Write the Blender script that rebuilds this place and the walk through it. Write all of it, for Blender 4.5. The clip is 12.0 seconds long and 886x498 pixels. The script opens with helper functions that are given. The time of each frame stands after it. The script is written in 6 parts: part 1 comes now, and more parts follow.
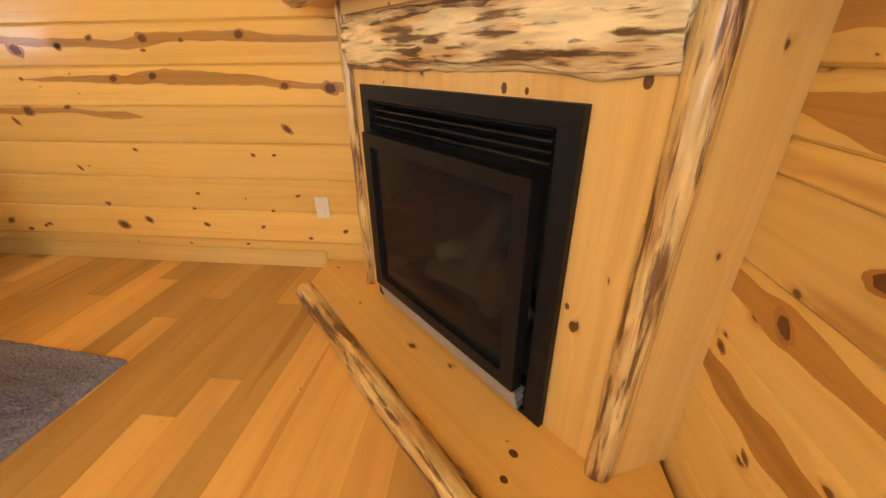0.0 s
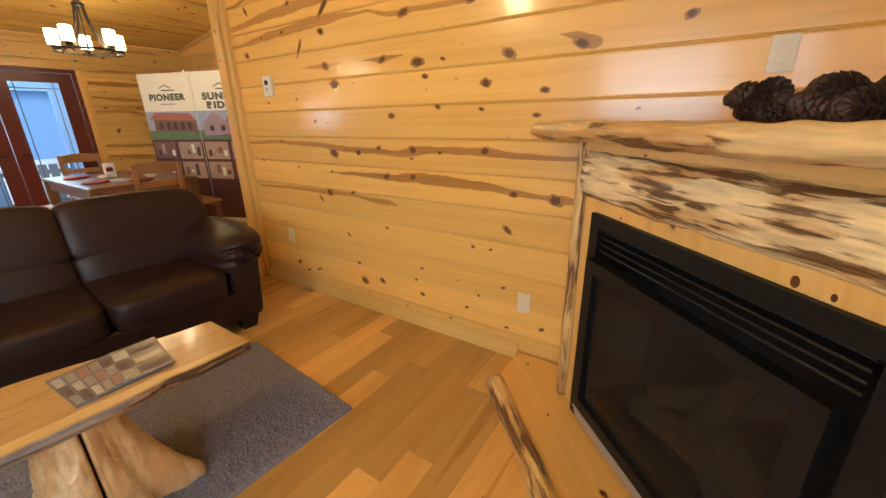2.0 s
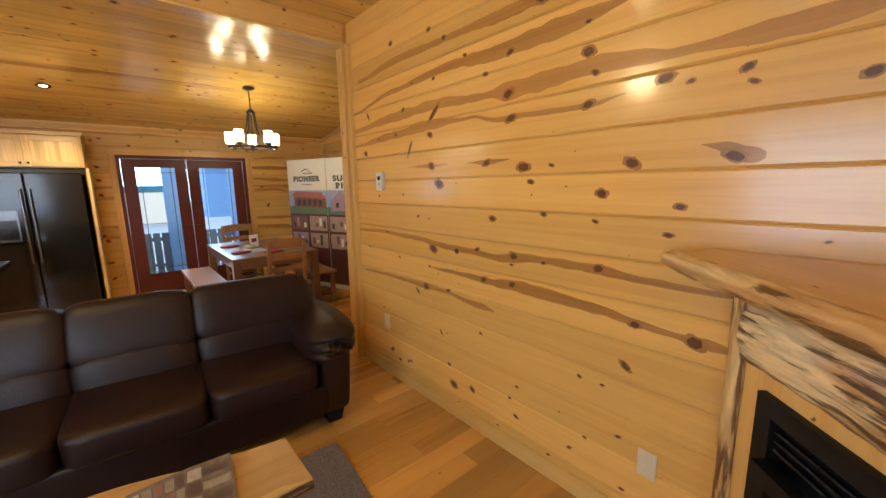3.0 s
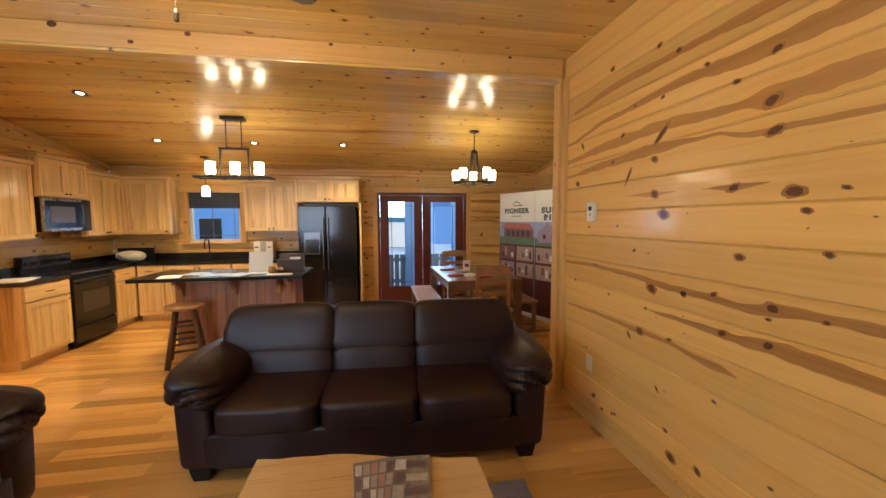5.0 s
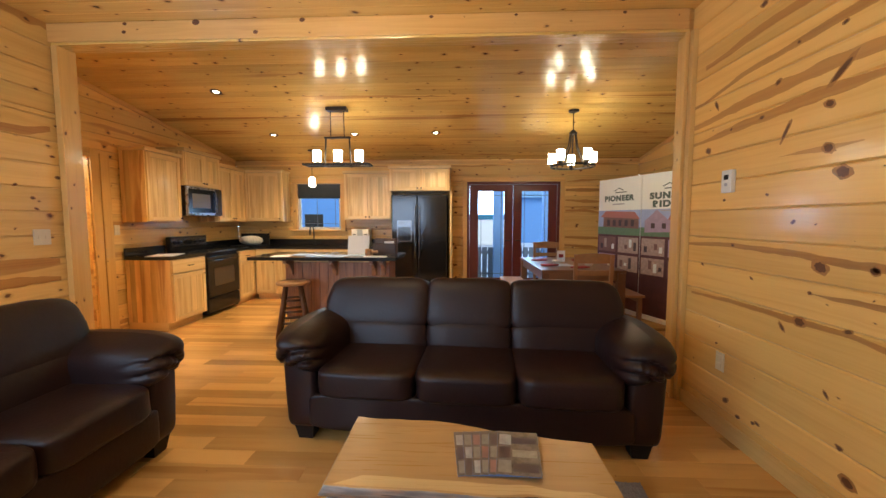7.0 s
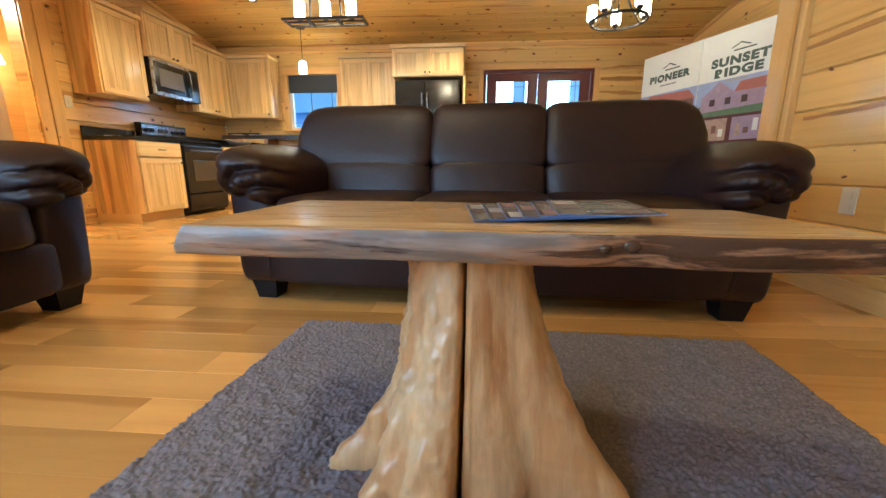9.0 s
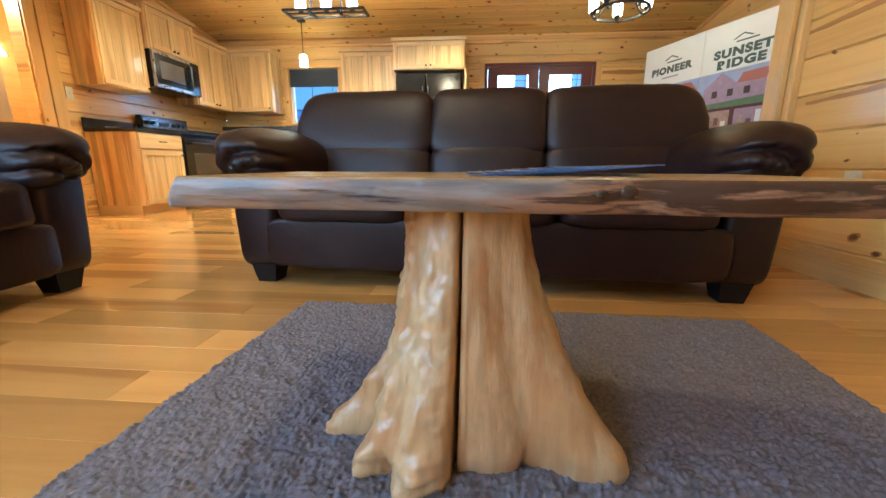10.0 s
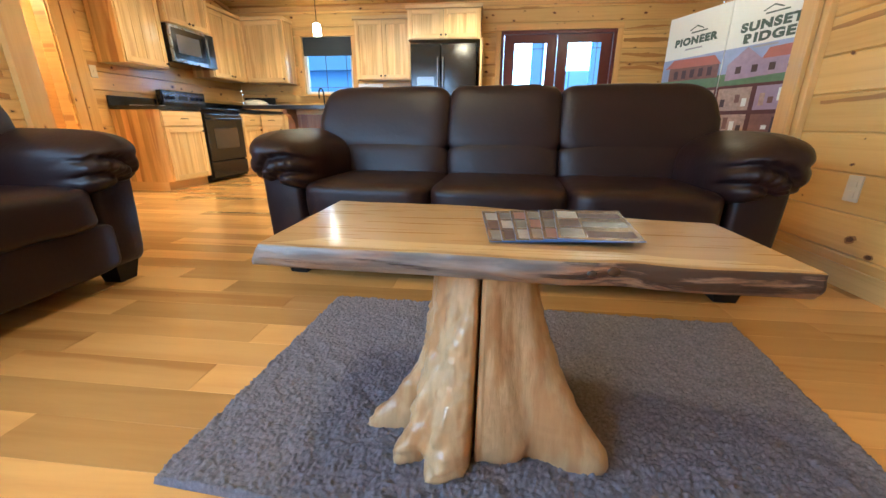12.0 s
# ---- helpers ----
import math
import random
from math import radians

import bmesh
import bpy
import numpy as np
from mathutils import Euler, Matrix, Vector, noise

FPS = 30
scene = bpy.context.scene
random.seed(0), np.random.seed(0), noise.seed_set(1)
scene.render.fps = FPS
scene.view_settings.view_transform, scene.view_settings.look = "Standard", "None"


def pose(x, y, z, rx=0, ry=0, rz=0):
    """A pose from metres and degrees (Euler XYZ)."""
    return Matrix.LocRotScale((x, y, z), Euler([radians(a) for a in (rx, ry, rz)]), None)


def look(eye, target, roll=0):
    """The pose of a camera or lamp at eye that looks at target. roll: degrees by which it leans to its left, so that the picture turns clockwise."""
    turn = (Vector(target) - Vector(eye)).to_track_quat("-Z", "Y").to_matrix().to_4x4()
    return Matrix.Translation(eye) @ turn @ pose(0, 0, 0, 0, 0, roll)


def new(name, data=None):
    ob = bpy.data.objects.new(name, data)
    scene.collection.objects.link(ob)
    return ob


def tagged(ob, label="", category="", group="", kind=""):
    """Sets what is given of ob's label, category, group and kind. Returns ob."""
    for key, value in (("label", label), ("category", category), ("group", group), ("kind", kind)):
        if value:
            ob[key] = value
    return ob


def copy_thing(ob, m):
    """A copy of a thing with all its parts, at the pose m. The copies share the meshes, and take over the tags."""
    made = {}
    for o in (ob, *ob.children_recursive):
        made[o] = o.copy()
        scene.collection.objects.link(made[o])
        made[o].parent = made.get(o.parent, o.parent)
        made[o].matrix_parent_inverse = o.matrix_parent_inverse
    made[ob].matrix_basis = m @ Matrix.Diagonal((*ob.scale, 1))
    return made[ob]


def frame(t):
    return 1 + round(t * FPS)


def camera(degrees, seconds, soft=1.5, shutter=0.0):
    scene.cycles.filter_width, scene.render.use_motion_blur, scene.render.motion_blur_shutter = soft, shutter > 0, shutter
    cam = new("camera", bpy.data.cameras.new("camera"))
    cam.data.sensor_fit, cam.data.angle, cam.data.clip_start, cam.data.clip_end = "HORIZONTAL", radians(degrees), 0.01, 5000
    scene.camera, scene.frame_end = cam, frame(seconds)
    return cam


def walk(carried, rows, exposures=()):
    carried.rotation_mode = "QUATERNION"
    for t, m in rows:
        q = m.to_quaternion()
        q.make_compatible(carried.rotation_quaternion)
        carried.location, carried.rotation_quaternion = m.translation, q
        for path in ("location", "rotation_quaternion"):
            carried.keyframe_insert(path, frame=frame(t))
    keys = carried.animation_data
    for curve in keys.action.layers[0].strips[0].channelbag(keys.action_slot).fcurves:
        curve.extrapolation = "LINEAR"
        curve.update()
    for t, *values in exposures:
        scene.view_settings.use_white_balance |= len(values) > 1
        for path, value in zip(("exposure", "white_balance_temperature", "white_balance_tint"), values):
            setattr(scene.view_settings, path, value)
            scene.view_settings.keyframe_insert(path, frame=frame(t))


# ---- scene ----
cam = camera(98.7, 12.0)
PATH = [
    (0, (0.042, 0.263, 1.087), (1.816, 0.469, 0.188), -0.7),
    (0.5, (-0.125, 0.308, 1.176), (1.642, 0.584, 0.281), -0.7),
    (1, (-0.194, 0.354, 1.225), (1.55, 0.792, 0.348), -1.0),
    (1.5, (-0.109, 0.421, 1.269), (1.577, 1.14, 0.468), -0.8),
    (2, (0.044, 0.435, 1.353), (1.618, 1.486, 0.709), -0.9),
    (2.5, (0.157, 0.555, 1.536), (1.586, 1.864, 1.04), -1.2),
    (3, (0.292, 0.576, 1.574), (1.568, 2.08, 1.239), -0.9),
    (3.5, (0.364, 0.549, 1.575), (1.407, 2.242, 1.356), -0.1),
    (3.7, (0.383, 0.551, 1.585), (1.308, 2.312, 1.374), -0.4),
    (5.3, (0.269, 0.611, 1.548), (0.529, 2.589, 1.397), -0.1),
    (5.5, (0.249, 0.615, 1.549), (0.455, 2.598, 1.396), -0.1),
    (6, (0.215, 0.631, 1.512), (0.306, 2.624, 1.36), -0.1),
    (6.5, (0.196, 0.654, 1.463), (0.19, 2.648, 1.311), -0.1),
    (7, (0.213, 0.729, 1.364), (0.126, 2.721, 1.213), 0.0),
    (7.5, (0.196, 0.985, 1.111), (0.063, 2.972, 0.918), 0.0),
    (7.7, (0.191, 1.076, 1.007), (0.057, 3.053, 0.733), 0.1),
    (9.3, (0.208, 1.351, 0.565), (0.056, 3.299, 0.142), 0.1),
    (9.5, (0.208, 1.346, 0.549), (0.057, 3.295, 0.126), 0.2),
    (10, (0.216, 1.335, 0.536), (0.059, 3.282, 0.106), 0.1),
    (10.5, (0.211, 1.333, 0.527), (0.051, 3.276, 0.08), 0.1),
    (11, (0.202, 1.316, 0.635), (0.031, 3.255, 0.177), 0.0),
    (11.5, (0.199, 1.288, 0.691), (0.007, 3.221, 0.216), 0.1),
    (12, (0.199, 1.232, 0.732), (-0.012, 3.121, 0.11), 0.2),
]
walk(cam, [(t, look(eye, target, roll)) for t, eye, target, roll in PATH],
     exposures=[(0, 1.36, 9100, 8), (1, 1.34, 8700, 6), (2, 1.20, 7700, 3), (2.5, 1.08, 7300, 2), (3.5, 0.68, 7200, 6), (5.5, 0.66, 6700, 7), (7, 0.77, 6350, 5), (9.3, 1.32, 5500, -4), (12, 1.40, 5250, -4)])

# ---- sky and daylight ----
world = bpy.data.worlds.new("sky")
scene.world = world
world.use_nodes = True
sky = world.node_tree.nodes.new("ShaderNodeTexSky")
sky.sky_type = "NISHITA"
sky.sun_disc = False
sky.sun_elevation = radians(38)
sky.sun_rotation = radians(150)
world.node_tree.links.new(sky.outputs[0], world.node_tree.nodes["Background"].inputs[0])
world.node_tree.nodes["Background"].inputs[1].default_value = 0.15
sun = new("sun", bpy.data.lights.new("sun", "SUN"))
sun.data.energy, sun.data.angle, sun.data.color = 0.6, radians(10), (1, 0.97, 0.93)
sun.matrix_basis = look((3, -6, 6), (0, 0, 0))
WARM = (1.0, 0.66, 0.36)


def point(name, loc, watts, r=0.05, color=WARM):
    ob = new(name, bpy.data.lights.new(name, "POINT"))
    ob.data.energy, ob.data.shadow_soft_size, ob.data.color = watts, r, color
    ob.location = loc
    return ob


def daylight(m, w, h, watts):
    """The sky's light in a window's opening."""
    ob = new("window_light", bpy.data.lights.new("window_light", "AREA"))
    ob.data.shape, ob.data.size, ob.data.size_y, ob.data.energy, ob.data.color = "RECTANGLE", w, h, watts, (0.52, 0.70, 1.0)
    ob.matrix_basis = m


daylight(look((-1.70, -0.30, 1.55), (-1.70, 2, 1.3)), 1.35, 1.15, 28)
daylight(look((-3.0, 1.12, 1.5), (0, 1.3, 1.2)), 1.5, 1.4, 30)
TAU = math.tau


# ---- small builders ----
def part(name, bm, mat, parent=None, label="", kind="", smooth=False):
    me = bpy.data.meshes.new(name)
    bm.normal_update()
    bm.to_mesh(me)
    bm.free()
    if smooth:
        me.shade_smooth()
    if mat:
        me.materials.append(mat)
    ob = new(name, me)
    ob.parent = parent
    return tagged(ob, label=label, kind=kind)


def thing(name, label, category, m=None, group=""):
    ob = new(name)
    ob.empty_display_size = 0.1
    if m is not None:
        ob.matrix_basis = m
    return tagged(ob, label=label, category=category, group=group)


def box(bm, x0, x1, y0, y1, z0, z1, bevel=0.0):
    r = bmesh.ops.create_cube(bm, size=1, matrix=Matrix.Translation(((x0 + x1) / 2, (y0 + y1) / 2, (z0 + z1) / 2)) @ Matrix.Diagonal((x1 - x0, y1 - y0, z1 - z0, 1)))
    if bevel:
        edges = list({e for v in r["verts"] for e in v.link_edges})
        bmesh.ops.bevel(bm, geom=edges, offset=bevel, segments=2, affect="EDGES", profile=0.6)
    return bm


def boxes(*specs, bevel=0.0):
    bm = bmesh.new()
    for s in specs:
        box(bm, *s, bevel=bevel)
    return bm


def ring_bm(x0, x1, z0, z1, ix0, ix1, iz0, iz1, y0, y1):
    """A flat frame in one piece, with a hole (ix0, ix1, iz0, iz1)."""
    bm = bmesh.new()
    o = [(x0, z0), (x1, z0), (x1, z1), (x0, z1)]
    i = [(ix0, iz0), (ix1, iz0), (ix1, iz1), (ix0, iz1)]
    of, ob_, if_, ib = ([bm.verts.new((x, y, z)) for x, z in q] for q, y in ((o, y0), (o, y1), (i, y0), (i, y1)))
    for k in range(4):
        n = (k + 1) % 4
        bm.faces.new((of[k], of[n], if_[n], if_[k]))
        bm.faces.new((ob_[n], ob_[k], ib[k], ib[n]))
        bm.faces.new((of[n], of[k], ob_[k], ob_[n]))
        bm.faces.new((if_[k], if_[n], ib[n], ib[k]))
    return bm


def pieces(name, mat, parent, label, *specs, bevel=0.0):
    for s in specs:
        part(name, boxes(s, bevel=bevel), mat, parent, label)


def turned(bm, profile, steps=24, m=Matrix(), close=False):
    """A turned solid from a profile of (radius, z)."""
    rings = []
    for r, z in profile:
        rings.append([bm.verts.new(m @ Vector((r * math.cos(TAU * k / steps), r * math.sin(TAU * k / steps), z))) for k in range(steps)])
    for a, b in zip(rings, rings[1:]):
        for k in range(steps):
            bm.faces.new((a[k], a[(k + 1) % steps], b[(k + 1) % steps], b[k]))
    if profile[0][0] > 1e-6 and not close:
        bm.faces.new(list(reversed(rings[0])))
    if profile[-1][0] > 1e-6 and not close:
        bm.faces.new(rings[-1])
    return bm


def rod(bm, a, b, r, steps=10, r2=None):
    a, b = Vector(a), Vector(b)
    d = b - a
    m = Matrix.Translation(a) @ d.to_track_quat("Z", "Y").to_matrix().to_4x4()
    return turned(bm, [(r, 0), (r if r2 is None else r2, d.length)], steps, m)


def prism(bm, pts, z0, z1):
    lo = [bm.verts.new((x, y, z0)) for x, y in pts]
    hi = [bm.verts.new((x, y, z1)) for x, y in pts]
    n = len(pts)
    bm.faces.new(hi)
    bm.faces.new(list(reversed(lo)))
    for k in range(n):
        bm.faces.new((lo[k], lo[(k + 1) % n], hi[(k + 1) % n], hi[k]))
    return bm


def pad(bm, c, s, e=4.0, nu=36, nv=20, crease=0.0, seed=0, taper=0.0):
    """A stuffed cushion: a rounded block with soft edges and slight wrinkles."""
    def pw(v, p):
        return math.copysign(abs(v) ** p, v)
    rows = []
    for j in range(nv + 1):
        b = -math.pi / 2 + math.pi * j / nv
        row = []
        for i in range(nu):
            a = TAU * i / nu
            x = pw(math.cos(b), 2 / e) * pw(math.cos(a), 2 / e)
            y = pw(math.cos(b), 2 / e) * pw(math.sin(a), 2 / e)
            z = pw(math.sin(b), 2 / e)
            v = Vector((x * s[0] / 2, y * s[1] / 2, z * s[2] / 2))
            if crease:
                n = noise.noise(Vector((v.x * 8 + seed, v.y * 8, v.z * 8))) + 0.7 * (0.4 - abs(noise.noise(Vector((v.x * 17 + seed, v.y * 17, v.z * 17)))))
                v *= 1 + crease * n / max(s)
            v.x *= 1 + taper * z
            row.append(bm.verts.new(v + Vector(c)))
            if j in (0, nv):
                break
        rows.append(row)
    for a, b in zip(rows, rows[1:]):
        for i in range(nu):
            k = (i + 1) % nu
            q = [a[i % len(a)], a[k % len(a)], b[k % len(b)], b[i % len(b)]]
            q = [v for n, v in enumerate(q) if v not in q[:n]]
            bm.faces.new(q)
    return bm


def puff(bm, s, e=3.2, nu=150, nv=90, crease=0.0, seed=0):
    """A stuffed pad about the origin, evenly meshed so that it can take fine folds."""
    rows = []
    for j in range(nv + 1):
        b = -math.pi / 2 + math.pi * j / nv
        row = []
        for i in range(1 if j in (0, nv) else nu):
            a = TAU * i / nu
            d = (math.cos(b) * math.cos(a), math.cos(b) * math.sin(a), math.sin(b))
            r = 1 / sum(abs(q) ** e for q in d) ** (1 / e)
            v = Vector([q * r * w / 2 for q, w in zip(d, s)])
            v *= 1 + crease * noise.noise(Vector((v.x * 9 + seed, v.y * 7, v.z * 9))) / max(s)
            row.append(bm.verts.new(v))
        rows.append(row)
    for a, b in zip(rows, rows[1:]):
        for i in range(nu):
            k = (i + 1) % nu
            q = [a[i % len(a)], a[k % len(a)], b[k % len(b)], b[i % len(b)]]
            bm.faces.new([v for n, v in enumerate(q) if v not in q[:n]])
    return bm


def log_bm(length, r, seed=0, rough=0.12, half=False, taper=0.0, steps=18, seg=0.03):
    """A peeled log along z, lumpy and a little crooked; half: only its front half (towards -y)."""
    bm = bmesh.new()
    n = max(4, int(length / seg))
    rings = []
    for j in range(n + 1):
        z = length * j / n
        rr = r * (1 - taper * j / n)
        cx = 0.25 * r * noise.noise(Vector((z * 1.7, seed, 0)))
        ring = []
        for k in range(steps + (1 if half else 0)):
            a = (math.pi + math.pi * k / steps) if half else TAU * k / steps
            q = rr * (1 + rough * noise.noise(Vector((math.cos(a) * 1.3, math.sin(a) * 1.3 + seed, z * 5))) + rough * 0.6 * noise.noise(Vector((math.cos(a) * 3, math.sin(a) * 3 + seed, z * 16))))
            ring.append(bm.verts.new((cx + q * math.cos(a), q * math.sin(a), z)))
        rings.append(ring)
    m = len(rings[0])
    for a, b in zip(rings, rings[1:]):
        for k in range(m if not half else m - 1):
            bm.faces.new((a[k], a[(k + 1) % m], b[(k + 1) % m], b[k]))
        if half:
            bm.faces.new((a[m - 1], a[0], b[0], b[m - 1]))
    bm.faces.new(list(reversed(rings[0])))
    bm.faces.new(rings[-1])
    return bm


# ---- materials ----
def material(name):
    m = bpy.data.materials.new(name)
    m.use_nodes = True
    nt = m.node_tree
    return m, nt, nt.nodes["Principled BSDF"]


def node(nt, kind, **kw):
    n = nt.nodes.new(kind)
    for k, v in kw.items():
        if k == "op":
            n.operation = v
        elif k == "dims":
            n.noise_dimensions = v
        elif k == "blend":
            n.data_type = "RGBA"
            n.blend_type = v
        elif k == "mode":
            n.blend_type = v
    return n


def math_n(nt, op, a, b=None, c=None, clamp=False):
    n = nt.nodes.new("ShaderNodeMath")
    n.operation = op
    n.use_clamp = clamp
    for i, v in enumerate((a, b, c)):
        if v is None:
            continue
        if isinstance(v, (int, float)):
            n.inputs[i].default_value = v
        else:
            nt.links.new(v, n.inputs[i])
    return n.outputs[0]


def mixc(nt, fac, a, b, blend="MIX"):
    n = nt.nodes.new("ShaderNodeMix")
    n.data_type = "RGBA"
    n.blend_type = blend
    for i, v in ((0, fac), (6, a), (7, b)):
        if isinstance(v, (int, float)):
            n.inputs[i].default_value = v
        elif isinstance(v, tuple):
            n.inputs[i].default_value = (*v, 1)
        else:
            nt.links.new(v, n.inputs[i])
    return n.outputs[2]


def noise_n(nt, vec, scale, detail=3.0, rough=0.5, distortion=0.0):
    n = nt.nodes.new("ShaderNodeTexNoise")
    n.inputs["Scale"].default_value = scale
    n.inputs["Detail"].default_value = detail
    n.inputs["Roughness"].default_value = rough
    n.inputs["Distortion"].default_value = distortion
    nt.links.new(vec, n.inputs["Vector"])
    return n.outputs[0]


def smooth(nt, v, lo, hi, a=0.0, b=1.0):
    n = nt.nodes.new("ShaderNodeMapRange")
    n.interpolation_type = "SMOOTHSTEP"
    nt.links.new(v, n.inputs[0])
    for i, q in zip((1, 2, 3, 4), (lo, hi, a, b)):
        n.inputs[i].default_value = q
    return n.outputs[0]


def vec3(nt, x, y, z):
    n = nt.nodes.new("ShaderNodeCombineXYZ")
    for i, v in enumerate((x, y, z)):
        if isinstance(v, (int, float)):
            n.inputs[i].default_value = v
        else:
            nt.links.new(v, n.inputs[i])
    return n.outputs[0]


def bump(nt, bsdf, h, strength=0.2, dist=0.01):
    n = nt.nodes.new("ShaderNodeBump")
    n.inputs["Strength"].default_value = strength
    n.inputs["Distance"].default_value = dist
    nt.links.new(h, n.inputs["Height"])
    nt.links.new(n.outputs[0], bsdf.inputs["Normal"])


def object_xyz(nt):
    tc = nt.nodes.new("ShaderNodeTexCoord")
    s = nt.nodes.new("ShaderNodeSeparateXYZ")
    nt.links.new(tc.outputs["Object"], s.inputs[0])
    return s.outputs, tc.outputs["Object"]


def wood(name, light, dark, knot=(0.09, 0.03, 0.012), plane="xz", strip=0.0, knots=1.0, streaks=1.0, contrast=0.5, rough=0.3, coat=0.3, vary=0.25, knot_scale=1.0, grain=28.0, heart=(0.44, 0.19, 0.045), relief=0.12, fine=0.4):
    """Board timber. plane names the local axes along and across the boards; strip > 0 numbers the boards by their width inside one mesh."""
    m, nt, bsdf = material(name)
    ax, _ = object_xyz(nt)
    pick = {"x": ax[0], "y": ax[1], "z": ax[2]}
    u, v = pick[plane[0]], pick[plane[1]]
    info = nt.nodes.new("ShaderNodeObjectInfo")
    rnd = info.outputs["Random"]
    if strip:
        w = nt.nodes.new("ShaderNodeTexWhiteNoise")
        w.noise_dimensions = "1D"
        nt.links.new(math_n(nt, "ADD", math_n(nt, "FLOOR", math_n(nt, "DIVIDE", v, strip)), 0.37), w.inputs["W"])
        rnd = w.outputs["Value"]
    shift = math_n(nt, "MULTIPLY", rnd, 71.3)
    kv = nt.nodes.new("ShaderNodeTexVoronoi")
    kv.voronoi_dimensions = "2D"
    kv.inputs["Scale"].default_value = 1.0
    wob = math_n(nt, "MULTIPLY", noise_n(nt, vec3(nt, u, math_n(nt, "MULTIPLY", v, 4), shift), 9, 2), 0.25)
    nt.links.new(vec3(nt, math_n(nt, "ADD", math_n(nt, "MULTIPLY", u, 5.2 * knot_scale), math_n(nt, "ADD", wob, shift)), math_n(nt, "ADD", math_n(nt, "MULTIPLY", v, 7.5 * knot_scale), math_n(nt, "ADD", wob, math_n(nt, "MULTIPLY", shift, 1.7))), 0.0), kv.inputs["Vector"])
    d = kv.outputs["Distance"]
    cell = nt.nodes.new("ShaderNodeSeparateColor")
    nt.links.new(kv.outputs["Color"], cell.inputs[0])
    size = math_n(nt, "MULTIPLY", math_n(nt, "SUBTRACT", cell.outputs[0], 1 - 0.5 * knots, clamp=True), 0.30)
    k = math_n(nt, "DIVIDE", d, math_n(nt, "ADD", size, 0.0008))
    core = smooth(nt, k, 0.55, 1.05, 1, 0)
    halo = smooth(nt, k, 0.9, 2.2, 1, 0)
    bend = math_n(nt, "MULTIPLY", math_n(nt, "MULTIPLY", smooth(nt, d, 0.0, 0.45, 1, 0), math_n(nt, "MULTIPLY", size, 14)), 0.02)
    vv = math_n(nt, "ADD", v, bend)
    g1 = noise_n(nt, vec3(nt, math_n(nt, "MULTIPLY", u, 0.9), math_n(nt, "MULTIPLY", vv, grain), shift), 1.0, 5, 0.6, 0.6)
    g2 = noise_n(nt, vec3(nt, math_n(nt, "MULTIPLY", u, 3), math_n(nt, "MULTIPLY", vv, grain * 7), shift), 1.0, 3)
    col = mixc(nt, math_n(nt, "MULTIPLY", smooth(nt, g1, 0.35, 0.75), contrast), light, dark)
    col = mixc(nt, math_n(nt, "MULTIPLY", smooth(nt, g2, 0.4, 0.75), contrast * fine), col, dark)
    broad = noise_n(nt, vec3(nt, math_n(nt, "MULTIPLY", u, 0.5), math_n(nt, "MULTIPLY", vv, 7), math_n(nt, "ADD", shift, 9)), 1.0, 3, 0.5, 0.4)
    gate = smooth(nt, math_n(nt, "FRACT", math_n(nt, "MULTIPLY", rnd, 7.13)), 0.30, 0.5)
    band = math_n(nt, "MULTIPLY", smooth(nt, broad, 0.56, 0.64), math_n(nt, "MULTIPLY", gate, streaks), clamp=True)
    col = mixc(nt, math_n(nt, "MULTIPLY", band, 0.72), col, heart)
    tint = math_n(nt, "ADD", 1 - vary / 2, math_n(nt, "MULTIPLY", math_n(nt, "FRACT", math_n(nt, "MULTIPLY", rnd, 3.7)), vary))
    hsv = nt.nodes.new("ShaderNodeHueSaturation")
    nt.links.new(col, hsv.inputs["Color"])
    nt.links.new(tint, hsv.inputs["Value"])
    col = hsv.outputs[0]
    col = mixc(nt, math_n(nt, "MULTIPLY", halo, 0.45), col, heart)
    col = mixc(nt, math_n(nt, "MULTIPLY", core, 0.93), col, knot)
    nt.links.new(col, bsdf.inputs["Base Color"])
    bsdf.inputs["Coat Weight"].default_value = coat
    bsdf.inputs["Coat Roughness"].default_value = 0.12
    r = math_n(nt, "ADD", rough, math_n(nt, "MULTIPLY", g2, 0.35 * fine))
    nt.links.new(r, bsdf.inputs["Roughness"])
    bump(nt, bsdf, math_n(nt, "SUBTRACT", g1, math_n(nt, "MULTIPLY", core, 0.4)), relief, 0.004)
    return m


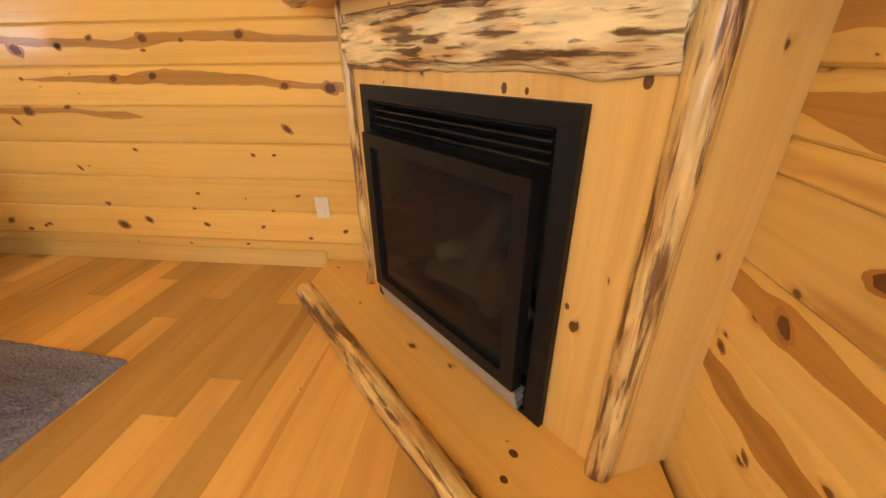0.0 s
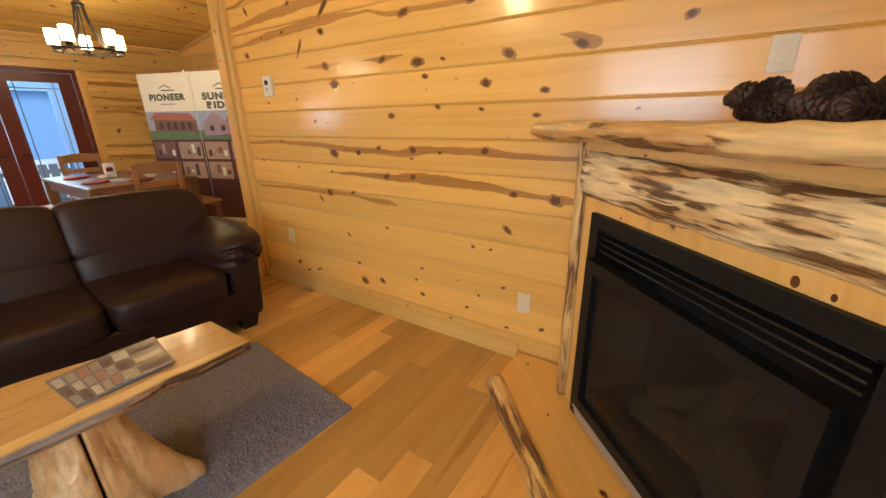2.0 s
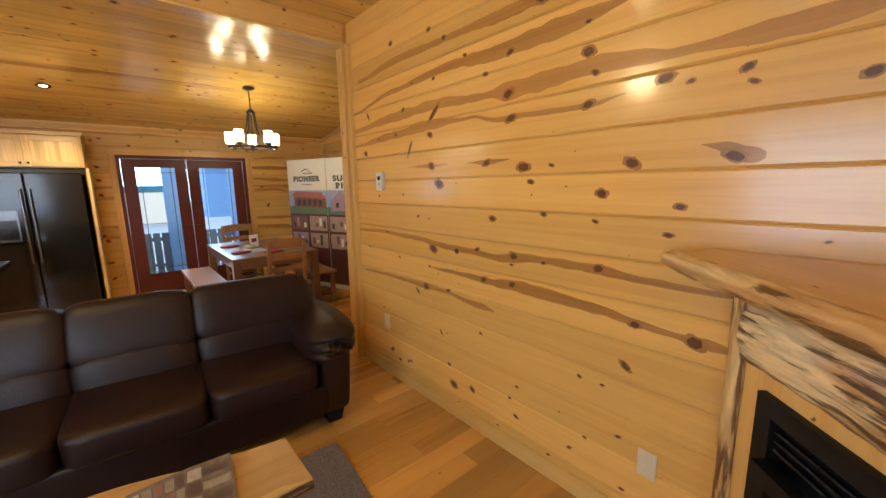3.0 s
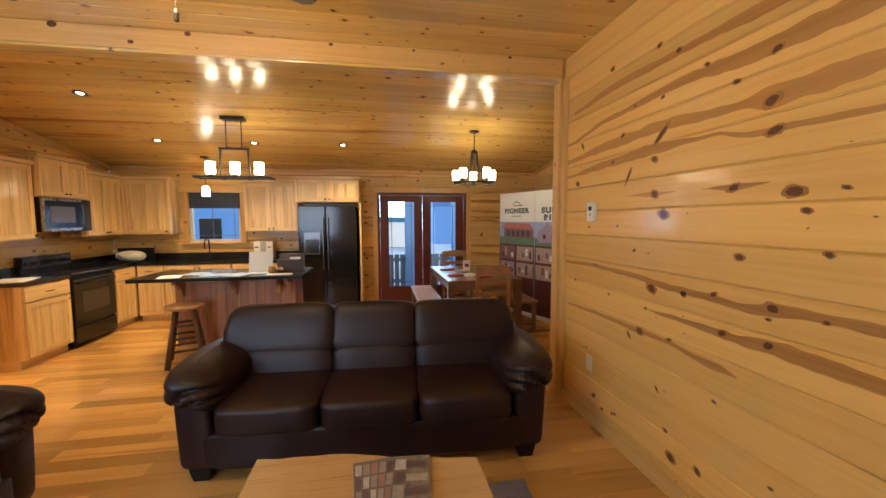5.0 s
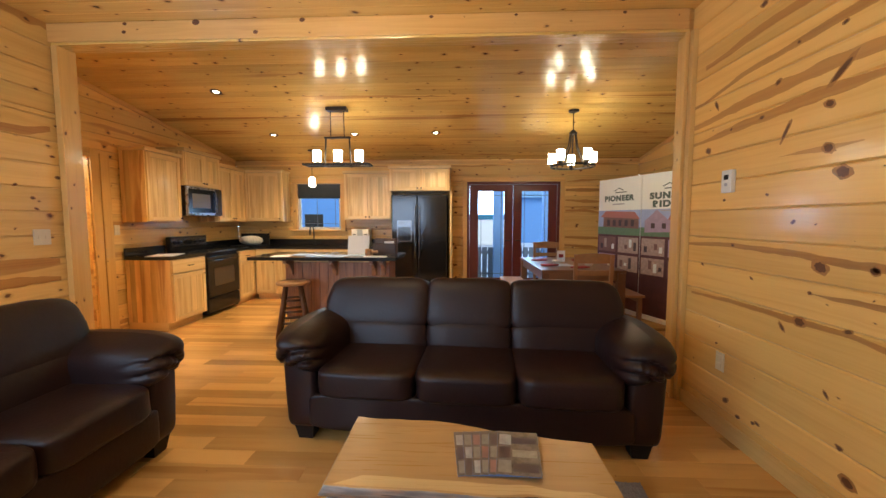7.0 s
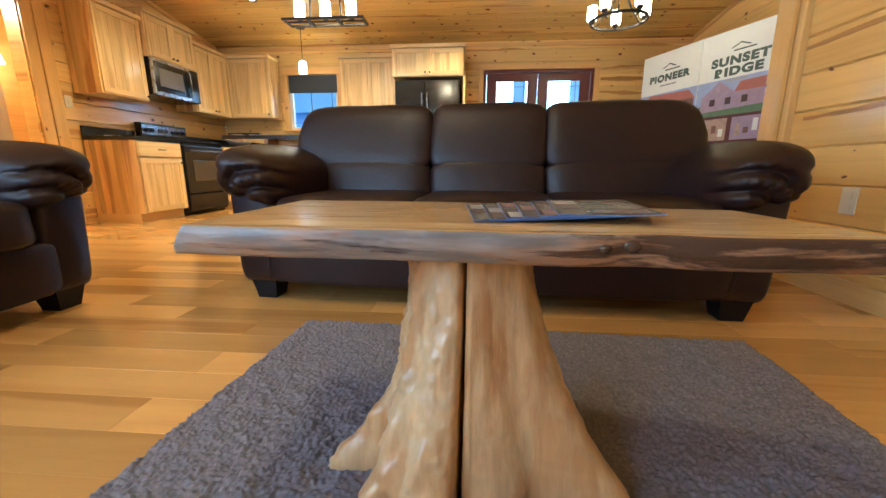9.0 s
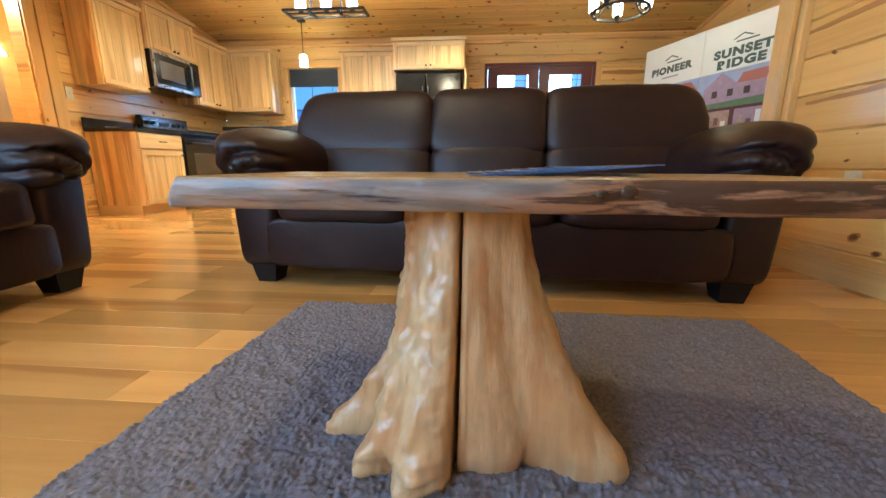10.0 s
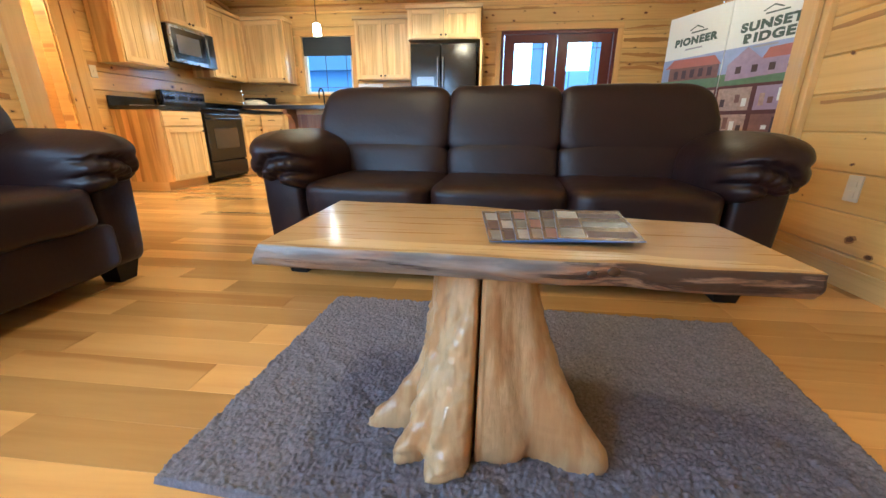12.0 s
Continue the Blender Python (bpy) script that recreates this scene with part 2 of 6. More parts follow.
def log_wood(name, base=(0.70, 0.45, 0.18), bark=(0.09, 0.035, 0.014), amount=0.5, rough=0.35, along="z", shade=0.66, coat=0.35):
    m, nt, bsdf = material(name)
    ax, vec = object_xyz(nt)
    order = {"z": (0, 1, 2), "x": (1, 2, 0)}[along]
    a, b, c = (ax[i] for i in order)
    info = nt.nodes.new("ShaderNodeObjectInfo")
    off = math_n(nt, "MULTIPLY", info.outputs["Random"], 31.0)
    p = vec3(nt, math_n(nt, "ADD", a, off), b, math_n(nt, "MULTIPLY", c, 0.07))
    n1 = noise_n(nt, p, 46, 6, 0.65, 0.3)
    n2 = noise_n(nt, vec3(nt, math_n(nt, "ADD", a, off), b, math_n(nt, "MULTIPLY", c, 0.2)), 17, 3, 0.5)
    n3 = noise_n(nt, vec3(nt, math_n(nt, "MULTIPLY", a, 8), math_n(nt, "MULTIPLY", b, 8), c), 7, 4)
    edge = 0.70 - 0.26 * amount
    if along == "x":
        n2 = math_n(nt, "ADD", n2, smooth(nt, c, 0.15, 0.55, -0.04, 0.20))
    mask = smooth(nt, math_n(nt, "ADD", math_n(nt, "MULTIPLY", n1, 0.6), math_n(nt, "MULTIPLY", n2, 0.4)), edge - 0.02, edge + 0.05)
    col = mixc(nt, smooth(nt, n3, 0.3, 0.7), base, tuple(q * shade for q in base))
    col = mixc(nt, math_n(nt, "MULTIPLY", smooth(nt, n2, 0.45, 0.6), 0.6), col, (0.44, 0.19, 0.05))
    col = mixc(nt, math_n(nt, "MULTIPLY", mask, 0.9), col, bark)
    nt.links.new(col, bsdf.inputs["Base Color"])
    bsdf.inputs["Roughness"].default_value = rough
    bsdf.inputs["Coat Weight"].default_value = coat
    bsdf.inputs["Coat Roughness"].default_value = 0.2
    bump(nt, bsdf, math_n(nt, "ADD", math_n(nt, "MULTIPLY", mask, 0.8), n3), 0.5, 0.006)
    return m


def plain(name, col, rough=0.5, metal=0.0, var=0.12, scale=18.0, bmp=0.1, coat=0.0, spec=0.5):
    m, nt, bsdf = material(name)
    _, vec = object_xyz(nt)
    n = noise_n(nt, vec, scale, 4, 0.6)
    c = mixc(nt, n, tuple(q * (1 - var) for q in col), tuple(min(1, q * (1 + var)) for q in col))
    nt.links.new(c, bsdf.inputs["Base Color"])
    nt.links.new(math_n(nt, "ADD", rough - 0.06, math_n(nt, "MULTIPLY", n, 0.12)), bsdf.inputs["Roughness"])
    bsdf.inputs["Metallic"].default_value = metal
    bsdf.inputs["Coat Weight"].default_value = coat
    bsdf.inputs["Specular IOR Level"].default_value = spec
    if bmp:
        bump(nt, bsdf, noise_n(nt, vec, scale * 6, 3), bmp, 0.002)
    return m


def glow(name, col, strength):
    m, nt, bsdf = material(name)
    bsdf.inputs["Base Color"].default_value = (0.9, 0.9, 0.88, 1)
    bsdf.inputs["Emission Color"].default_value = (*col, 1)
    bsdf.inputs["Emission Strength"].default_value = strength
    return m


PINE = wood("knotty_pine", (0.80, 0.520, 0.180), (0.62, 0.330, 0.085), vary=0.30, knots=0.9, streaks=1.2, fine=0.25)
PINE_CALM = wood("knotty_pine_calm", (0.79, 0.475, 0.140), (0.64, 0.320, 0.072), knots=0.25, streaks=0.0, vary=0.22, fine=0.2, rough=0.26, coat=0.5)
PINE_V = wood("pine_trim_upright", (0.74, 0.445, 0.150), (0.58, 0.295, 0.078), plane="zx", knots=0.7, streaks=0.3, vary=0.1)
PINE_T = wood("pine_trim", (0.74, 0.445, 0.150), (0.58, 0.295, 0.078), knots=0.7, streaks=0.3, vary=0.1)
PINE_JAMB = wood("pine_jamb", (0.76, 0.48, 0.165), (0.60, 0.315, 0.085), plane="zy", knots=0.6, streaks=0.2, vary=0.1)
PINE_SOFFIT = wood("pine_soffit", (0.78, 0.52, 0.16), (0.60, 0.33, 0.08), plane="xy", knots=0.7, streaks=0.3, vary=0.1, rough=0.2, coat=0.6)
PINE_CEIL = wood("pine_ceiling", (0.78, 0.52, 0.16), (0.60, 0.33, 0.08), plane="xy", strip=0.135, rough=0.2, coat=0.6, knots=0.9, heart=(0.40, 0.17, 0.05), fine=0.25)
PINE_TOP = wood("pine_slab", (0.72, 0.42, 0.125), (0.60, 0.30, 0.075), plane="xy", knots=0.55, streaks=0.2, rough=0.28)
FLOOR = wood("hickory_floor", (0.62, 0.345, 0.108), (0.40, 0.180, 0.045), plane="xy", knots=0.2, streaks=1.0, vary=0.66, rough=0.17, coat=0.3, contrast=0.45, grain=9, heart=(0.40, 0.185, 0.05), relief=0.012, fine=0.06)
HICKORY = wood("hickory_light", (0.82, 0.61, 0.29), (0.58, 0.35, 0.125), plane="zx", knots=0.12, streaks=0.8, vary=0.3, contrast=0.9, strip=0.085, heart=(0.5, 0.26, 0.09))
HICKORY_SIDE = wood("hickory_side", (0.80, 0.57, 0.26), (0.52, 0.28, 0.09), plane="zy", knots=0.08, streaks=1.5, vary=0.6, contrast=0.8, strip=0.065, grain=9, heart=(0.40, 0.18, 0.055), fine=0.2)
# hickory of the island front, with its shade mixed into the colour
HICKORY_SHADED = wood("hickory_shaded", (0.36, 0.17, 0.085), (0.21, 0.085, 0.04), plane="zx", knots=0.12, streaks=1.0, vary=0.4, contrast=1.0, strip=0.06, heart=(0.24, 0.085, 0.035))
HICKORY_H = wood("hickory_rail", (0.78, 0.57, 0.27), (0.60, 0.38, 0.15), plane="xz", knots=0.12, streaks=0.3, vary=0.2, contrast=0.7)
LOG = log_wood("peeled_log", base=(0.82, 0.55, 0.23), bark=(0.10, 0.035, 0.012), amount=0.68)
LOG_PALE = log_wood("pale_peeled_log", base=(0.80, 0.56, 0.27), amount=0.56)
BEAM = log_wood("barky_lintel", base=(0.88, 0.68, 0.38), bark=(0.07, 0.027, 0.010), amount=0.74)
LIVE_EDGE = log_wood("live_edge_bark", base=(0.34, 0.285, 0.24), bark=(0.045, 0.022, 0.014), amount=0.58, rough=0.45, along="x", shade=0.5, coat=0.06)
STUMP = log_wood("varnished_stump", base=(0.66, 0.44, 0.22), bark=(0.40, 0.21, 0.09), amount=0.0, rough=0.32, shade=0.82, coat=0.22)
LEATHER = plain("dark_brown_leather", (0.0185, 0.0078, 0.0072), rough=0.42, var=0.3, scale=9, bmp=0.55, spec=0.34)
BLACK = plain("matt_black_metal", (0.006, 0.006, 0.007), rough=0.5, bmp=0.05, spec=0.25)
BLACK_GLOSS = plain("gloss_black_enamel", (0.010, 0.010, 0.011), rough=0.16, bmp=0.0)
STEEL_DARK = plain("black_stainless", (0.035, 0.034, 0.036), rough=0.12, metal=0.7, bmp=0.02)
HANDLE_STEEL = plain("dark_bar_steel", (0.16, 0.16, 0.17), rough=0.25, metal=0.9, bmp=0.0)
CHROME = plain("brushed_nickel", (0.55, 0.53, 0.5), rough=0.25, metal=1.0, bmp=0.02)
BRONZE = plain("dark_bronze", (0.05, 0.04, 0.033), rough=0.4, metal=0.7)
GRANITE = plain("black_granite", (0.016, 0.016, 0.018), rough=0.14, var=0.6, scale=160, bmp=0.0)
GREY_STEEL = plain("silver_grille", (0.42, 0.42, 0.44), rough=0.35, metal=0.6)
PLASTIC = plain("white_plastic", (0.74, 0.72, 0.66), rough=0.4, bmp=0.02)
ALMOND = plain("almond_plastic", (0.70, 0.62, 0.47), rough=0.4, bmp=0.02)
PAPER = plain("paper", (0.72, 0.72, 0.72), rough=0.6, var=0.05)
# paper with the bluish reflection of daylight put into its colour
PAPER_BLUE = plain("paper_blue_sheen", (0.42, 0.55, 0.72), rough=0.6, var=0.1)
DOOR_RED = plain("dark_red_door_paint", (0.12, 0.022, 0.014), rough=0.34, var=0.15)
TABLE_WOOD = wood("dark_walnut_stain", (0.22, 0.115, 0.06), (0.13, 0.06, 0.03), plane="xy", knots=0.2, streaks=0.2, vary=0.15, rough=0.3, heart=(0.1, 0.04, 0.02))
STOOL_WOOD = plain("dark_stained_legs", (0.10, 0.045, 0.022), rough=0.35, var=0.3)
CHAIR_WOOD = plain("amber_stained_wood", (0.34, 0.17, 0.07), rough=0.35, var=0.3)
SLAB_TOP = wood("polished_maple_slab", (0.43, 0.265, 0.105), (0.33, 0.185, 0.070), plane="xy", knots=0.2, streaks=0.5, contrast=0.5, rough=0.22, coat=0.4, grain=14, heart=(0.28, 0.14, 0.06))
KNOT = plain("dark_knot", (0.125, 0.045, 0.016), rough=0.35, var=0.5, scale=60)
RING = plain("knot_ring_amber", (0.38, 0.17, 0.045), rough=0.3, var=0.3, scale=40, coat=0.3)
STREAK = wood("heartwood_streak", (0.52, 0.255, 0.065), (0.37, 0.155, 0.035), knots=0.0, streaks=0.0, plane="yz", contrast=0.8)

# ---- the shell of the place ----
XR, XL, YS, YO, YK = 1.9, -2.98, -0.28, 3.67, 3.78
KL, KR, YB = -3.9, 3.36, 7.65
OL, OR, OTOP = -2.91, 1.87, 2.715
CEIL = 2.88


def kceil(y):
    return 2.45 + 0.155 * (YB - y)


def frame_of(origin, d):
    """The pose of a wall: x along it, z up, and -y into the room."""
    return Matrix.Translation((origin[0], origin[1], 0)) @ Matrix.Rotation(math.atan2(d[1], d[0]), 4, "Z")


def cells(length, z0, z1, holes):
    """The solid rectangles of a wall with holes (u0, u1, z0, z1)."""
    zs = sorted({z0, z1, *[min(max(h[i], z0), z1) for h in holes for i in (2, 3)]})
    out = []
    for a, b in zip(zs, zs[1:]):
        cuts = sorted((h[0], h[1]) for h in holes if h[2] < (a + b) / 2 < h[3])
        u = 0.0
        for c0, c1 in cuts:
            if c0 > u:
                out.append((u, c0, a, b))
            u = max(u, c1)
        if u < length:
            out.append((u, length, a, b))
    return out


WALLS = []


def wall(name, origin, d, length, top, holes=(), thick=0.14, boards=True):
    bm = bmesh.new()
    for u0, u1, a, b in cells(length, 0, top, holes):
        box(bm, u0, u1, 0.019, thick, a, b)
    ob = tagged(part(name, bm, PINE), label="solid timber wall lined with varnished knotty pine boards", category="wall", kind="structure")
    ob.matrix_basis = frame_of(origin, d)
    if boards:
        WALLS.append((ob, length, top, holes))
    return ob


win_k = (-2.77, -1.96, 1.19, 2.03)
door_k = (0.345, 2.0, 0.0, 2.05)
wall_east = wall("wall_east", (XR, YO), (0, -1), YO - YS, 2.9)
wall_south = wall("wall_south", (XR, YS), (-1, 0), XR - XL, 2.9, [(2.9, 4.3, 0.95, 2.15)])
wall_west = wall("wall_west", (XL, YS), (0, 1), YO - YS, 2.9, [(0.6, 2.2, 0.75, 2.2)])
wall_north = wall("wall_north", (KL, YB), (1, 0), KR - KL, 2.5, [(win_k[0] - KL, win_k[1] - KL, win_k[2], win_k[3]), (door_k[0] - KL, door_k[1] - KL, -0.01, door_k[3])])
wall_kitchen_west = wall("wall_kitchen_west", (KL, YK), (0, 1), YB - YK, 3.06, [(0.17, 1.04, -0.01, 2.08)])
wall_dining_east = wall("wall_dining_east", (KR, YB), (0, -1), YB - YK, 3.06)
wall_return_east = wall("wall_return_east", (KR, YK), (-1, 0), KR - OR - 0.03, 3.06, thick=0.105)
wall_return_west = wall("wall_return_west", (OL - 0.03, YK), (-1, 0), OL - 0.03 - KL, 3.06, thick=0.105)
tagged(part("wall_header", boxes((OL - 0.03, OR + 0.03, YO + 0.004, YK, OTOP + 0.02, 3.06)), PINE_T), label="pine-clad header over the wide opening", category="wall", kind="structure")
# the hall behind the kitchen doorway
tagged(part("wall_hall", boxes((-5.5, -5.36, 3.4, 6.2, 0, 2.6), (-5.36, -4.04, 6.06, 6.2, 0, 2.6), (-5.36, -4.04, 3.4, 3.54, 0, 2.6), (-5.5, -4.04, 3.4, 6.2, 2.6, 2.7)), PINE), label="knotty pine walls of the lit hall", category="wall", kind="structure")
trim_specs = []


def trim(name, spec, mat, label, bevel=0.004):
    return tagged(part(name, boxes(spec, bevel=bevel), mat), label=label, category="trim", kind="structure")


for nm, sp, mt in (("trim", (XR - 0.035, XR - 0.001, YO - 0.07, YK + 0.02, 0, OTOP), PINE_JAMB), ("trim", (OL - 0.05, OL, YO - 0.02, YK + 0.02, 0, OTOP), PINE_JAMB),
                   ("trim", (OL - 0.05, XR - 0.036, YO - 0.02, YK + 0.02, OTOP, OTOP + 0.02), PINE_SOFFIT),
                   ("trim", (XR - 0.065, XR - 0.04, YO - 0.03, YO - 0.006, 0, OTOP - 0.002), PINE_JAMB),
                   ("trim", (OL - 0.08, XR - 0.04, YO - 0.022, YO, OTOP + 0.022, CEIL - 0.002), PINE_T)):
    trim(nm, sp, mt, "flat varnished pine casing round the wide opening")
trim("trim", (KL + 0.001, KL + 0.024, 4.83, 4.93, 0, 2.16), PINE_JAMB, "upright pine casing beside the hall doorway")
trim("trim", (KL + 0.001, KL + 0.024, 4.945, 5.06, 0, 2.12), PINE_JAMB, "dark-grained upright pine board beside the hall doorway")
trim("trim", (KL + 0.001, KL + 0.024, 3.9, 4.83, 2.08, 2.16), PINE_T, "pine head casing over the hall doorway")
trim("baseboard", (XR - 0.016, XR - 0.001, 1.15, YO - 0.072, 0, 0.105), PINE, "low pine baseboard with a rounded top edge")
trim("baseboard", (XL + 0.001, XL + 0.016, YS + 0.02, YO - 0.03, 0, 0.105), PINE, "low pine baseboard with a rounded top edge")
trim("baseboard", (XL + 0.04, 0.3, YS + 0.001, YS + 0.016, 0, 0.105), PINE, "low pine baseboard with a rounded top edge")
trim("baseboard", (KL + 0.001, KL + 0.016, 5.07, 5.185, 0, 0.105), PINE, "low pine baseboard with a rounded top edge")
trim("baseboard", (2.1, KR - 0.02, YB - 0.016, YB - 0.001, 0, 0.105), PINE, "low pine baseboard with a rounded top edge")
trim("baseboard", (KR - 0.016, KR - 0.001, YK, YB - 0.035, 0, 0.105), PINE, "low pine baseboard with a rounded top edge")
trim("trim", (KL, KR, YB - 0.026, YB - 0.001, 2.375, 2.425), PINE_T, "narrow pine crown moulding under the ceiling")


def slope_trim(x0, x1):
    bm = bmesh.new()
    v = []
    for x in (x0, x1):
        for y in (YK, YB - 0.05):
            for dz in (-0.055, -0.006):
                v.append(bm.verts.new((x, y, kceil(y) + dz)))
    for q in ((0, 1, 3, 2), (4, 6, 7, 5), (0, 4, 5, 1), (2, 3, 7, 6), (1, 5, 7, 3), (0, 2, 6, 4)):
        bm.faces.new([v[i] for i in q])
    tagged(part("trim", bm, PINE_T), label="sloping pine crown moulding under the ceiling", category="trim", kind="structure")


slope_trim(KL + 0.001, KL + 0.024)
slope_trim(KR - 0.024, KR - 0.001)


# ceilings: boards with recessed joints, in one mesh
def ceiling(name, x0, x1, y0, y1, zf, pitch=0.135, slab=0.08):
    bm = bmesh.new()
    y = y0
    g = 0.0035
    while y < y1 - 0.001:
        ye = min(y + pitch, y1)
        for a, b, dz in ((y, y + g, 0.004), (y + g, ye - g, 0.0), (ye - g, ye, 0.004)):
            za, zb = zf(a), zf(b)
            if a == y:
                za += 0.005
            if b == ye:
                zb += 0.005
            q = [bm.verts.new(p) for p in ((x0, a, za), (x0, b, zb), (x1, b, zb), (x1, a, za))]
            bm.faces.new(q)
        y = ye
    q = [bm.verts.new(p) for p in ((x0, y0, zf(y0) + slab), (x1, y0, zf(y0) + slab), (x1, y1, zf(y1) + slab), (x0, y1, zf(y1) + slab))]
    bm.faces.new(q)
    for a in ((x0, y0, x1, y0), (x1, y0, x1, y1), (x1, y1, x0, y1), (x0, y1, x0, y0)):
        q = [bm.verts.new(p) for p in ((a[0], a[1], zf(a[1]) + 0.004), (a[2], a[3], zf(a[3]) + 0.004), (a[2], a[3], zf(a[3]) + slab), (a[0], a[1], zf(a[1]) + slab))]
        bm.faces.new(q)
    return tagged(part(name, bm, PINE_CEIL), label="glossy varnished knotty pine board ceiling", category="ceiling", kind="structure")


ceiling("ceiling_living", XL - 0.1, XR + 0.1, YS - 0.1, YO + 0.006, lambda y: CEIL)
ceiling("ceiling_kitchen", KL - 0.1, KR + 0.1, YK - 0.005, YB + 0.1, kceil)

tagged(part("floor", boxes((XL - 0.12, XR + 0.12, YS - 0.1, YO, -0.15, -0.004), (KL - 0.12, KR + 0.1, YO, YB + 0.1, -0.15, -0.004), (KL - 1.6, KL - 0.12, 3.4, 6.2, -0.15, -0.004)), FLOOR), label="hickory plank floor, mixed light and amber planks", category="floor", kind="structure")
floor = bpy.data.objects["floor"]

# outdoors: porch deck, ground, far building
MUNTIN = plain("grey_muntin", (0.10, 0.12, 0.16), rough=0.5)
# deck, ground and post colours carry the blue cast of daylight
GREY_DECK = plain("weathered_boards_blue_cast", (0.20, 0.25, 0.33), rough=0.7)
SNOW = plain("pale_gravel_blue_cast", (0.50, 0.55, 0.62), rough=0.9, scale=2, var=0.3)
BLUE_POST = plain("post_wood_blue_cast", (0.22, 0.42, 0.82), rough=0.6)
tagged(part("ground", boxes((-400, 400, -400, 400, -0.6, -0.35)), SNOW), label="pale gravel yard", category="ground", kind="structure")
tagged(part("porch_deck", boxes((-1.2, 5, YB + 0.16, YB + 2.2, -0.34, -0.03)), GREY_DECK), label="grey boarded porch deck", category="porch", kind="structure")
# added roof strip, unseen; kept shallow so skylight reaches the posts
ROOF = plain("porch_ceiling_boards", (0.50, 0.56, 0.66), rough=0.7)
tagged(part("porch_roof", boxes((-1.2, 5, YB + 1.6, YB + 2.4, 2.5, 2.6)), ROOF), label="unseen boarded strip added as a porch roof over the posts", category="porch", kind="structure")


# ---- windows and doors ----
def glass_material():
    m, nt, bsdf = material("window_glass")
    bsdf.inputs["Base Color"].default_value = (0.9, 0.95, 1, 1)
    bsdf.inputs["Transmission Weight"].default_value = 1
    bsdf.inputs["Roughness"].default_value = 0.0
    bsdf.inputs["IOR"].default_value = 1.05
    return m


GLASS = glass_material()


def pane(name, spec, parent, label=""):
    ob = part(name, boxes(spec), GLASS, parent, label)
    ob.visible_shadow = False
    return ob


def window(name, x0, x1, z0, z1, y, label, muntins=()):
    w = thing(name, label, "window")
    w["kind"] = "structure"
    t = 0.045
    part("window_frame", ring_bm(x0, x1, z0, z1, x0 + t, x1 - t, z0 + t, z1 - t, y + 0.03, y + 0.09), PLASTIC, w)
    pane("pane", (x0 + t, x1 - t, y + 0.055, y + 0.06, z0 + t, z1 - t), w)
    for a, b in muntins:
        if a == "v":
            part("muntin", boxes((b - 0.005, b + 0.005, y + 0.046, y + 0.052, z0 + t, z1 - t)), MUNTIN, w)
        else:
            part("muntin", boxes((x0 + t, x1 - t, y + 0.044, y + 0.05, b - 0.005, b + 0.005)), MUNTIN, w)
    c = 0.085
    pieces("casing", PINE_V, w, "varnished pine casing", (x0 - c, x0, y - 0.03, y - 0.001, z0, z1), (x1, x1 + c, y - 0.03, y - 0.001, z0, z1), bevel=0.004)
    part("casing", boxes((x0 - c, x1 + c, y - 0.032, y - 0.001, z1 + 0.001, z1 + c), bevel=0.004), PINE_T, w, "varnished pine casing")
    part("window_sill", boxes((x0 - c - 0.02, x1 + c + 0.02, y - 0.07, y + 0.03, z0 - 0.03, z0 - 0.001), bevel=0.005), PINE_T, w, "varnished pine sill")
    return w


wk = window("window_1", win_k[0], win_k[1], win_k[2], win_k[3], YB, "kitchen window over the sink with a dark half-raised blind", (("v", -2.42), ("v", -2.08), ("h", 1.3)))
BLIND = plain("charcoal_blind", (0.035, 0.045, 0.055), rough=0.7)
pieces("blind_slat", BLIND, wk, "charcoal blind slat", *[(win_k[0] + 0.01, win_k[1] - 0.01, YB + 0.008, YB + 0.022, 2.0 - 0.024 * i, 2.023 - 0.024 * i) for i in range(11)])

# french doors
fd = thing("door_1", "dark red double french door with glazed leaves, closed", "door")
fd["kind"] = "structure"
dx0, dx1, dtop = door_k[0], door_k[1], door_k[3]
y0 = YB - 0.01
part("door_frame", ring_bm(dx0, dx1, 0, dtop, dx0 + 0.045, dx1 - 0.045, 0.006, dtop - 0.045, y0, y0 + 0.12), DOOR_RED, fd)
mid = (dx0 + dx1) / 2
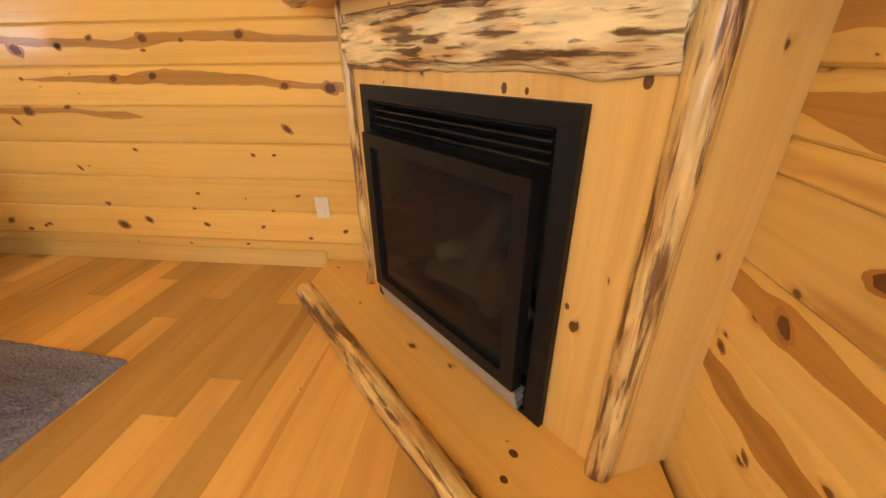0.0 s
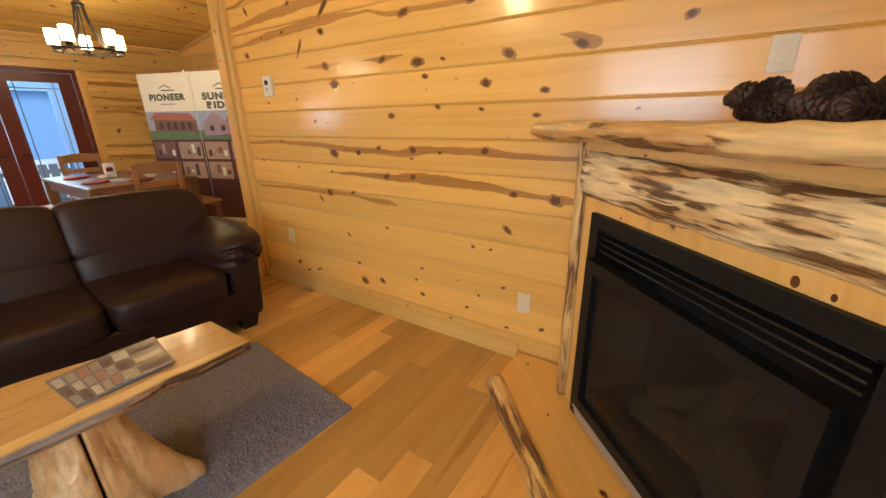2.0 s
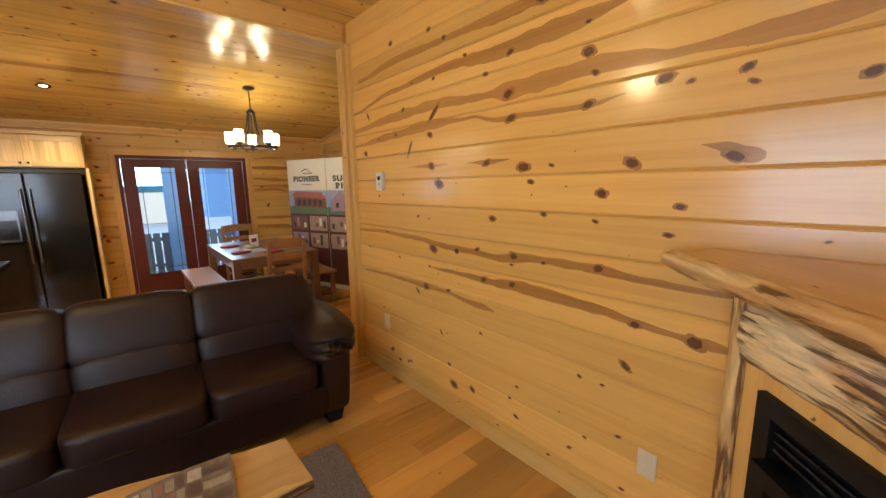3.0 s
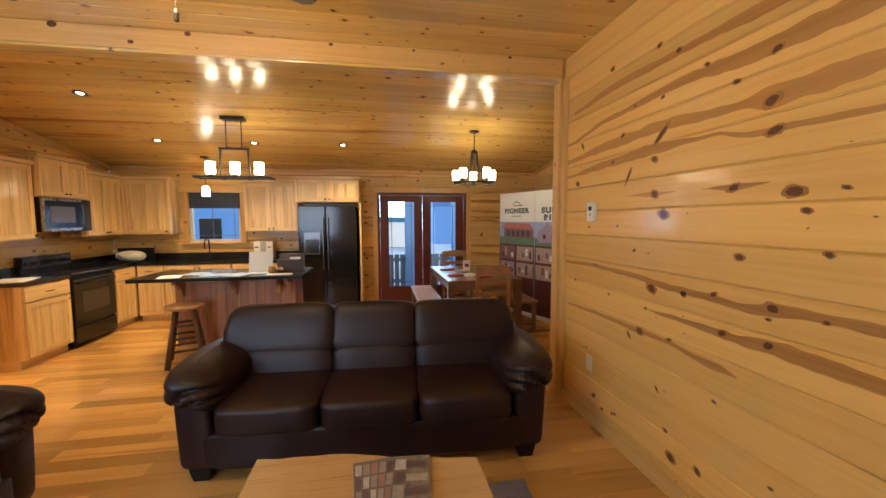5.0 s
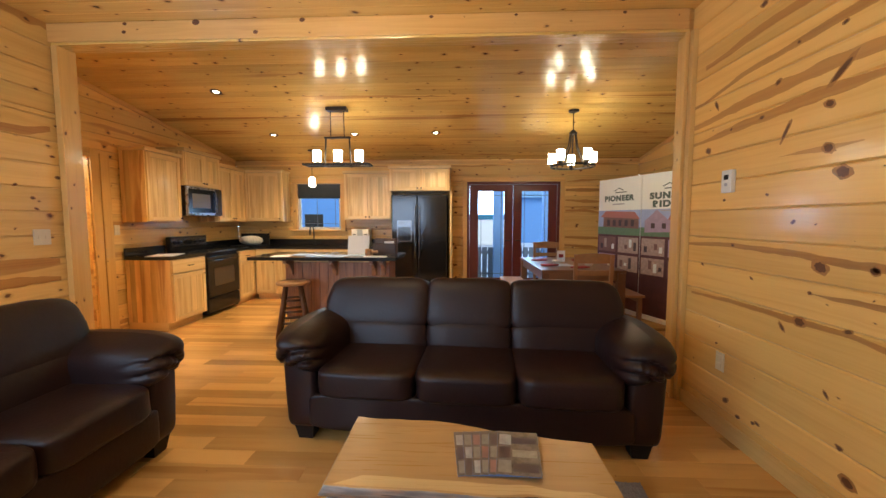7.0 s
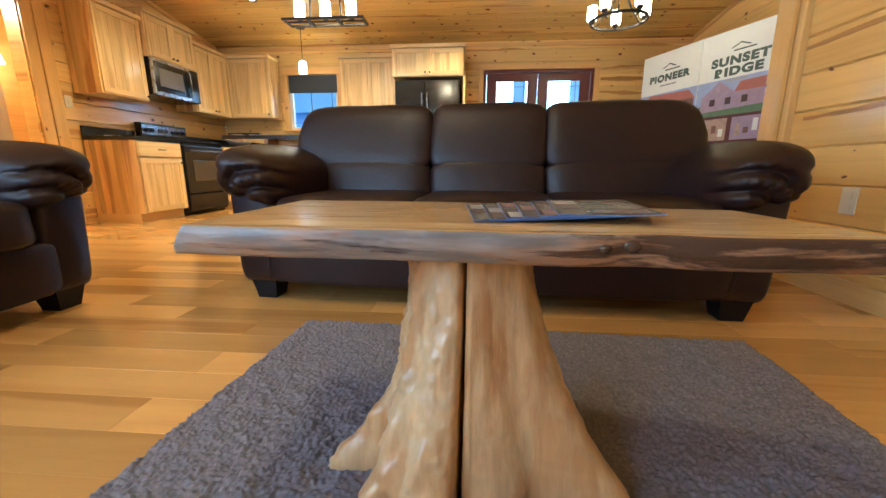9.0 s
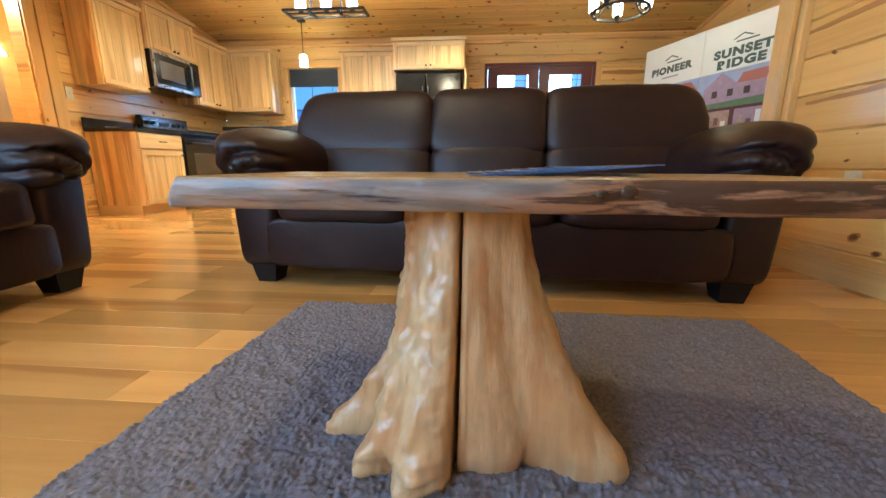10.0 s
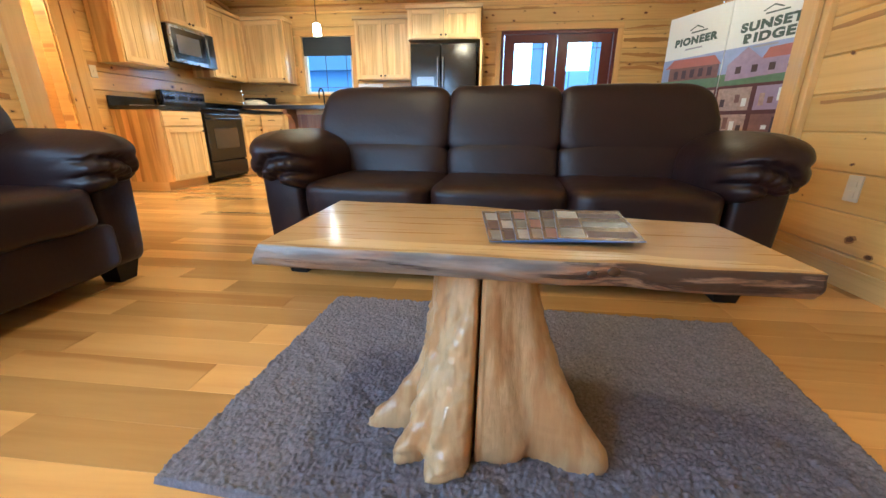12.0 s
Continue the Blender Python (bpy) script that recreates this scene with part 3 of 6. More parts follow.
for a, b, hx in ((dx0 + 0.05, mid - 0.004, mid - 0.06), (mid + 0.004, dx1 - 0.05, mid + 0.06)):
    leaf = part("door_leaf", ring_bm(a, b, 0.01, dtop - 0.05, a + 0.135, b - 0.135, 0.3, 1.9, y0 + 0.03, y0 + 0.075), DOOR_RED, fd)
    ga, gb, gz0, gz1 = a + 0.135, b - 0.135, 0.3, 1.9
    part("glazing_bead", ring_bm(ga, gb, gz0, gz1, ga + 0.018, gb - 0.018, gz0 + 0.018, gz1 - 0.018, y0 + 0.022, y0 + 0.0295), DOOR_RED, leaf)
    pane("pane", (ga, gb, y0 + 0.05, y0 + 0.056, gz0, gz1), leaf)
    for gx in (ga + 0.07, gb - 0.07):
        part("muntin", boxes((gx - 0.005, gx + 0.005, y0 + 0.043, y0 + 0.049, gz0, gz1)), MUNTIN, leaf)
    for gz in (gz0 + 0.09, gz1 - 0.09):
        part("muntin", boxes((ga, gb, y0 + 0.036, y0 + 0.042, gz - 0.005, gz + 0.005)), MUNTIN, leaf)
    h = rod(bmesh.new(), (hx, y0 + 0.03, 1.0), (hx, y0 - 0.03, 1.0), 0.011)
    rod(h, (hx, y0 - 0.025, 1.0), (hx + (0.09 if hx > mid else -0.09), y0 - 0.025, 1.0), 0.009)
    part("handle", h, BRONZE, leaf, "dark lever handle")
c = 0.075
pieces("casing", PINE_V, fd, "varnished pine casing", (dx0 - c, dx0, YB - 0.034, YB - 0.001, 0, dtop), (dx1, dx1 + c, YB - 0.034, YB - 0.001, 0, dtop), bevel=0.004)
part("casing", boxes((dx0 - c, dx1 + c, YB - 0.036, YB - 0.001, dtop + 0.001, dtop + c), bevel=0.004), PINE_T, fd, "varnished pine casing")

# the living room's other two windows, which light it
for nm, m, w0, w1, z0, z1 in (("window_2", frame_of((XR, YS), (-1, 0)), 2.9, 4.3, 0.95, 2.15), ("window_3", frame_of((XL, YS), (0, 1)), 0.6, 2.2, 0.75, 2.2)):
    w = window(nm, w0, w1, z0, z1, 0.0, "living room window with a pine casing")
    w.matrix_basis = m


# ---- fireplace ----
FM = Matrix.Translation((1.242, 0.397, 0)) @ Matrix.Rotation(math.atan2(-0.698, -0.716), 4, "Z")
FI = FM.inverted()


def to_f(x, y):
    v = FI @ Vector((x, y, 0))
    return (v.x, v.y)


fp = thing("fireplace", "black gas fireplace in a knotty pine and peeled log surround", "fireplace", FM)
e = 0.02
hearth_pts = [to_f(1.60, 1.14), to_f(0.40, 0.06), to_f(0.40, YS + e), to_f(XR - e, YS + e), to_f(XR - e, 1.14)]
hb = bmesh.new()
prism(hb, hearth_pts, 0, 0.055)
bmesh.ops.recalc_face_normals(hb, faces=hb.faces[:])
part("hearth", hb, PINE_TOP, fp, "low honey pine hearth slab")
a, b = Vector((*to_f(1.60, 1.155), 0.03)), Vector((*to_f(0.38, 0.055), 0.03))
ed = part("hearth_edge", log_bm((b - a).length, 0.046, 3, 0.25, taper=-0.15), LOG, fp, "rough peeled log edge with dark bark scars", smooth=True)
ed.matrix_basis = Matrix.Translation(a) @ (b - a).to_track_quat("Z", "Y").to_matrix().to_4x4()
# flat surround with its opening
W, Z0, Z1 = 0.492, 0.056, 1.0
part("surround_panel", ring_bm(-0.64, 0.72, Z0, 1.28, -W, W, Z0 + 0.001, Z1, 0, 0.02), PINE_V, fp, "smooth honey pine surround with a few knots")
part("side_panel", boxes((-0.64, -0.62, 0.02, 0.27, Z0, 1.28)), PINE_V, fp, "smooth honey pine side panel")
sb = prism(bmesh.new(), [(0.70, 0.021), (0.72, 0.021), to_f(0.806, YS + 0.001), to_f(0.828, YS + 0.001)], Z0, 1.28)
bmesh.ops.recalc_face_normals(sb, faces=sb.faces[:])
part("side_panel", sb, PINE_JAMB, fp, "smooth honey pine side panel")
for x, r, s in ((-0.606, 0.029, 5), (0.684, 0.034, 9)):
    po = part("log_post", log_bm(1.22, r, s, 0.16, half=True), LOG, fp, "half-round peeled log post with bark scars", smooth=True)
    po.matrix_basis = Matrix.Translation((x, -0.002, 0.056))
bmn = part("log_beam", log_bm(1.225, 0.086, 21, 0.15, half=True, steps=30, seg=0.015), BEAM, fp, "peeled log lintel with ragged dark bark", smooth=True)
bmn.matrix_basis = Matrix.Translation((-0.572, -0.003, 1.14)) @ Matrix.Rotation(math.pi / 2, 4, "Y") @ Matrix.Diagonal((1, 0.42, 1, 1))
part("frieze", boxes((-0.64, 0.73, -0.02, -0.001, 1.232, 1.279), bevel=0.003), PINE_T, fp, "flat pale strip under the mantel")
ms = [(-0.80, -0.10), (0.93, -0.10), to_f(0.62, YS + e), to_f(XR - e, YS + e), to_f(XR - e, 0.98)]
mb = bmesh.new()
prism(mb, ms, 1.281, 1.335)
bmesh.ops.recalc_face_normals(mb, faces=mb.faces[:])
part("mantel_shelf", mb, PINE_TOP, fp, "thick honey pine mantel shelf")
me_ = part("mantel_edge", log_bm(1.80, 0.033, 33, 0.34, half=False, steps=24, seg=0.015), LOG_PALE, fp, "peeled log front edge of the mantel", smooth=True)
me_.matrix_basis = Matrix.Translation((-0.83, -0.115, 1.306)) @ Matrix.Rotation(math.pi / 2, 4, "Y")
# black metal insert
ins = part("insert_frame", ring_bm(-W, W, Z0, Z1, -W + 0.055, W - 0.062, Z0 + 0.012, Z1 - 0.052, -0.022, 0.03), BLACK, fp, "matt black steel frame")
SOOT = plain("sooty_firebox", (0.007, 0.006, 0.006), rough=0.95, bmp=0.0)
fbx = part("firebox", ring_bm(-W + 0.02, W - 0.02, Z0, Z1 - 0.02, -W + 0.04, W - 0.04, Z0 + 0.13, Z1 - 0.06, 0.031, 0.30), SOOT, fp, "sooty firebox lining")
part("back_wall", boxes((-W + 0.02, W - 0.02, 0.301, 0.32, Z0, Z1 - 0.02)), SOOT, fbx)
for i in range(4):
    sl = part("louvre", boxes((-W + 0.06, W - 0.08, -0.012, 0.02, 0, 0.006)), BLACK, fp)
    sl.matrix_basis = Matrix.Translation((0, 0, Z1 - 0.068 - 0.026 * i)) @ Matrix.Rotation(radians(-28), 4, "X")
dz0, dz1 = Z0 + 0.105, Z1 - 0.165
gd = part("glass_door", ring_bm(-W + 0.06, W - 0.085, dz0, dz1, -W + 0.115, W - 0.14, dz0 + 0.05, dz1 - 0.05, -0.062, -0.02), BLACK, fp, "black steel door frame standing proud")


def smoked():
    m, nt, bsdf = material("smoked_glass")
    bsdf.inputs["Base Color"].default_value = (0.12, 0.11, 0.105, 1)
    bsdf.inputs["Transmission Weight"].default_value = 0.93
    bsdf.inputs["Roughness"].default_value = 0.0
    bsdf.inputs["IOR"].default_value = 1.2
    return m


part("glass", boxes((-W + 0.118, W - 0.143, -0.046, -0.041, dz0 + 0.05, dz1 - 0.05)), smoked(), gd, "dark smoked glass").visible_shadow = False
for i, (zz) in enumerate((Z0 + 0.015, Z0 + 0.045, Z0 + 0.075)):
    part("grille_bar", boxes((-W + 0.06, W - 0.08, -0.034 - 0.008 * i, -0.005, zz, zz + 0.02), bevel=0.003), GREY_STEEL, fp, "silver lower grille bar")
part("bottom_tray", boxes((-W + 0.056, W - 0.076, -0.004, 0.03, Z0, Z0 + 0.103)), BLACK, fp)
CERAMIC = log_wood("ceramic_fire_logs", base=(0.17, 0.14, 0.09), bark=(0.08, 0.06, 0.045), amount=0.2, rough=0.9)
for x, z, L, ry, rz, r in ((-0.26, 0.24, 0.5, 82, 5, 0.05), (-0.2, 0.34, 0.42, 60, 25, 0.042), (0.28, 0.26, 0.4, -70, -18, 0.045), (-0.02, 0.3, 0.36, 20, 30, 0.038), (0.12, 0.22, 0.3, -85, -25, 0.04)):
    lg = part("fire_log", log_bm(L, r, x * 9 + 3, 0.25), CERAMIC, fp, "moulded ceramic fire log", smooth=True)
    lg.matrix_basis = Matrix.Translation((x, 0.14, z)) @ Matrix.Rotation(radians(rz), 4, "Z") @ Matrix.Rotation(radians(ry), 4, "Y")

# ---- seating ----
def couch(name, label, m, width, seats, depth=0.92):
    """Front at y = 0, back at y = depth, centred on x."""
    s = thing(name, label, "sofa" if seats > 1 else "armchair", m)
    h = width / 2
    aw = 0.27
    part("base", boxes((-h + 0.09, h - 0.09, 0.05, depth - 0.03, 0.085, 0.30), bevel=0.025), LEATHER, s, smooth=True)
    bm = bmesh.new()
    pad(bm, (0, 0.07, 0.20), (width - 0.42, 0.10, 0.23), 8, crease=0.002)
    part("front_panel", bm, LEATHER, s, smooth=True)
    part("back_panel", boxes((-h + 0.13, h - 0.13, depth - 0.20, depth - 0.04, 0.28, 0.80), bevel=0.05), LEATHER, s, smooth=True)
    inner = width - 2 * aw
    cw = inner / seats
    for i in range(seats):
        cx = -inner / 2 + cw * (i + 0.5)
        bm = pad(bmesh.new(), (cx, 0.345, 0.385), (cw + 0.016, 0.73, 0.195), 6.5, 56, 30, crease=0.012, seed=i * 3)
        part("seat_cushion", bm, LEATHER, s, smooth=True)

    for sx in (-1, 1):
        x = sx * (h - aw / 2 - 0.02)
        bm = pad(bmesh.new(), (x + sx * -0.01, 0.44, 0.31), (0.22, 0.80, 0.50), 8, crease=0.002)
        for v in bm.verts:
            v.co.x += sx * 0.05 * (v.co.z - 0.08)
        part("arm_side", bm, LEATHER, s, smooth=True)
        bm = puff(bmesh.new(), (aw + 0.075, 0.93, 0.27), 3.3, crease=0.010, seed=7 + sx)
        for v in bm.verts:
            q, y, z = v.co.x * sx, v.co.y, v.co.z
            front = max(0.0, min(1.0, (-y - 0.20) / 0.20))
            rr = math.hypot(q + 0.13, (z + 0.15) * 1.1)
            ang = math.atan2(z + 0.15, q + 0.13)
            lump = noise.noise(Vector((ang * 9, seats, sx)))
            gather = 0.0045 * math.sin(ang * 30 + 5 * lump) * math.exp(-((rr - 0.185) / 0.028) ** 2)
            fold = 0.034 * math.exp(-((rr - 0.150 - 0.006 * lump) / 0.016) ** 2) + 0.036 * math.exp(-((rr - 0.222 + 0.008 * lump) / 0.017) ** 2) + gather
            v.co.y += front * fold
            under = max(0.0, min(1.0, (q - 0.04) / 0.08)) * max(0.0, min(1.0, (0.5 - y) / 0.3))
            v.co.x -= sx * under * (0.012 * math.exp(-((z - 0.012) / 0.014) ** 2) + 0.014 * math.exp(-((z + 0.065) / 0.014) ** 2))
            v.co.z -= 0.05 * max(0.0, (-q + 0.02) / 0.15) + 0.10 * max(0.0, y - 0.05) * (0.4 + max(0, -q) * 3)
            v.co.x = x + sx * 0.012 + v.co.x * (1.0 - 0.18 * max(0, y))
            v.co.y += 0.435
            v.co.z += 0.575
        part("arm_pad", bm, LEATHER, s, "puffy leather arm pad with gathered folds", smooth=True)
    for x in (-h + 0.17, h - 0.17):
        for y in (0.12, depth - 0.14):
            bm = bmesh.new()
            r = bmesh.ops.create_cone(bm, segments=4, radius1=0.062, radius2=0.085, depth=0.09, cap_ends=True, matrix=Matrix.Translation((x, y, 0.045)) @ Matrix.Rotation(math.pi / 4, 4, "Z"))
            part("foot", bm, BLACK, s, "black tapered block foot")
    return s


def back_cushions(s, width, seats, depth):
    aw = 0.27
    inner = width - 2 * aw
    cw = inner / seats
    for i in range(seats):
        cx = -inner / 2 + cw * (i + 0.5)
        ext = 0.16
        x0 = cx - cw / 2 - (ext if i == 0 else 0)
        x1 = cx + cw / 2 + (ext if i == seats - 1 else 0)
        lean = Matrix.Rotation(radians(-14), 4, "X")
        lo = pad(bmesh.new(), (0, 0, 0), (x1 - x0 + 0.012, 0.20, 0.245), 4.2, 48, 26, crease=0.014, seed=30 + i)
        ob = part("lumbar_cushion", lo, LEATHER, s, smooth=True)
        ob.matrix_basis = Matrix.Translation(((x0 + x1) / 2, depth - 0.32, 0.52)) @ lean
        hi = pad(bmesh.new(), (0, 0, 0), (x1 - x0 + 0.018, 0.235, 0.385), 6.4, 56, 30, crease=0.016, seed=40 + i)
        outer = -1 if i == 0 else (1 if i == seats - 1 else 0)
        for v in hi.verts:
            up = max(0.0, v.co.z / 0.19)
            edge = max(0.0, v.co.x * outer / ((x1 - x0) / 2)) if outer else 0.0
            v.co.x -= outer * 0.035 * up * edge
            v.co.z -= 0.012 * edge ** 3 * up
            v.co.y += 0.03 * up ** 2
        ob = part("back_cushion", hi, LEATHER, s, smooth=True)
        ob.matrix_basis = Matrix.Translation(((x0 + x1) / 2, depth - 0.245, 0.742)) @ lean


sofa = couch("sofa", "dark brown leather three-seat sofa with puffy arms behind a slab table", pose(0.245, 2.845, 0, 0, 0, -3.6), 2.34, 3)
back_cushions(sofa, 2.34, 3, 0.92)
loveseat = couch("loveseat", "dark brown leather loveseat with puffy arms on the plank floor", pose(-1.46, 2.13, 0, 0, 0, 90), 1.66, 2, 0.86)
back_cushions(loveseat, 1.66, 2, 0.86)

# ---- coffee table, rug ----
rug_pts = [(-0.482, 1.775), (1.06, 1.67), (1.147, 2.629), (-0.42, 2.69)]
CARPET = plain("grey_shag_pile", (0.205, 0.195, 0.225), rough=0.95, var=0.6, scale=90, bmp=0.6, spec=0.08)
bm = bmesh.new()
NU, NV = 420, 250
grid = []
for j in range(NV + 1):
    row = []
    for i in range(NU + 1):
        s, t = i / NU, j / NV
        p = Vector(rug_pts[0]) * (1 - s) * (1 - t) + Vector(rug_pts[1]) * s * (1 - t) + Vector(rug_pts[2]) * s * t + Vector(rug_pts[3]) * (1 - s) * t
        edge = min(i, NU - i, j, NV - j)
        z = 0.004 if edge == 0 else 0.016 + 0.006 * random.random() + 0.011 * abs(noise.noise(Vector((p.x * 90, p.y * 90, 0)))) + 0.006 * noise.noise(Vector((p.x * 21, p.y * 21, 4)))
        row.append(bm.verts.new((p.x + random.uniform(-0.0015, 0.0015), p.y + random.uniform(-0.0015, 0.0015), z)))
    grid.append(row)
for j in range(NV):
    for i in range(NU):
        bm.faces.new((grid[j][i], grid[j][i + 1], grid[j + 1][i + 1], grid[j + 1][i]))
rug = thing("rug", "thick grey shag rug under the slab coffee table", "rug")
part("shag", bm, CARPET, rug, smooth=True)
bb = bmesh.new()
prism(bb, rug_pts, 0.0005, 0.004)
part("backing", bb, CARPET, rug)

table = thing("coffee_table", "live-edge slab coffee table with a stump base on grey rug", "coffee table")
near = [(-0.235 + (0.955) * k / 40, 0) for k in range(41)]
bm = bmesh.new()
top_z, th = 0.52, 0.047


def near_y(x):
    s = (x + 0.235) / 0.955
    return 1.862 - 0.045 * s + 0.012 * noise.noise(Vector((x * 5, 3, 0))) + 0.008 * math.exp(-((x - 0.43) / 0.05) ** 2)


def far_y(x):
    s = (x + 0.235) / 0.955
    return 2.303 - 0.158 * s + 0.035 * math.exp(-((x - 0.14) / 0.18) ** 2) + 0.008 * noise.noise(Vector((x * 9, 8, 0)))


cols = []
n = 200
for k in range(n + 1):
    x = -0.232 + 0.949 * k / n
    yn, yf = near_y(x), far_y(x)
    lip = 0.006 * noise.noise(Vector((x * 12, 1, 0)))
    edge = []
    for q in range(9):
        s_ = q / 8
        bulge = 0.004 * math.sin(math.pi * min(1, s_ * 1.1)) - 0.009 * s_ ** 3
        rag = 0.0024 * noise.noise(Vector((x * 14, s_ * 2.5, 4))) + 0.0014 * noise.noise(Vector((x * 70, s_ * 8, 7)))
        edge.append((yn + 0.006 - bulge + rag, top_z - 0.0015 - (th - 0.0015) * s_))
    sect = [(yn + 0.011, top_z)] + edge + [(yf - 0.012, top_z - th), (yf + lip, top_z - 0.03), (yf - 0.002, top_z - 0.005), (yf - 0.01, top_z)]
    tip = max(0.0, 1 - (x + 0.232) / 0.05)
    cols.append([bm.verts.new((x + 0.026 * tip * (z - top_z + th) / th - 0.014 * tip, y, z)) for y, z in sect])
mm = len(cols[0])
for a, b in zip(cols, cols[1:]):
    for k in range(mm):
        f = bm.faces.new((a[k], a[(k + 1) % mm], b[(k + 1) % mm], b[k]))
        f.material_index = 1 if (1 <= k <= 8 or k in (10, 11)) else 0
        f.smooth = 1 <= k <= 8
bm.faces.new(list(reversed(cols[0])))
bm.faces.new(cols[-1])
bmesh.ops.recalc_face_normals(bm, faces=bm.faces[:])
slab = part("tabletop", bm, SLAB_TOP, table, "polished honey slab with a greyed bark edge")
slab.data.materials.append(LIVE_EDGE)
# stump base: two flared halves with a dark split between them
cx, cy = 0.205, 2.045
lobes = [(-166, 0.315, 9, 3.6), (-137, 0.265, 13, 2.2), (-116, 0.255, 13, 1.9), (-101, 0.215, 9, 1.7), (-60, 0.18, 30, 1.6), (-28, 0.345, 15, 1.9), (35, 0.25, 20, 2.2), (95, 0.22, 20, 2.2), (145, 0.24, 18, 2.2)]
for half, (a0, a1) in enumerate(((-93.2, 90), (90, 266.8 - 3.2))):
    bm = bmesh.new()
    rings = []
    nz, na = 70, 70
    for j in range(nz + 1):
        z = 0.012 + (top_z - th - 0.014) * j / nz
        f = 1 - j / nz
        ring = []
        for k in range(na + 1):
            ang = a0 + (a1 - a0) * k / na
            base = 0.112
            soft = (0.15 - base) * (0.12 * f + 0.88 * f ** 2.3)
            total = 0.0
            for la, lr, lw, lp in lobes:
                dd = (ang - la + 180) % 360 - 180
                g = (lr - 0.15) * math.exp(-abs(dd / (lw * (1 + 0.7 * (1 - f)))) ** 2.4) * (0.10 * f + 0.90 * f ** lp)
                total += max(g, 0.0) ** 3
            r = base + soft + total ** (1 / 3)
            r *= 1 - 0.17 * max(0.0, 1 - z / 0.06) ** 2
            ar = radians(ang)
            rough = 1.0 if half else 0.35
            r *= 1 + 0.04 * noise.noise(Vector((math.cos(ar) * 2.5, math.sin(ar) * 2.5, z * 4)))
            r *= 1 + rough * (0.07 * noise.noise(Vector((math.cos(ar) * 5, math.sin(ar) * 5, z * 18))) + 0.075 * abs(noise.noise(Vector((math.cos(ar) * 8, math.sin(ar) * 8, z * 44)))) + 0.02 * noise.noise(Vector((math.cos(ar) * 20, math.sin(ar) * 20, z * 90))))
            if k in (0, na):
                r *= 0.9
            ring.append(bm.verts.new((cx + r * math.cos(ar), cy + r * math.sin(ar), z)))
        ring.append(bm.verts.new((cx + (0.006 if half == 0 else -0.006), cy, z)))
        rings.append(ring)
    q = len(rings[0])
    for a, b in zip(rings, rings[1:]):
        for k in range(q):
            bm.faces.new((a[k], a[(k + 1) % q], b[(k + 1) % q], b[k]))
    bm.faces.new(list(reversed(rings[0])))
    bm.faces.new(rings[-1])
    bmesh.ops.recalc_face_normals(bm, faces=bm.faces[:])
    part("stump_base", bm, STUMP, table, "varnished flared tree-stump half with root toes", smooth=True)

# ---- kitchen ----
def cab_door(parent, x0, x1, z0, z1, y, name="door", knob=None):
    """A shaker door in the plane y, facing -y."""
    st = 0.055
    d = part(name, boxes((x0 + st + 0.001, x1 - st - 0.001, y - 0.003, y, z0 + st + 0.001, z1 - st - 0.001)), HICKORY, parent)
    pieces("stile", HICKORY, d, "", (x0, x0 + st, y - 0.02, y, z0, z1), (x1 - st, x1, y - 0.02, y, z0, z1), bevel=0.002)
    if z1 - z0 > 0.25:
        pieces("rail", HICKORY_H, d, "", (x0 + st, x1 - st, y - 0.02, y, z0, z0 + st), (x0 + st, x1 - st, y - 0.02, y, z1 - st, z1), bevel=0.002)
        k = max(1, round((x1 - x0 - 2 * st) / 0.11))
        w = (x1 - x0 - 2 * st) / k
        for i in range(k):
            part("panel", boxes((x0 + st + w * i + 0.0015, x0 + st + w * (i + 1) - 0.0015, y - 0.010, y - 0.0035, z0 + st, z1 - st), bevel=0.0015), HICKORY, d)
    else:
        part("rail", boxes((x0 + st, x1 - st, y - 0.02, y, z0, z1), bevel=0.002), HICKORY_H, d)
    if knob:
        kx, kz = knob
        bm = turned(bmesh.new(), [(0.005, 0), (0.005, 0.012), (0.014, 0.018), (0.012, 0.027), (0.0, 0.03)], 12, Matrix.Translation((kx, y - 0.02, kz)) @ Matrix.Rotation(math.pi / 2, 4, "X"))
        part("knob", bm, BRONZE, d, "dark bronze knob")
    return d


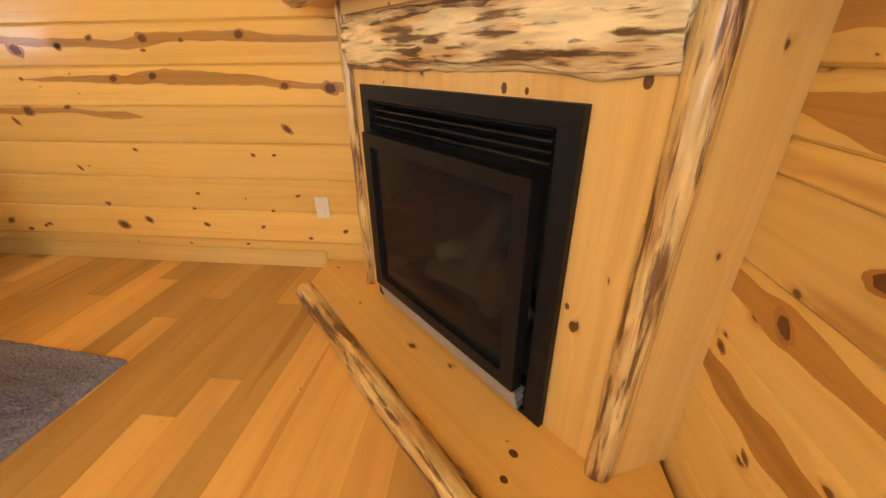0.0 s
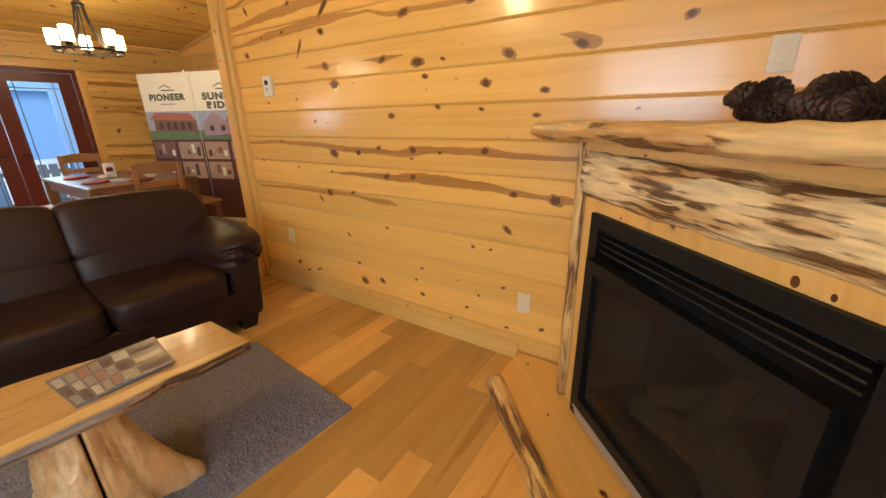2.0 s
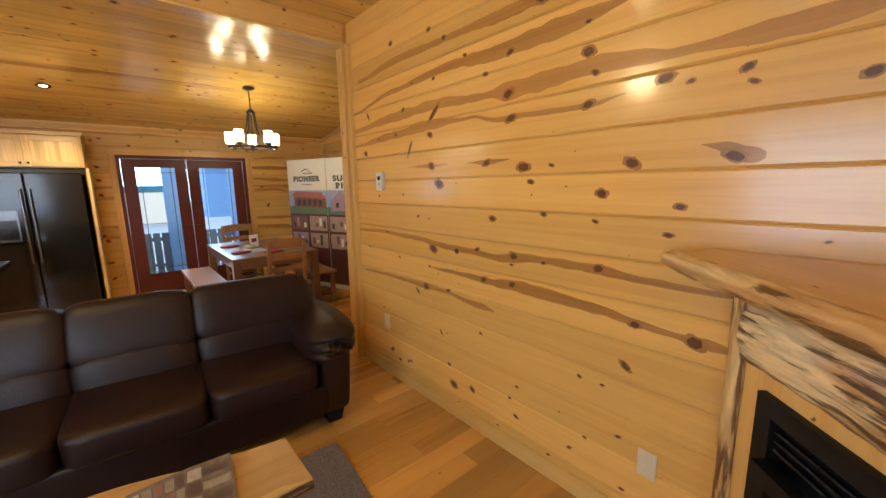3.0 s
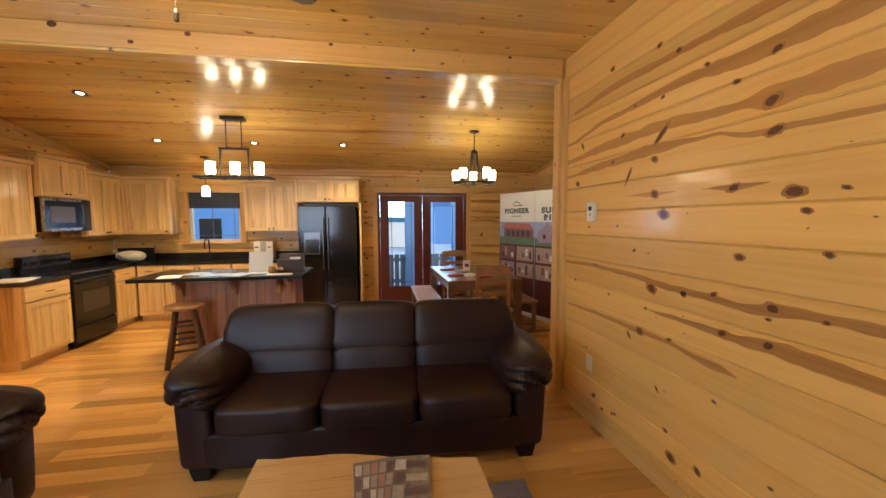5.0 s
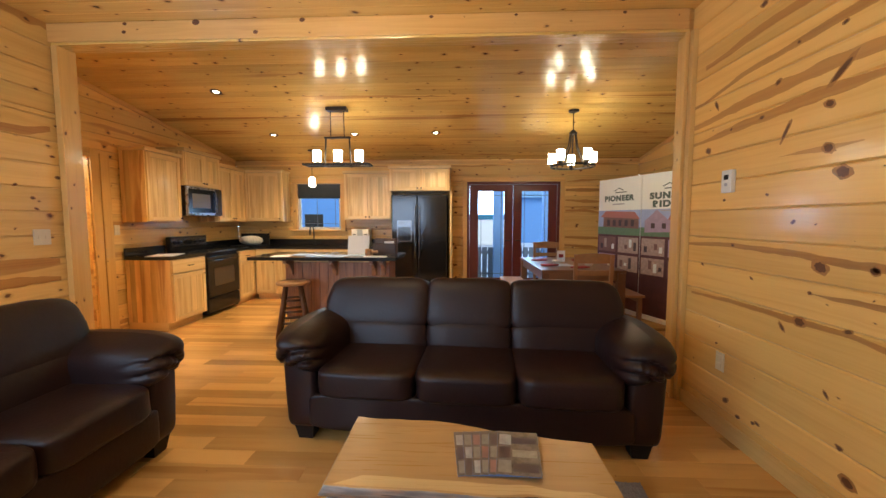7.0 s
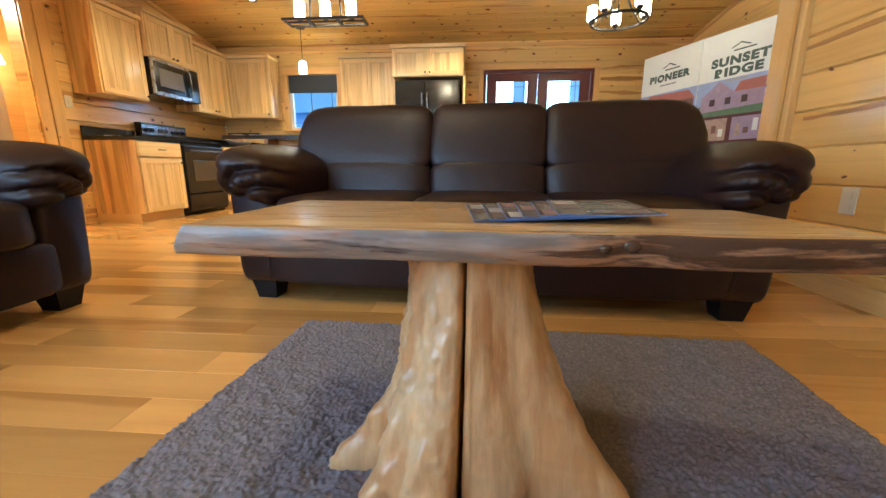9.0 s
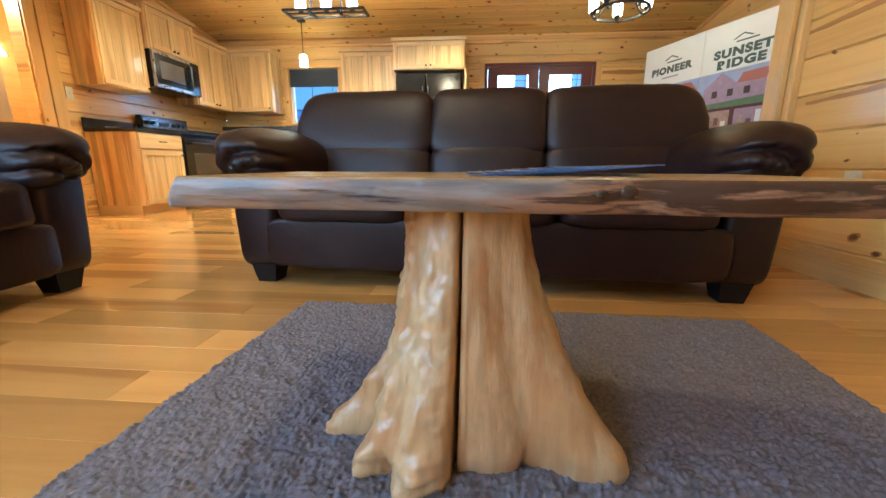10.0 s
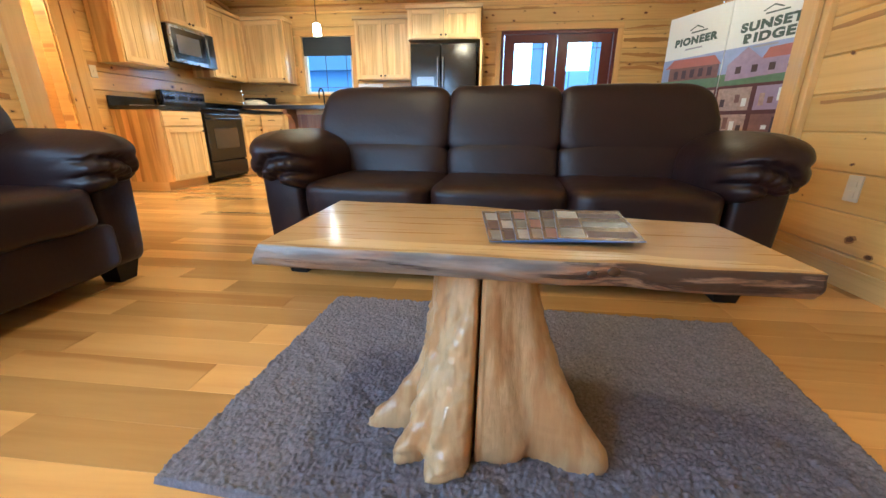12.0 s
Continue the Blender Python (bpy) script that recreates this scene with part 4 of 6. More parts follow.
def cabinet(label, m, w, depth, z0, z1, doors, drawer=False, toe=False, crown=False, name="cabinet"):
    """x from 0 to w, front at y = 0, back at y = depth."""
    c = thing(name, label, "kitchen cabinet", m)
    b0 = z0 + (0.10 if toe else 0)
    pieces("side_panel", HICKORY_SIDE, c, "boldly striped hickory side", (0, min(0.018, w / 2), 0, depth, b0, z1), (w - min(0.018, w / 2 - 0.0005), w, 0, depth, b0, z1))
    if w > 0.1:
        part("carcass", boxes((0.018, w - 0.018, 0.004, depth, b0, z1 - 0.002)), HICKORY_H, c)
    if toe:
        part("toe_kick", boxes((0.0, w, 0.06, depth, 0, b0)), HICKORY_H, c)
    if crown:
        part("crown", boxes((-0.02, w + 0.02, -0.035, depth, z1, z1 + 0.045), bevel=0.008), HICKORY_H, c)
    zt = z1
    if drawer:
        dr = part("drawer", boxes((0.012, w - 0.012, -0.02, 0, z1 - 0.165, z1 - 0.012), bevel=0.003), HICKORY_H, c)
        h = rod(bmesh.new(), (w / 2 - 0.045, -0.042, z1 - 0.09), (w / 2 + 0.045, -0.042, z1 - 0.09), 0.005)
        for q in (-0.04, 0.04):
            rod(h, (w / 2 + q, -0.02, z1 - 0.09), (w / 2 + q, -0.042, z1 - 0.09), 0.004)
        part("handle", h, BRONZE, dr, "dark bronze bar pull")
        zt = z1 - 0.17
    if doors:
        dw = (w - 0.024) / doors
        for i in range(doors):
            a = 0.012 + dw * i + 0.002
            b = a + dw - 0.004
            kx = (b - 0.03) if (i % 2 == 0 and doors > 1) else (a + 0.03 if doors > 1 else b - 0.03)
            kz = (b0 + 0.05) if not toe else zt - 0.06
            cab_door(c, a, b, b0 + 0.012, zt - 0.012, 0, knob=(kx, kz))
    return c


def onleft(y0, front):
    """A pose for a cabinet on the left wall: x runs along +y, the front faces +x."""
    return Matrix.Translation((front, y0, 0)) @ Matrix.Rotation(math.pi / 2, 4, "Z")


BF, UF = -3.31, -3.57
cabinet("hickory base cabinet with one drawer and one door, beside the range", onleft(5.19, BF), 0.62, 0.57, 0, 0.875, 1, True, True)
cabinet("hickory base cabinet with one drawer and two doors, by the corner", onleft(6.61, BF), 0.46, 0.57, 0, 0.875, 1, True, True)
cabinet("hickory corner base cabinet with a plain front", onleft(7.08, BF), 0.54, 0.57, 0, 0.875, 0, False, True)
cabinet("hickory wall cabinet with one door and striped end beside microwave", onleft(5.19, UF), 0.58, 0.31, 1.34, 2.20, 1, crown=True)
cabinet("short hickory wall cabinet with two doors above the microwave", onleft(5.78, UF + 0.05), 0.77, 0.36, 1.84, 2.30, 2, crown=True)
cabinet("hickory wall cabinet with two doors beside the corner", onleft(6.56, UF), 0.76, 0.31, 1.34, 2.20, 2, crown=True)
cabinet("hickory wall cabinet with one door in the corner", pose(-3.56, 7.33, 0), 0.66, 0.30, 1.34, 2.20, 1, crown=True)
cabinet("pale hickory wall cabinet with two doors beside the refrigerator", pose(-1.80, 7.33, 0), 0.83, 0.30, 1.37, 2.17, 2, crown=True)
cabinet("pale hickory cabinet with two doors over the refrigerator", pose(-0.95, 7.03, 0), 1.0, 0.60, 1.84, 2.21, 2, crown=True)
cabinet("tall hickory panel cabinet side beside the refrigerator", pose(0.052, 6.98, 0), 0.03, 0.65, 0, 1.838, 0)
for x, w, n, lab in ((-3.28, 0.36, 1, "hickory base cabinet with a drawer near the corner"), (-2.91, 0.96, 2, "hickory sink base cabinet with two doors"), (-1.94, 0.45, 1, "hickory base cabinet with a drawer near the dishwasher")):
    cabinet(lab, pose(x, 7.08, 0), w, 0.55, 0, 0.875, n, n == 1, True)
cabinet("hickory base cabinet with one door beside the refrigerator", pose(-1.475, 7.08, 0), 0.5, 0.55, 0, 0.875, 1, True, True)


def counter(label, pts, splash=()):
    t = thing("worktop", label, "worktop")
    bm = bmesh.new()
    prism(bm, pts, 0.877, 0.917)
    bmesh.ops.recalc_face_normals(bm, faces=bm.faces[:])
    part("top", bm, GRANITE, t)
    for s in splash:
        part("backsplash", boxes(s, bevel=0.002), GRANITE, t)


counter("polished black granite worktop piece beside the range", [(-3.878, 5.175), (-3.29, 5.175), (-3.29, 5.815), (-3.878, 5.815)], [(-3.878, -3.858, 5.175, 5.815, 0.917, 1.02)])
counter("polished black granite worktop round the corner with a sink", [(-3.878, 6.605), (-3.29, 6.605), (-3.29, 7.055), (-0.965, 7.055), (-0.965, 7.628), (-3.878, 7.628)], [(-3.878, -3.858, 6.605, 7.606, 0.917, 1.02), (-3.878, -0.965, 7.608, 7.628, 0.917, 1.02)])

# range
rg = thing("range", "black freestanding electric range with a glossy oven door", "range", onleft(5.83, -3.30))
part("body", boxes((0, 0.765, 0.02, 0.57, 0.03, 0.90), bevel=0.004), BLACK, rg)
part("cooktop", boxes((0, 0.765, -0.01, 0.57, 0.902, 0.922), bevel=0.004), BLACK_GLOSS, rg, "glossy black glass cooktop")
od = part("oven_door", boxes((0.012, 0.753, -0.015, 0.02, 0.27, 0.85), bevel=0.006), BLACK_GLOSS, rg)
part("window", boxes((0.14, 0.62, -0.019, -0.0145, 0.42, 0.68), bevel=0.003), plain("oven_glass", (0.055, 0.045, 0.038), rough=0.08, bmp=0), od, "smoked oven window")
h = rod(bmesh.new(), (0.07, -0.055, 0.795), (0.69, -0.055, 0.795), 0.011)
for q in (0.09, 0.67):
    rod(h, (q, -0.015, 0.795), (q, -0.055, 0.795), 0.008)
part("handle", h, BLACK_GLOSS, od, "black bar handle")
part("storage_drawer", boxes((0.012, 0.753, -0.012, 0.02, 0.06, 0.255), bevel=0.006), BLACK_GLOSS, rg)
part("backguard", boxes((0, 0.765, 0.50, 0.57, 0.923, 1.13), bevel=0.012), BLACK_GLOSS, rg, "glossy black control backguard")
part("control_panel", boxes((0.02, 0.745, 0.492, 0.4995, 0.985, 1.105), bevel=0.002), HANDLE_STEEL, rg)
for kx in (0.08, 0.16, 0.52, 0.60, 0.68):
    part("knob", turned(bmesh.new(), [(0.024, 0), (0.021, 0.025), (0.0, 0.027)], 16, Matrix.Translation((kx, 0.491, 1.045)) @ Matrix.Rotation(math.pi / 2, 4, "X")), BLACK, rg, "black dial")
part("display", boxes((0.27, 0.42, 0.487, 0.4915, 1.02, 1.07)), BLACK_GLOSS, rg)
for bx, by, r in ((0.2, 0.14, 0.1), (0.56, 0.14, 0.08), (0.2, 0.38, 0.08), (0.56, 0.38, 0.1)):
    part("burner_ring", turned(bmesh.new(), [(r, 0.9222), (r, 0.9228), (r - 0.006, 0.9228), (r - 0.006, 0.9222)], 28, Matrix.Translation((bx, by, 0)), close=True), STEEL_DARK, rg)

# microwave
mw = thing("microwave", "black over-the-range microwave under the short cabinet", "microwave", onleft(5.785, -3.50))
part("body", boxes((0, 0.758, 0.02, 0.375, 1.425, 1.835), bevel=0.004), STEEL_DARK, mw)
part("door", boxes((0.0, 0.60, -0.01, 0.02, 1.43, 1.83), bevel=0.006), plain("brushed_dark_steel", (0.30, 0.29, 0.29), rough=0.28, metal=0.8, bmp=0.02), mw, "brushed steel door")
part("window", boxes((0.025, 0.59, -0.014, -0.0095, 1.47, 1.80), bevel=0.003), BLACK_GLOSS, mw, "black glass window")
part("mesh_screen", boxes((0.09, 0.47, -0.0165, -0.0142, 1.535, 1.735)), plain("grey_mesh_glass", (0.10, 0.085, 0.07), rough=0.3), mw, "greyish perforated screen behind the glass")
part("control_panel", boxes((0.605, 0.758, -0.01, 0.02, 1.43, 1.83), bevel=0.006), BLACK_GLOSS, mw)
hb = bmesh.new()
rod(hb, (0.565, -0.045, 1.49), (0.565, -0.045, 1.77), 0.012)
rod(hb, (0.565, -0.01, 1.5), (0.565, -0.045, 1.5), 0.008)
rod(hb, (0.565, -0.01, 1.76), (0.565, -0.045, 1.76), 0.008)
part("handle", hb, HANDLE_STEEL, mw)

# refrigerator
fr = thing("refrigerator", "black side-by-side refrigerator with an ice dispenser", "refrigerator", pose(-0.90, 6.93, 0))
part("body", boxes((0, 0.905, 0.07, 0.68, 0.03, 1.765), bevel=0.006), BLACK, fr)
for a, b, hx in ((0.003, 0.418, 0.385), (0.424, 0.902, 0.457)):
    d = part("door", boxes((a, b, 0, 0.066, 0.06, 1.775), bevel=0.010), STEEL_DARK, fr, "glossy black steel door")
    hb = rod(bmesh.new(), (hx, -0.05, 0.75), (hx, -0.05, 1.60), 0.012)
    for z in (0.78, 1.57):
        rod(hb, (hx, 0, z), (hx, -0.05, z), 0.009)
    part("handle", hb, HANDLE_STEEL, d, "vertical bar handle")
part("dispenser", boxes((0.10, 0.32, -0.006, 0.0005, 1.02, 1.34), bevel=0.004), BLACK_GLOSS, fr, "gloss black ice dispenser")
part("dispenser_bezel", ring_bm(0.09, 0.33, 1.01, 1.36, 0.105, 0.315, 1.03, 1.25, -0.010, -0.0062), HANDLE_STEEL, fr, "dark steel bezel")
part("toe_grille", boxes((0.01, 0.895, 0.03, 0.07, 0.0, 0.05)), BLACK, fr)

# dishwasher front, sink tap
tap = thing("faucet", "tall black gooseneck kitchen faucet behind the sink", "faucet", pose(-2.40, 7.45, 0.917))
bm = turned(bmesh.new(), [(0.028, 0), (0.026, 0.02), (0.017, 0.03), (0.016, 0.06)], 16)
pts = [Vector((0, 0, 0.05))] + [Vector((0, -0.09 + 0.09 * math.cos(a), 0.25 + 0.09 * math.sin(a))) for a in [math.pi * k / 10 for k in range(11)]] + [Vector((0, -0.18, 0.19))]
for p, q in zip(pts, pts[1:]):
    rod(bm, p, q, 0.011)
part("spout", bm, BLACK, tap)
part("lever", rod(bmesh.new(), (0.02, 0, 0.07), (0.08, 0, 0.11), 0.006), BLACK, tap)
sk = thing("sink", "dark undermount kitchen sink rim", "sink", pose(-2.75, 7.14, 0.9175))
part("rim", boxes((0, 0.68, 0, 0.02, 0, 0.004), (0, 0.68, 0.22, 0.24, 0, 0.004), (0, 0.02, 0.02, 0.22, 0, 0.004), (0.66, 0.68, 0.02, 0.22, 0, 0.004)), STEEL_DARK, sk)

# small things on the worktops
def sheet(loc, w, d, ang, mat, label, name="leaflet", h=0.002):
    t = thing(name, label, "leaflet", pose(*loc, 0, 0, ang))
    part("sheet", boxes((-w / 2, w / 2, -d / 2, d / 2, 0, h)), mat, t)
    return t


sheet((-3.55, 5.42, 0.9175), 0.3, 0.42, 20, PAPER, "white paper sheets on the black worktop", h=0.004)
pb = thing("bag", "crumpled white plastic bag in a dark tray on the worktop", "bag", pose(-3.45, 7.25, 0.9175))
part("tray", boxes((-0.26, 0.26, -0.16, 0.16, 0, 0.012), (-0.26, 0.26, 0.145, 0.16, 0.012, 0.21), bevel=0.004), BLACK, pb)
bag = pad(bmesh.new(), (0.02, 0, 0.095), (0.40, 0.24, 0.16), 2.2, 40, 24, crease=0.07)
part("wrapping", bag, plain("crinkled_white_film", (0.6, 0.58, 0.52), rough=0.3, bmp=0.4), pb)
bx = thing("bread_box", "white boxy countertop machine with a grey centre strip", "appliance", pose(-1.52, 7.40, 0.9175))
part("body", boxes((-0.15, 0.15, -0.12, 0.12, 0, 0.29), bevel=0.01), PLASTIC, bx)
part("centre_strip", boxes((-0.045, 0.045, -0.127, -0.121, 0.012, 0.285), bevel=0.002), plain("grey_plastic", (0.35, 0.37, 0.37), rough=0.4), bx)
for sx in (-0.1, 0.1):
    part("slot", boxes((sx - 0.025, sx + 0.025, -0.124, -0.1205, 0.19, 0.205)), BLACK, bx)

# island
IX0, IX1, IY0, IY1 = -2.36, -0.545, 5.20, 6.0
isl = thing("island", "hickory kitchen island with a black granite top and corbels", "kitchen island")
# front and corbels are coloured dark for the shade under the top
part("body", boxes((-2.02, -0.68, 5.50, 5.96, 0.09, 0.876)), HICKORY_SHADED, isl, "hickory panelled island front, shade put into its dark reddish colour")
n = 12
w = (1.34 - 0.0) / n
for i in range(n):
    part("front_board", boxes((-2.02 + w * i + 0.0015, -2.02 + w * (i + 1) - 0.0015, 5.485, 5.50, 0.1, 0.83), bevel=0.0015), HICKORY_SHADED, isl)
part("rail", boxes((-2.03, -0.67, 5.48, 5.499, 0.832, 0.876), bevel=0.003), HICKORY_H, isl)
part("plinth", boxes((-2.0, -0.70, 5.52, 5.94, 0, 0.09)), HICKORY_H, isl)
for x in (-1.93, -1.36, -0.86, -0.74):
    bm = prism(bmesh.new(), [(0, 0), (0.21, 0), (0.21, 0.04), (0.14, 0.06), (0.07, 0.12), (0.05, 0.2), (0, 0.2)], -0.022, 0.022)
    bmesh.ops.recalc_face_normals(bm, faces=bm.faces[:])
    ob = part("corbel", bm, HICKORY_SHADED, isl, "shaped hickory corbel")
    ob.matrix_basis = Matrix.Translation((x, 5.48, 0.875)) @ Matrix(((0, 0, 1, 0), (-1, 0, 0, 0), (0, -1, 0, 0), (0, 0, 0, 1)))
isl_top = thing("worktop", "polished black granite island top littered with papers", "worktop")
part("top", boxes((IX0, IX1, IY0, IY1, 0.877, 0.917), bevel=0.004), GRANITE, isl_top)
for i, (x, y, w, d, a, m, l) in enumerate(((-2.0, 5.36, 0.22, 0.28, 15, PAPER, "white leaflet"), (-1.78, 5.55, 0.28, 0.21, -8, PAPER_BLUE, "glossy leaflet coloured with a blue sheen"), (-1.55, 5.42, 0.3, 0.22, 12, PAPER_BLUE, "open brochure coloured with a blue sheen"), (-1.28, 5.38, 0.22, 0.28, -20, PAPER_BLUE, "white flyer coloured with a blue sheen"), (-1.08, 5.50, 0.28, 0.2, 5, PAPER_BLUE, "glossy flyer coloured with a blue sheen"), (-0.82, 5.33, 0.28, 0.12, 0, PAPER, "folded white sheet"))):
    sheet((x, y, 0.9175 + 0.0008), w, d, a, m, l + " on the island top", h=0.003 + 0.002 * (i % 2))
sg = thing("sign_stand", "white slanted paper in a clear stand on the island", "sign", pose(-1.12, 5.66, 0.9175))
st = part("sheet", boxes((-0.14, 0.14, -0.002, 0.002, 0, 0.25)), PAPER, sg)
st.matrix_basis = Matrix.Rotation(radians(-14), 4, "X")
part("foot", boxes((-0.14, 0.14, -0.01, 0.12, 0, 0.004)), PLASTIC, sg)
bxs = thing("box", "dark brown literature box with pamphlets on the island", "box", pose(-0.78, 5.78, 0.9175))
part("body", boxes((-0.15, 0.15, -0.1, 0.1, 0, 0.14), (-0.15, 0.15, 0.02, 0.1, 0.14, 0.2), bevel=0.004), plain("dark_brown_board", (0.07, 0.035, 0.02), rough=0.5), bxs)
part("pamphlet", boxes((0.0, 0.12, -0.07, -0.02, 0.14, 0.165)), PAPER, bxs)
jr = thing("jar", "small amber wooden mallet-like jar on the island", "jar", pose(-0.93, 5.45, 0.9175))
part("body", turned(bmesh.new(), [(0.0, 0.0), (0.04, 0.0), (0.045, 0.03), (0.04, 0.085), (0.0, 0.09)], 18), CHAIR_WOOD, jr, smooth=True)
part("handle", rod(bmesh.new(), (0.03, 0, 0.05), (0.12, 0, 0.05), 0.018), CHAIR_WOOD, jr)

# stool
sl = thing("stool", "dark wooden bar stool with an amber round seat, by the island", "stool", pose(-1.76, 5.12, 0, 0, 0, 20))
part("seat", turned(bmesh.new(), [(0.0, 0.60), (0.15, 0.60), (0.188, 0.612), (0.192, 0.632), (0.17, 0.645), (0.0, 0.638)], 28), CHAIR_WOOD, sl, "round amber wood seat", smooth=True)
feet = []
for k in range(4):
    a = math.pi / 4 + k * math.pi / 2
    feet.append((Vector((0.11 * math.cos(a), 0.11 * math.sin(a), 0.605)), Vector((0.235 * math.cos(a), 0.235 * math.sin(a), 0))))
    part("leg", rod(bmesh.new(), feet[-1][1], feet[-1][0], 0.030, 12, 0.023), STOOL_WOOD, sl, smooth=True)
for z, rr in ((0.17, 0.015), (0.30, 0.014), (0.43, 0.013)):
    for k in range(4):
        p, q = feet[k], feet[(k + 1) % 4]
        zz = z + (0.04 if k % 2 else 0)
        f = zz / 0.605
        part("stretcher", rod(bmesh.new(), p[1].lerp(p[0], f), q[1].lerp(q[0], f), rr), STOOL_WOOD, sl, smooth=True)

# ---- dining corner ----
dt = thing("dining_table", "long dark-stained farmhouse dining table", "dining table", pose(0, 0, 0))
TX0, TX1, TY0, TY1 = 1.22, 2.24, 5.40, 7.05
part("tabletop", boxes((TX0, TX1, TY0, TY1, 0.72, 0.755), bevel=0.006), TABLE_WOOD, dt)
for i, x in enumerate((TX0 + 0.05, TX1 - 0.05)):
    for y in (TY0 + 0.05, TY1 - 0.05):
        part("leg", boxes((x - 0.045, x + 0.045, y - 0.045, y + 0.045, 0, 0.719), bevel=0.004), TABLE_WOOD, dt)
part("apron", boxes((TX0 + 0.1, TX1 - 0.1, TY0 + 0.03, TY0 + 0.055, 0.62, 0.719)), TABLE_WOOD, dt)
part("apron", boxes((TX0 + 0.03, TX0 + 0.055, TY0 + 0.1, TY1 - 0.1, 0.62, 0.719)), TABLE_WOOD, dt)
part("apron", boxes((TX1 - 0.055, TX1 - 0.03, TY0 + 0.1, TY1 - 0.1, 0.62, 0.719)), TABLE_WOOD, dt)


def bench(m, L, mat, label):
    b = thing("bench", label, "bench", m, "benches at the dining table")
    part("seat", boxes((-0.17, 0.17, 0, L, 0.415, 0.445), bevel=0.004), mat, b)
    for y in (0.06, L - 0.06):
        for x in (-0.13, 0.13):
            part("leg", boxes((x - 0.025, x + 0.025, y - 0.025, y + 0.025, 0, 0.414), bevel=0.003), TABLE_WOOD, b)
        part("stretcher", boxes((-0.105, 0.105, y - 0.012, y + 0.012, 0.1, 0.14)), TABLE_WOOD, b)
    part("apron", boxes((-0.15, -0.13, 0.09, L - 0.09, 0.34, 0.414), (0.13, 0.15, 0.09, L - 0.09, 0.34, 0.414)), TABLE_WOOD, b)
    return b


bench(pose(2.31, 5.42, 0, 0, 0, 0), 1.4, CHAIR_WOOD, "amber-topped wooden bench by the banner display")
bench(pose(1.04, 5.75, 0, 0, 0, 0), 1.2, CHAIR_WOOD, "glossy wooden bench on the window side of the dining table")


def dining_chair(m):
    c = thing("dining_chair", "amber wooden ladder-back dining chair at the dining table", "chair", m, "dining chairs")
    part("seat", boxes((-0.22, 0.22, -0.21, 0.21, 0.435, 0.46), bevel=0.006), CHAIR_WOOD, c)
    for x in (-0.2, 0.2):
        part("front_leg", boxes((x - 0.02, x + 0.02, 0.17, 0.21, 0, 0.434), bevel=0.003), CHAIR_WOOD, c)
        bm = boxes((x - 0.02, x + 0.02, -0.22, -0.185, 0, 0.98), bevel=0.003)
        for v in bm.verts:
            if v.co.z > 0.45:
                v.co.y -= 0.16 * (v.co.z - 0.45)
        part("back_post", bm, CHAIR_WOOD, c)
    for z0, hgt in ((0.60, 0.06), (0.74, 0.06), (0.88, 0.10)):
        bm = bmesh.new()
        for k in range(8):
            xa, xb = -0.18 + 0.045 * k, -0.18 + 0.045 * (k + 1)
            ya, yb = (-0.2 - 0.16 * (z0 - 0.4) - 0.02 * math.cos(math.pi * x / 0.36) for x in (xa, xb))
            q = [bm.verts.new(p) for p in ((xa, ya, z0), (xb, yb, z0), (xb, yb, z0 + hgt + (0.015 * math.cos(math.pi * xb / 0.36) if z0 > 0.8 else 0)), (xa, ya, z0 + hgt + (0.015 * math.cos(math.pi * xa / 0.36) if z0 > 0.8 else 0)))]
            bm.faces.new(q)
        bmesh.ops.remove_doubles(bm, verts=bm.verts[:], dist=0.0005)
        bmesh.ops.solidify(bm, geom=bm.faces[:], thickness=0.018)
        part("back_slat", bm, CHAIR_WOOD, c)
    for y in (-0.2, 0.19):
        part("stretcher", boxes((-0.18, 0.18, y - 0.01, y + 0.01, 0.2, 0.23)), CHAIR_WOOD, c)
    return c


ch = dining_chair(pose(1.72, 5.32, 0))
copy_thing(ch, pose(1.72, 7.14, 0, 0, 0, 180))

# table settings
RED = plain("red_napkin", (0.30, 0.03, 0.03), rough=0.8)
CREAM = plain("cream_china", (0.70, 0.66, 0.58), rough=0.25)
for x, y in ((1.42, 6.5), (1.42, 5.85), (2.02, 6.5), (1.75, 5.62)):
    nap = thing("napkin", "folded red napkin on the dining table", "napkin", pose(x, y, 0.7555, 0, 0, 25), "napkins")
    part("cloth", pad(bmesh.new(), (0, 0, 0.012), (0.24, 0.16, 0.022), 3, crease=0.02), RED, nap, smooth=True)
for x, y in ((1.6, 6.2), (1.95, 5.9)):
    pl = thing("bowl", "cream china bowl on the dining table", "bowl", pose(x, y, 0.7555), "bowls")
    part("body", turned(bmesh.new(), [(0.0, 0.004), (0.04, 0.0), (0.045, 0.006), (0.075, 0.04), (0.072, 0.04), (0.04, 0.012), (0.0, 0.01)], 24), CREAM, pl, smooth=True)
cf = thing("card_frame", "small upright red and white card in a clear stand", "sign", pose(1.68, 6.28, 0.7555, 0, 0, 10))
part("card", boxes((-0.06, 0.06, -0.003, 0.003, 0, 0.17)), PAPER, cf)
part("picture", boxes((-0.035, 0.035, -0.005, -0.0032, 0.07, 0.12)), RED, cf)
sheet((1.62, 5.95, 0.7557), 0.22, 0.3, 5, PAPER_BLUE, "glossy brochure on the dining table, coloured with a blue sheen")

# ---- banner display ----
CLOTH = plain("banner_cream", (0.84, 0.86, 0.80), rough=0.5, var=0.03)
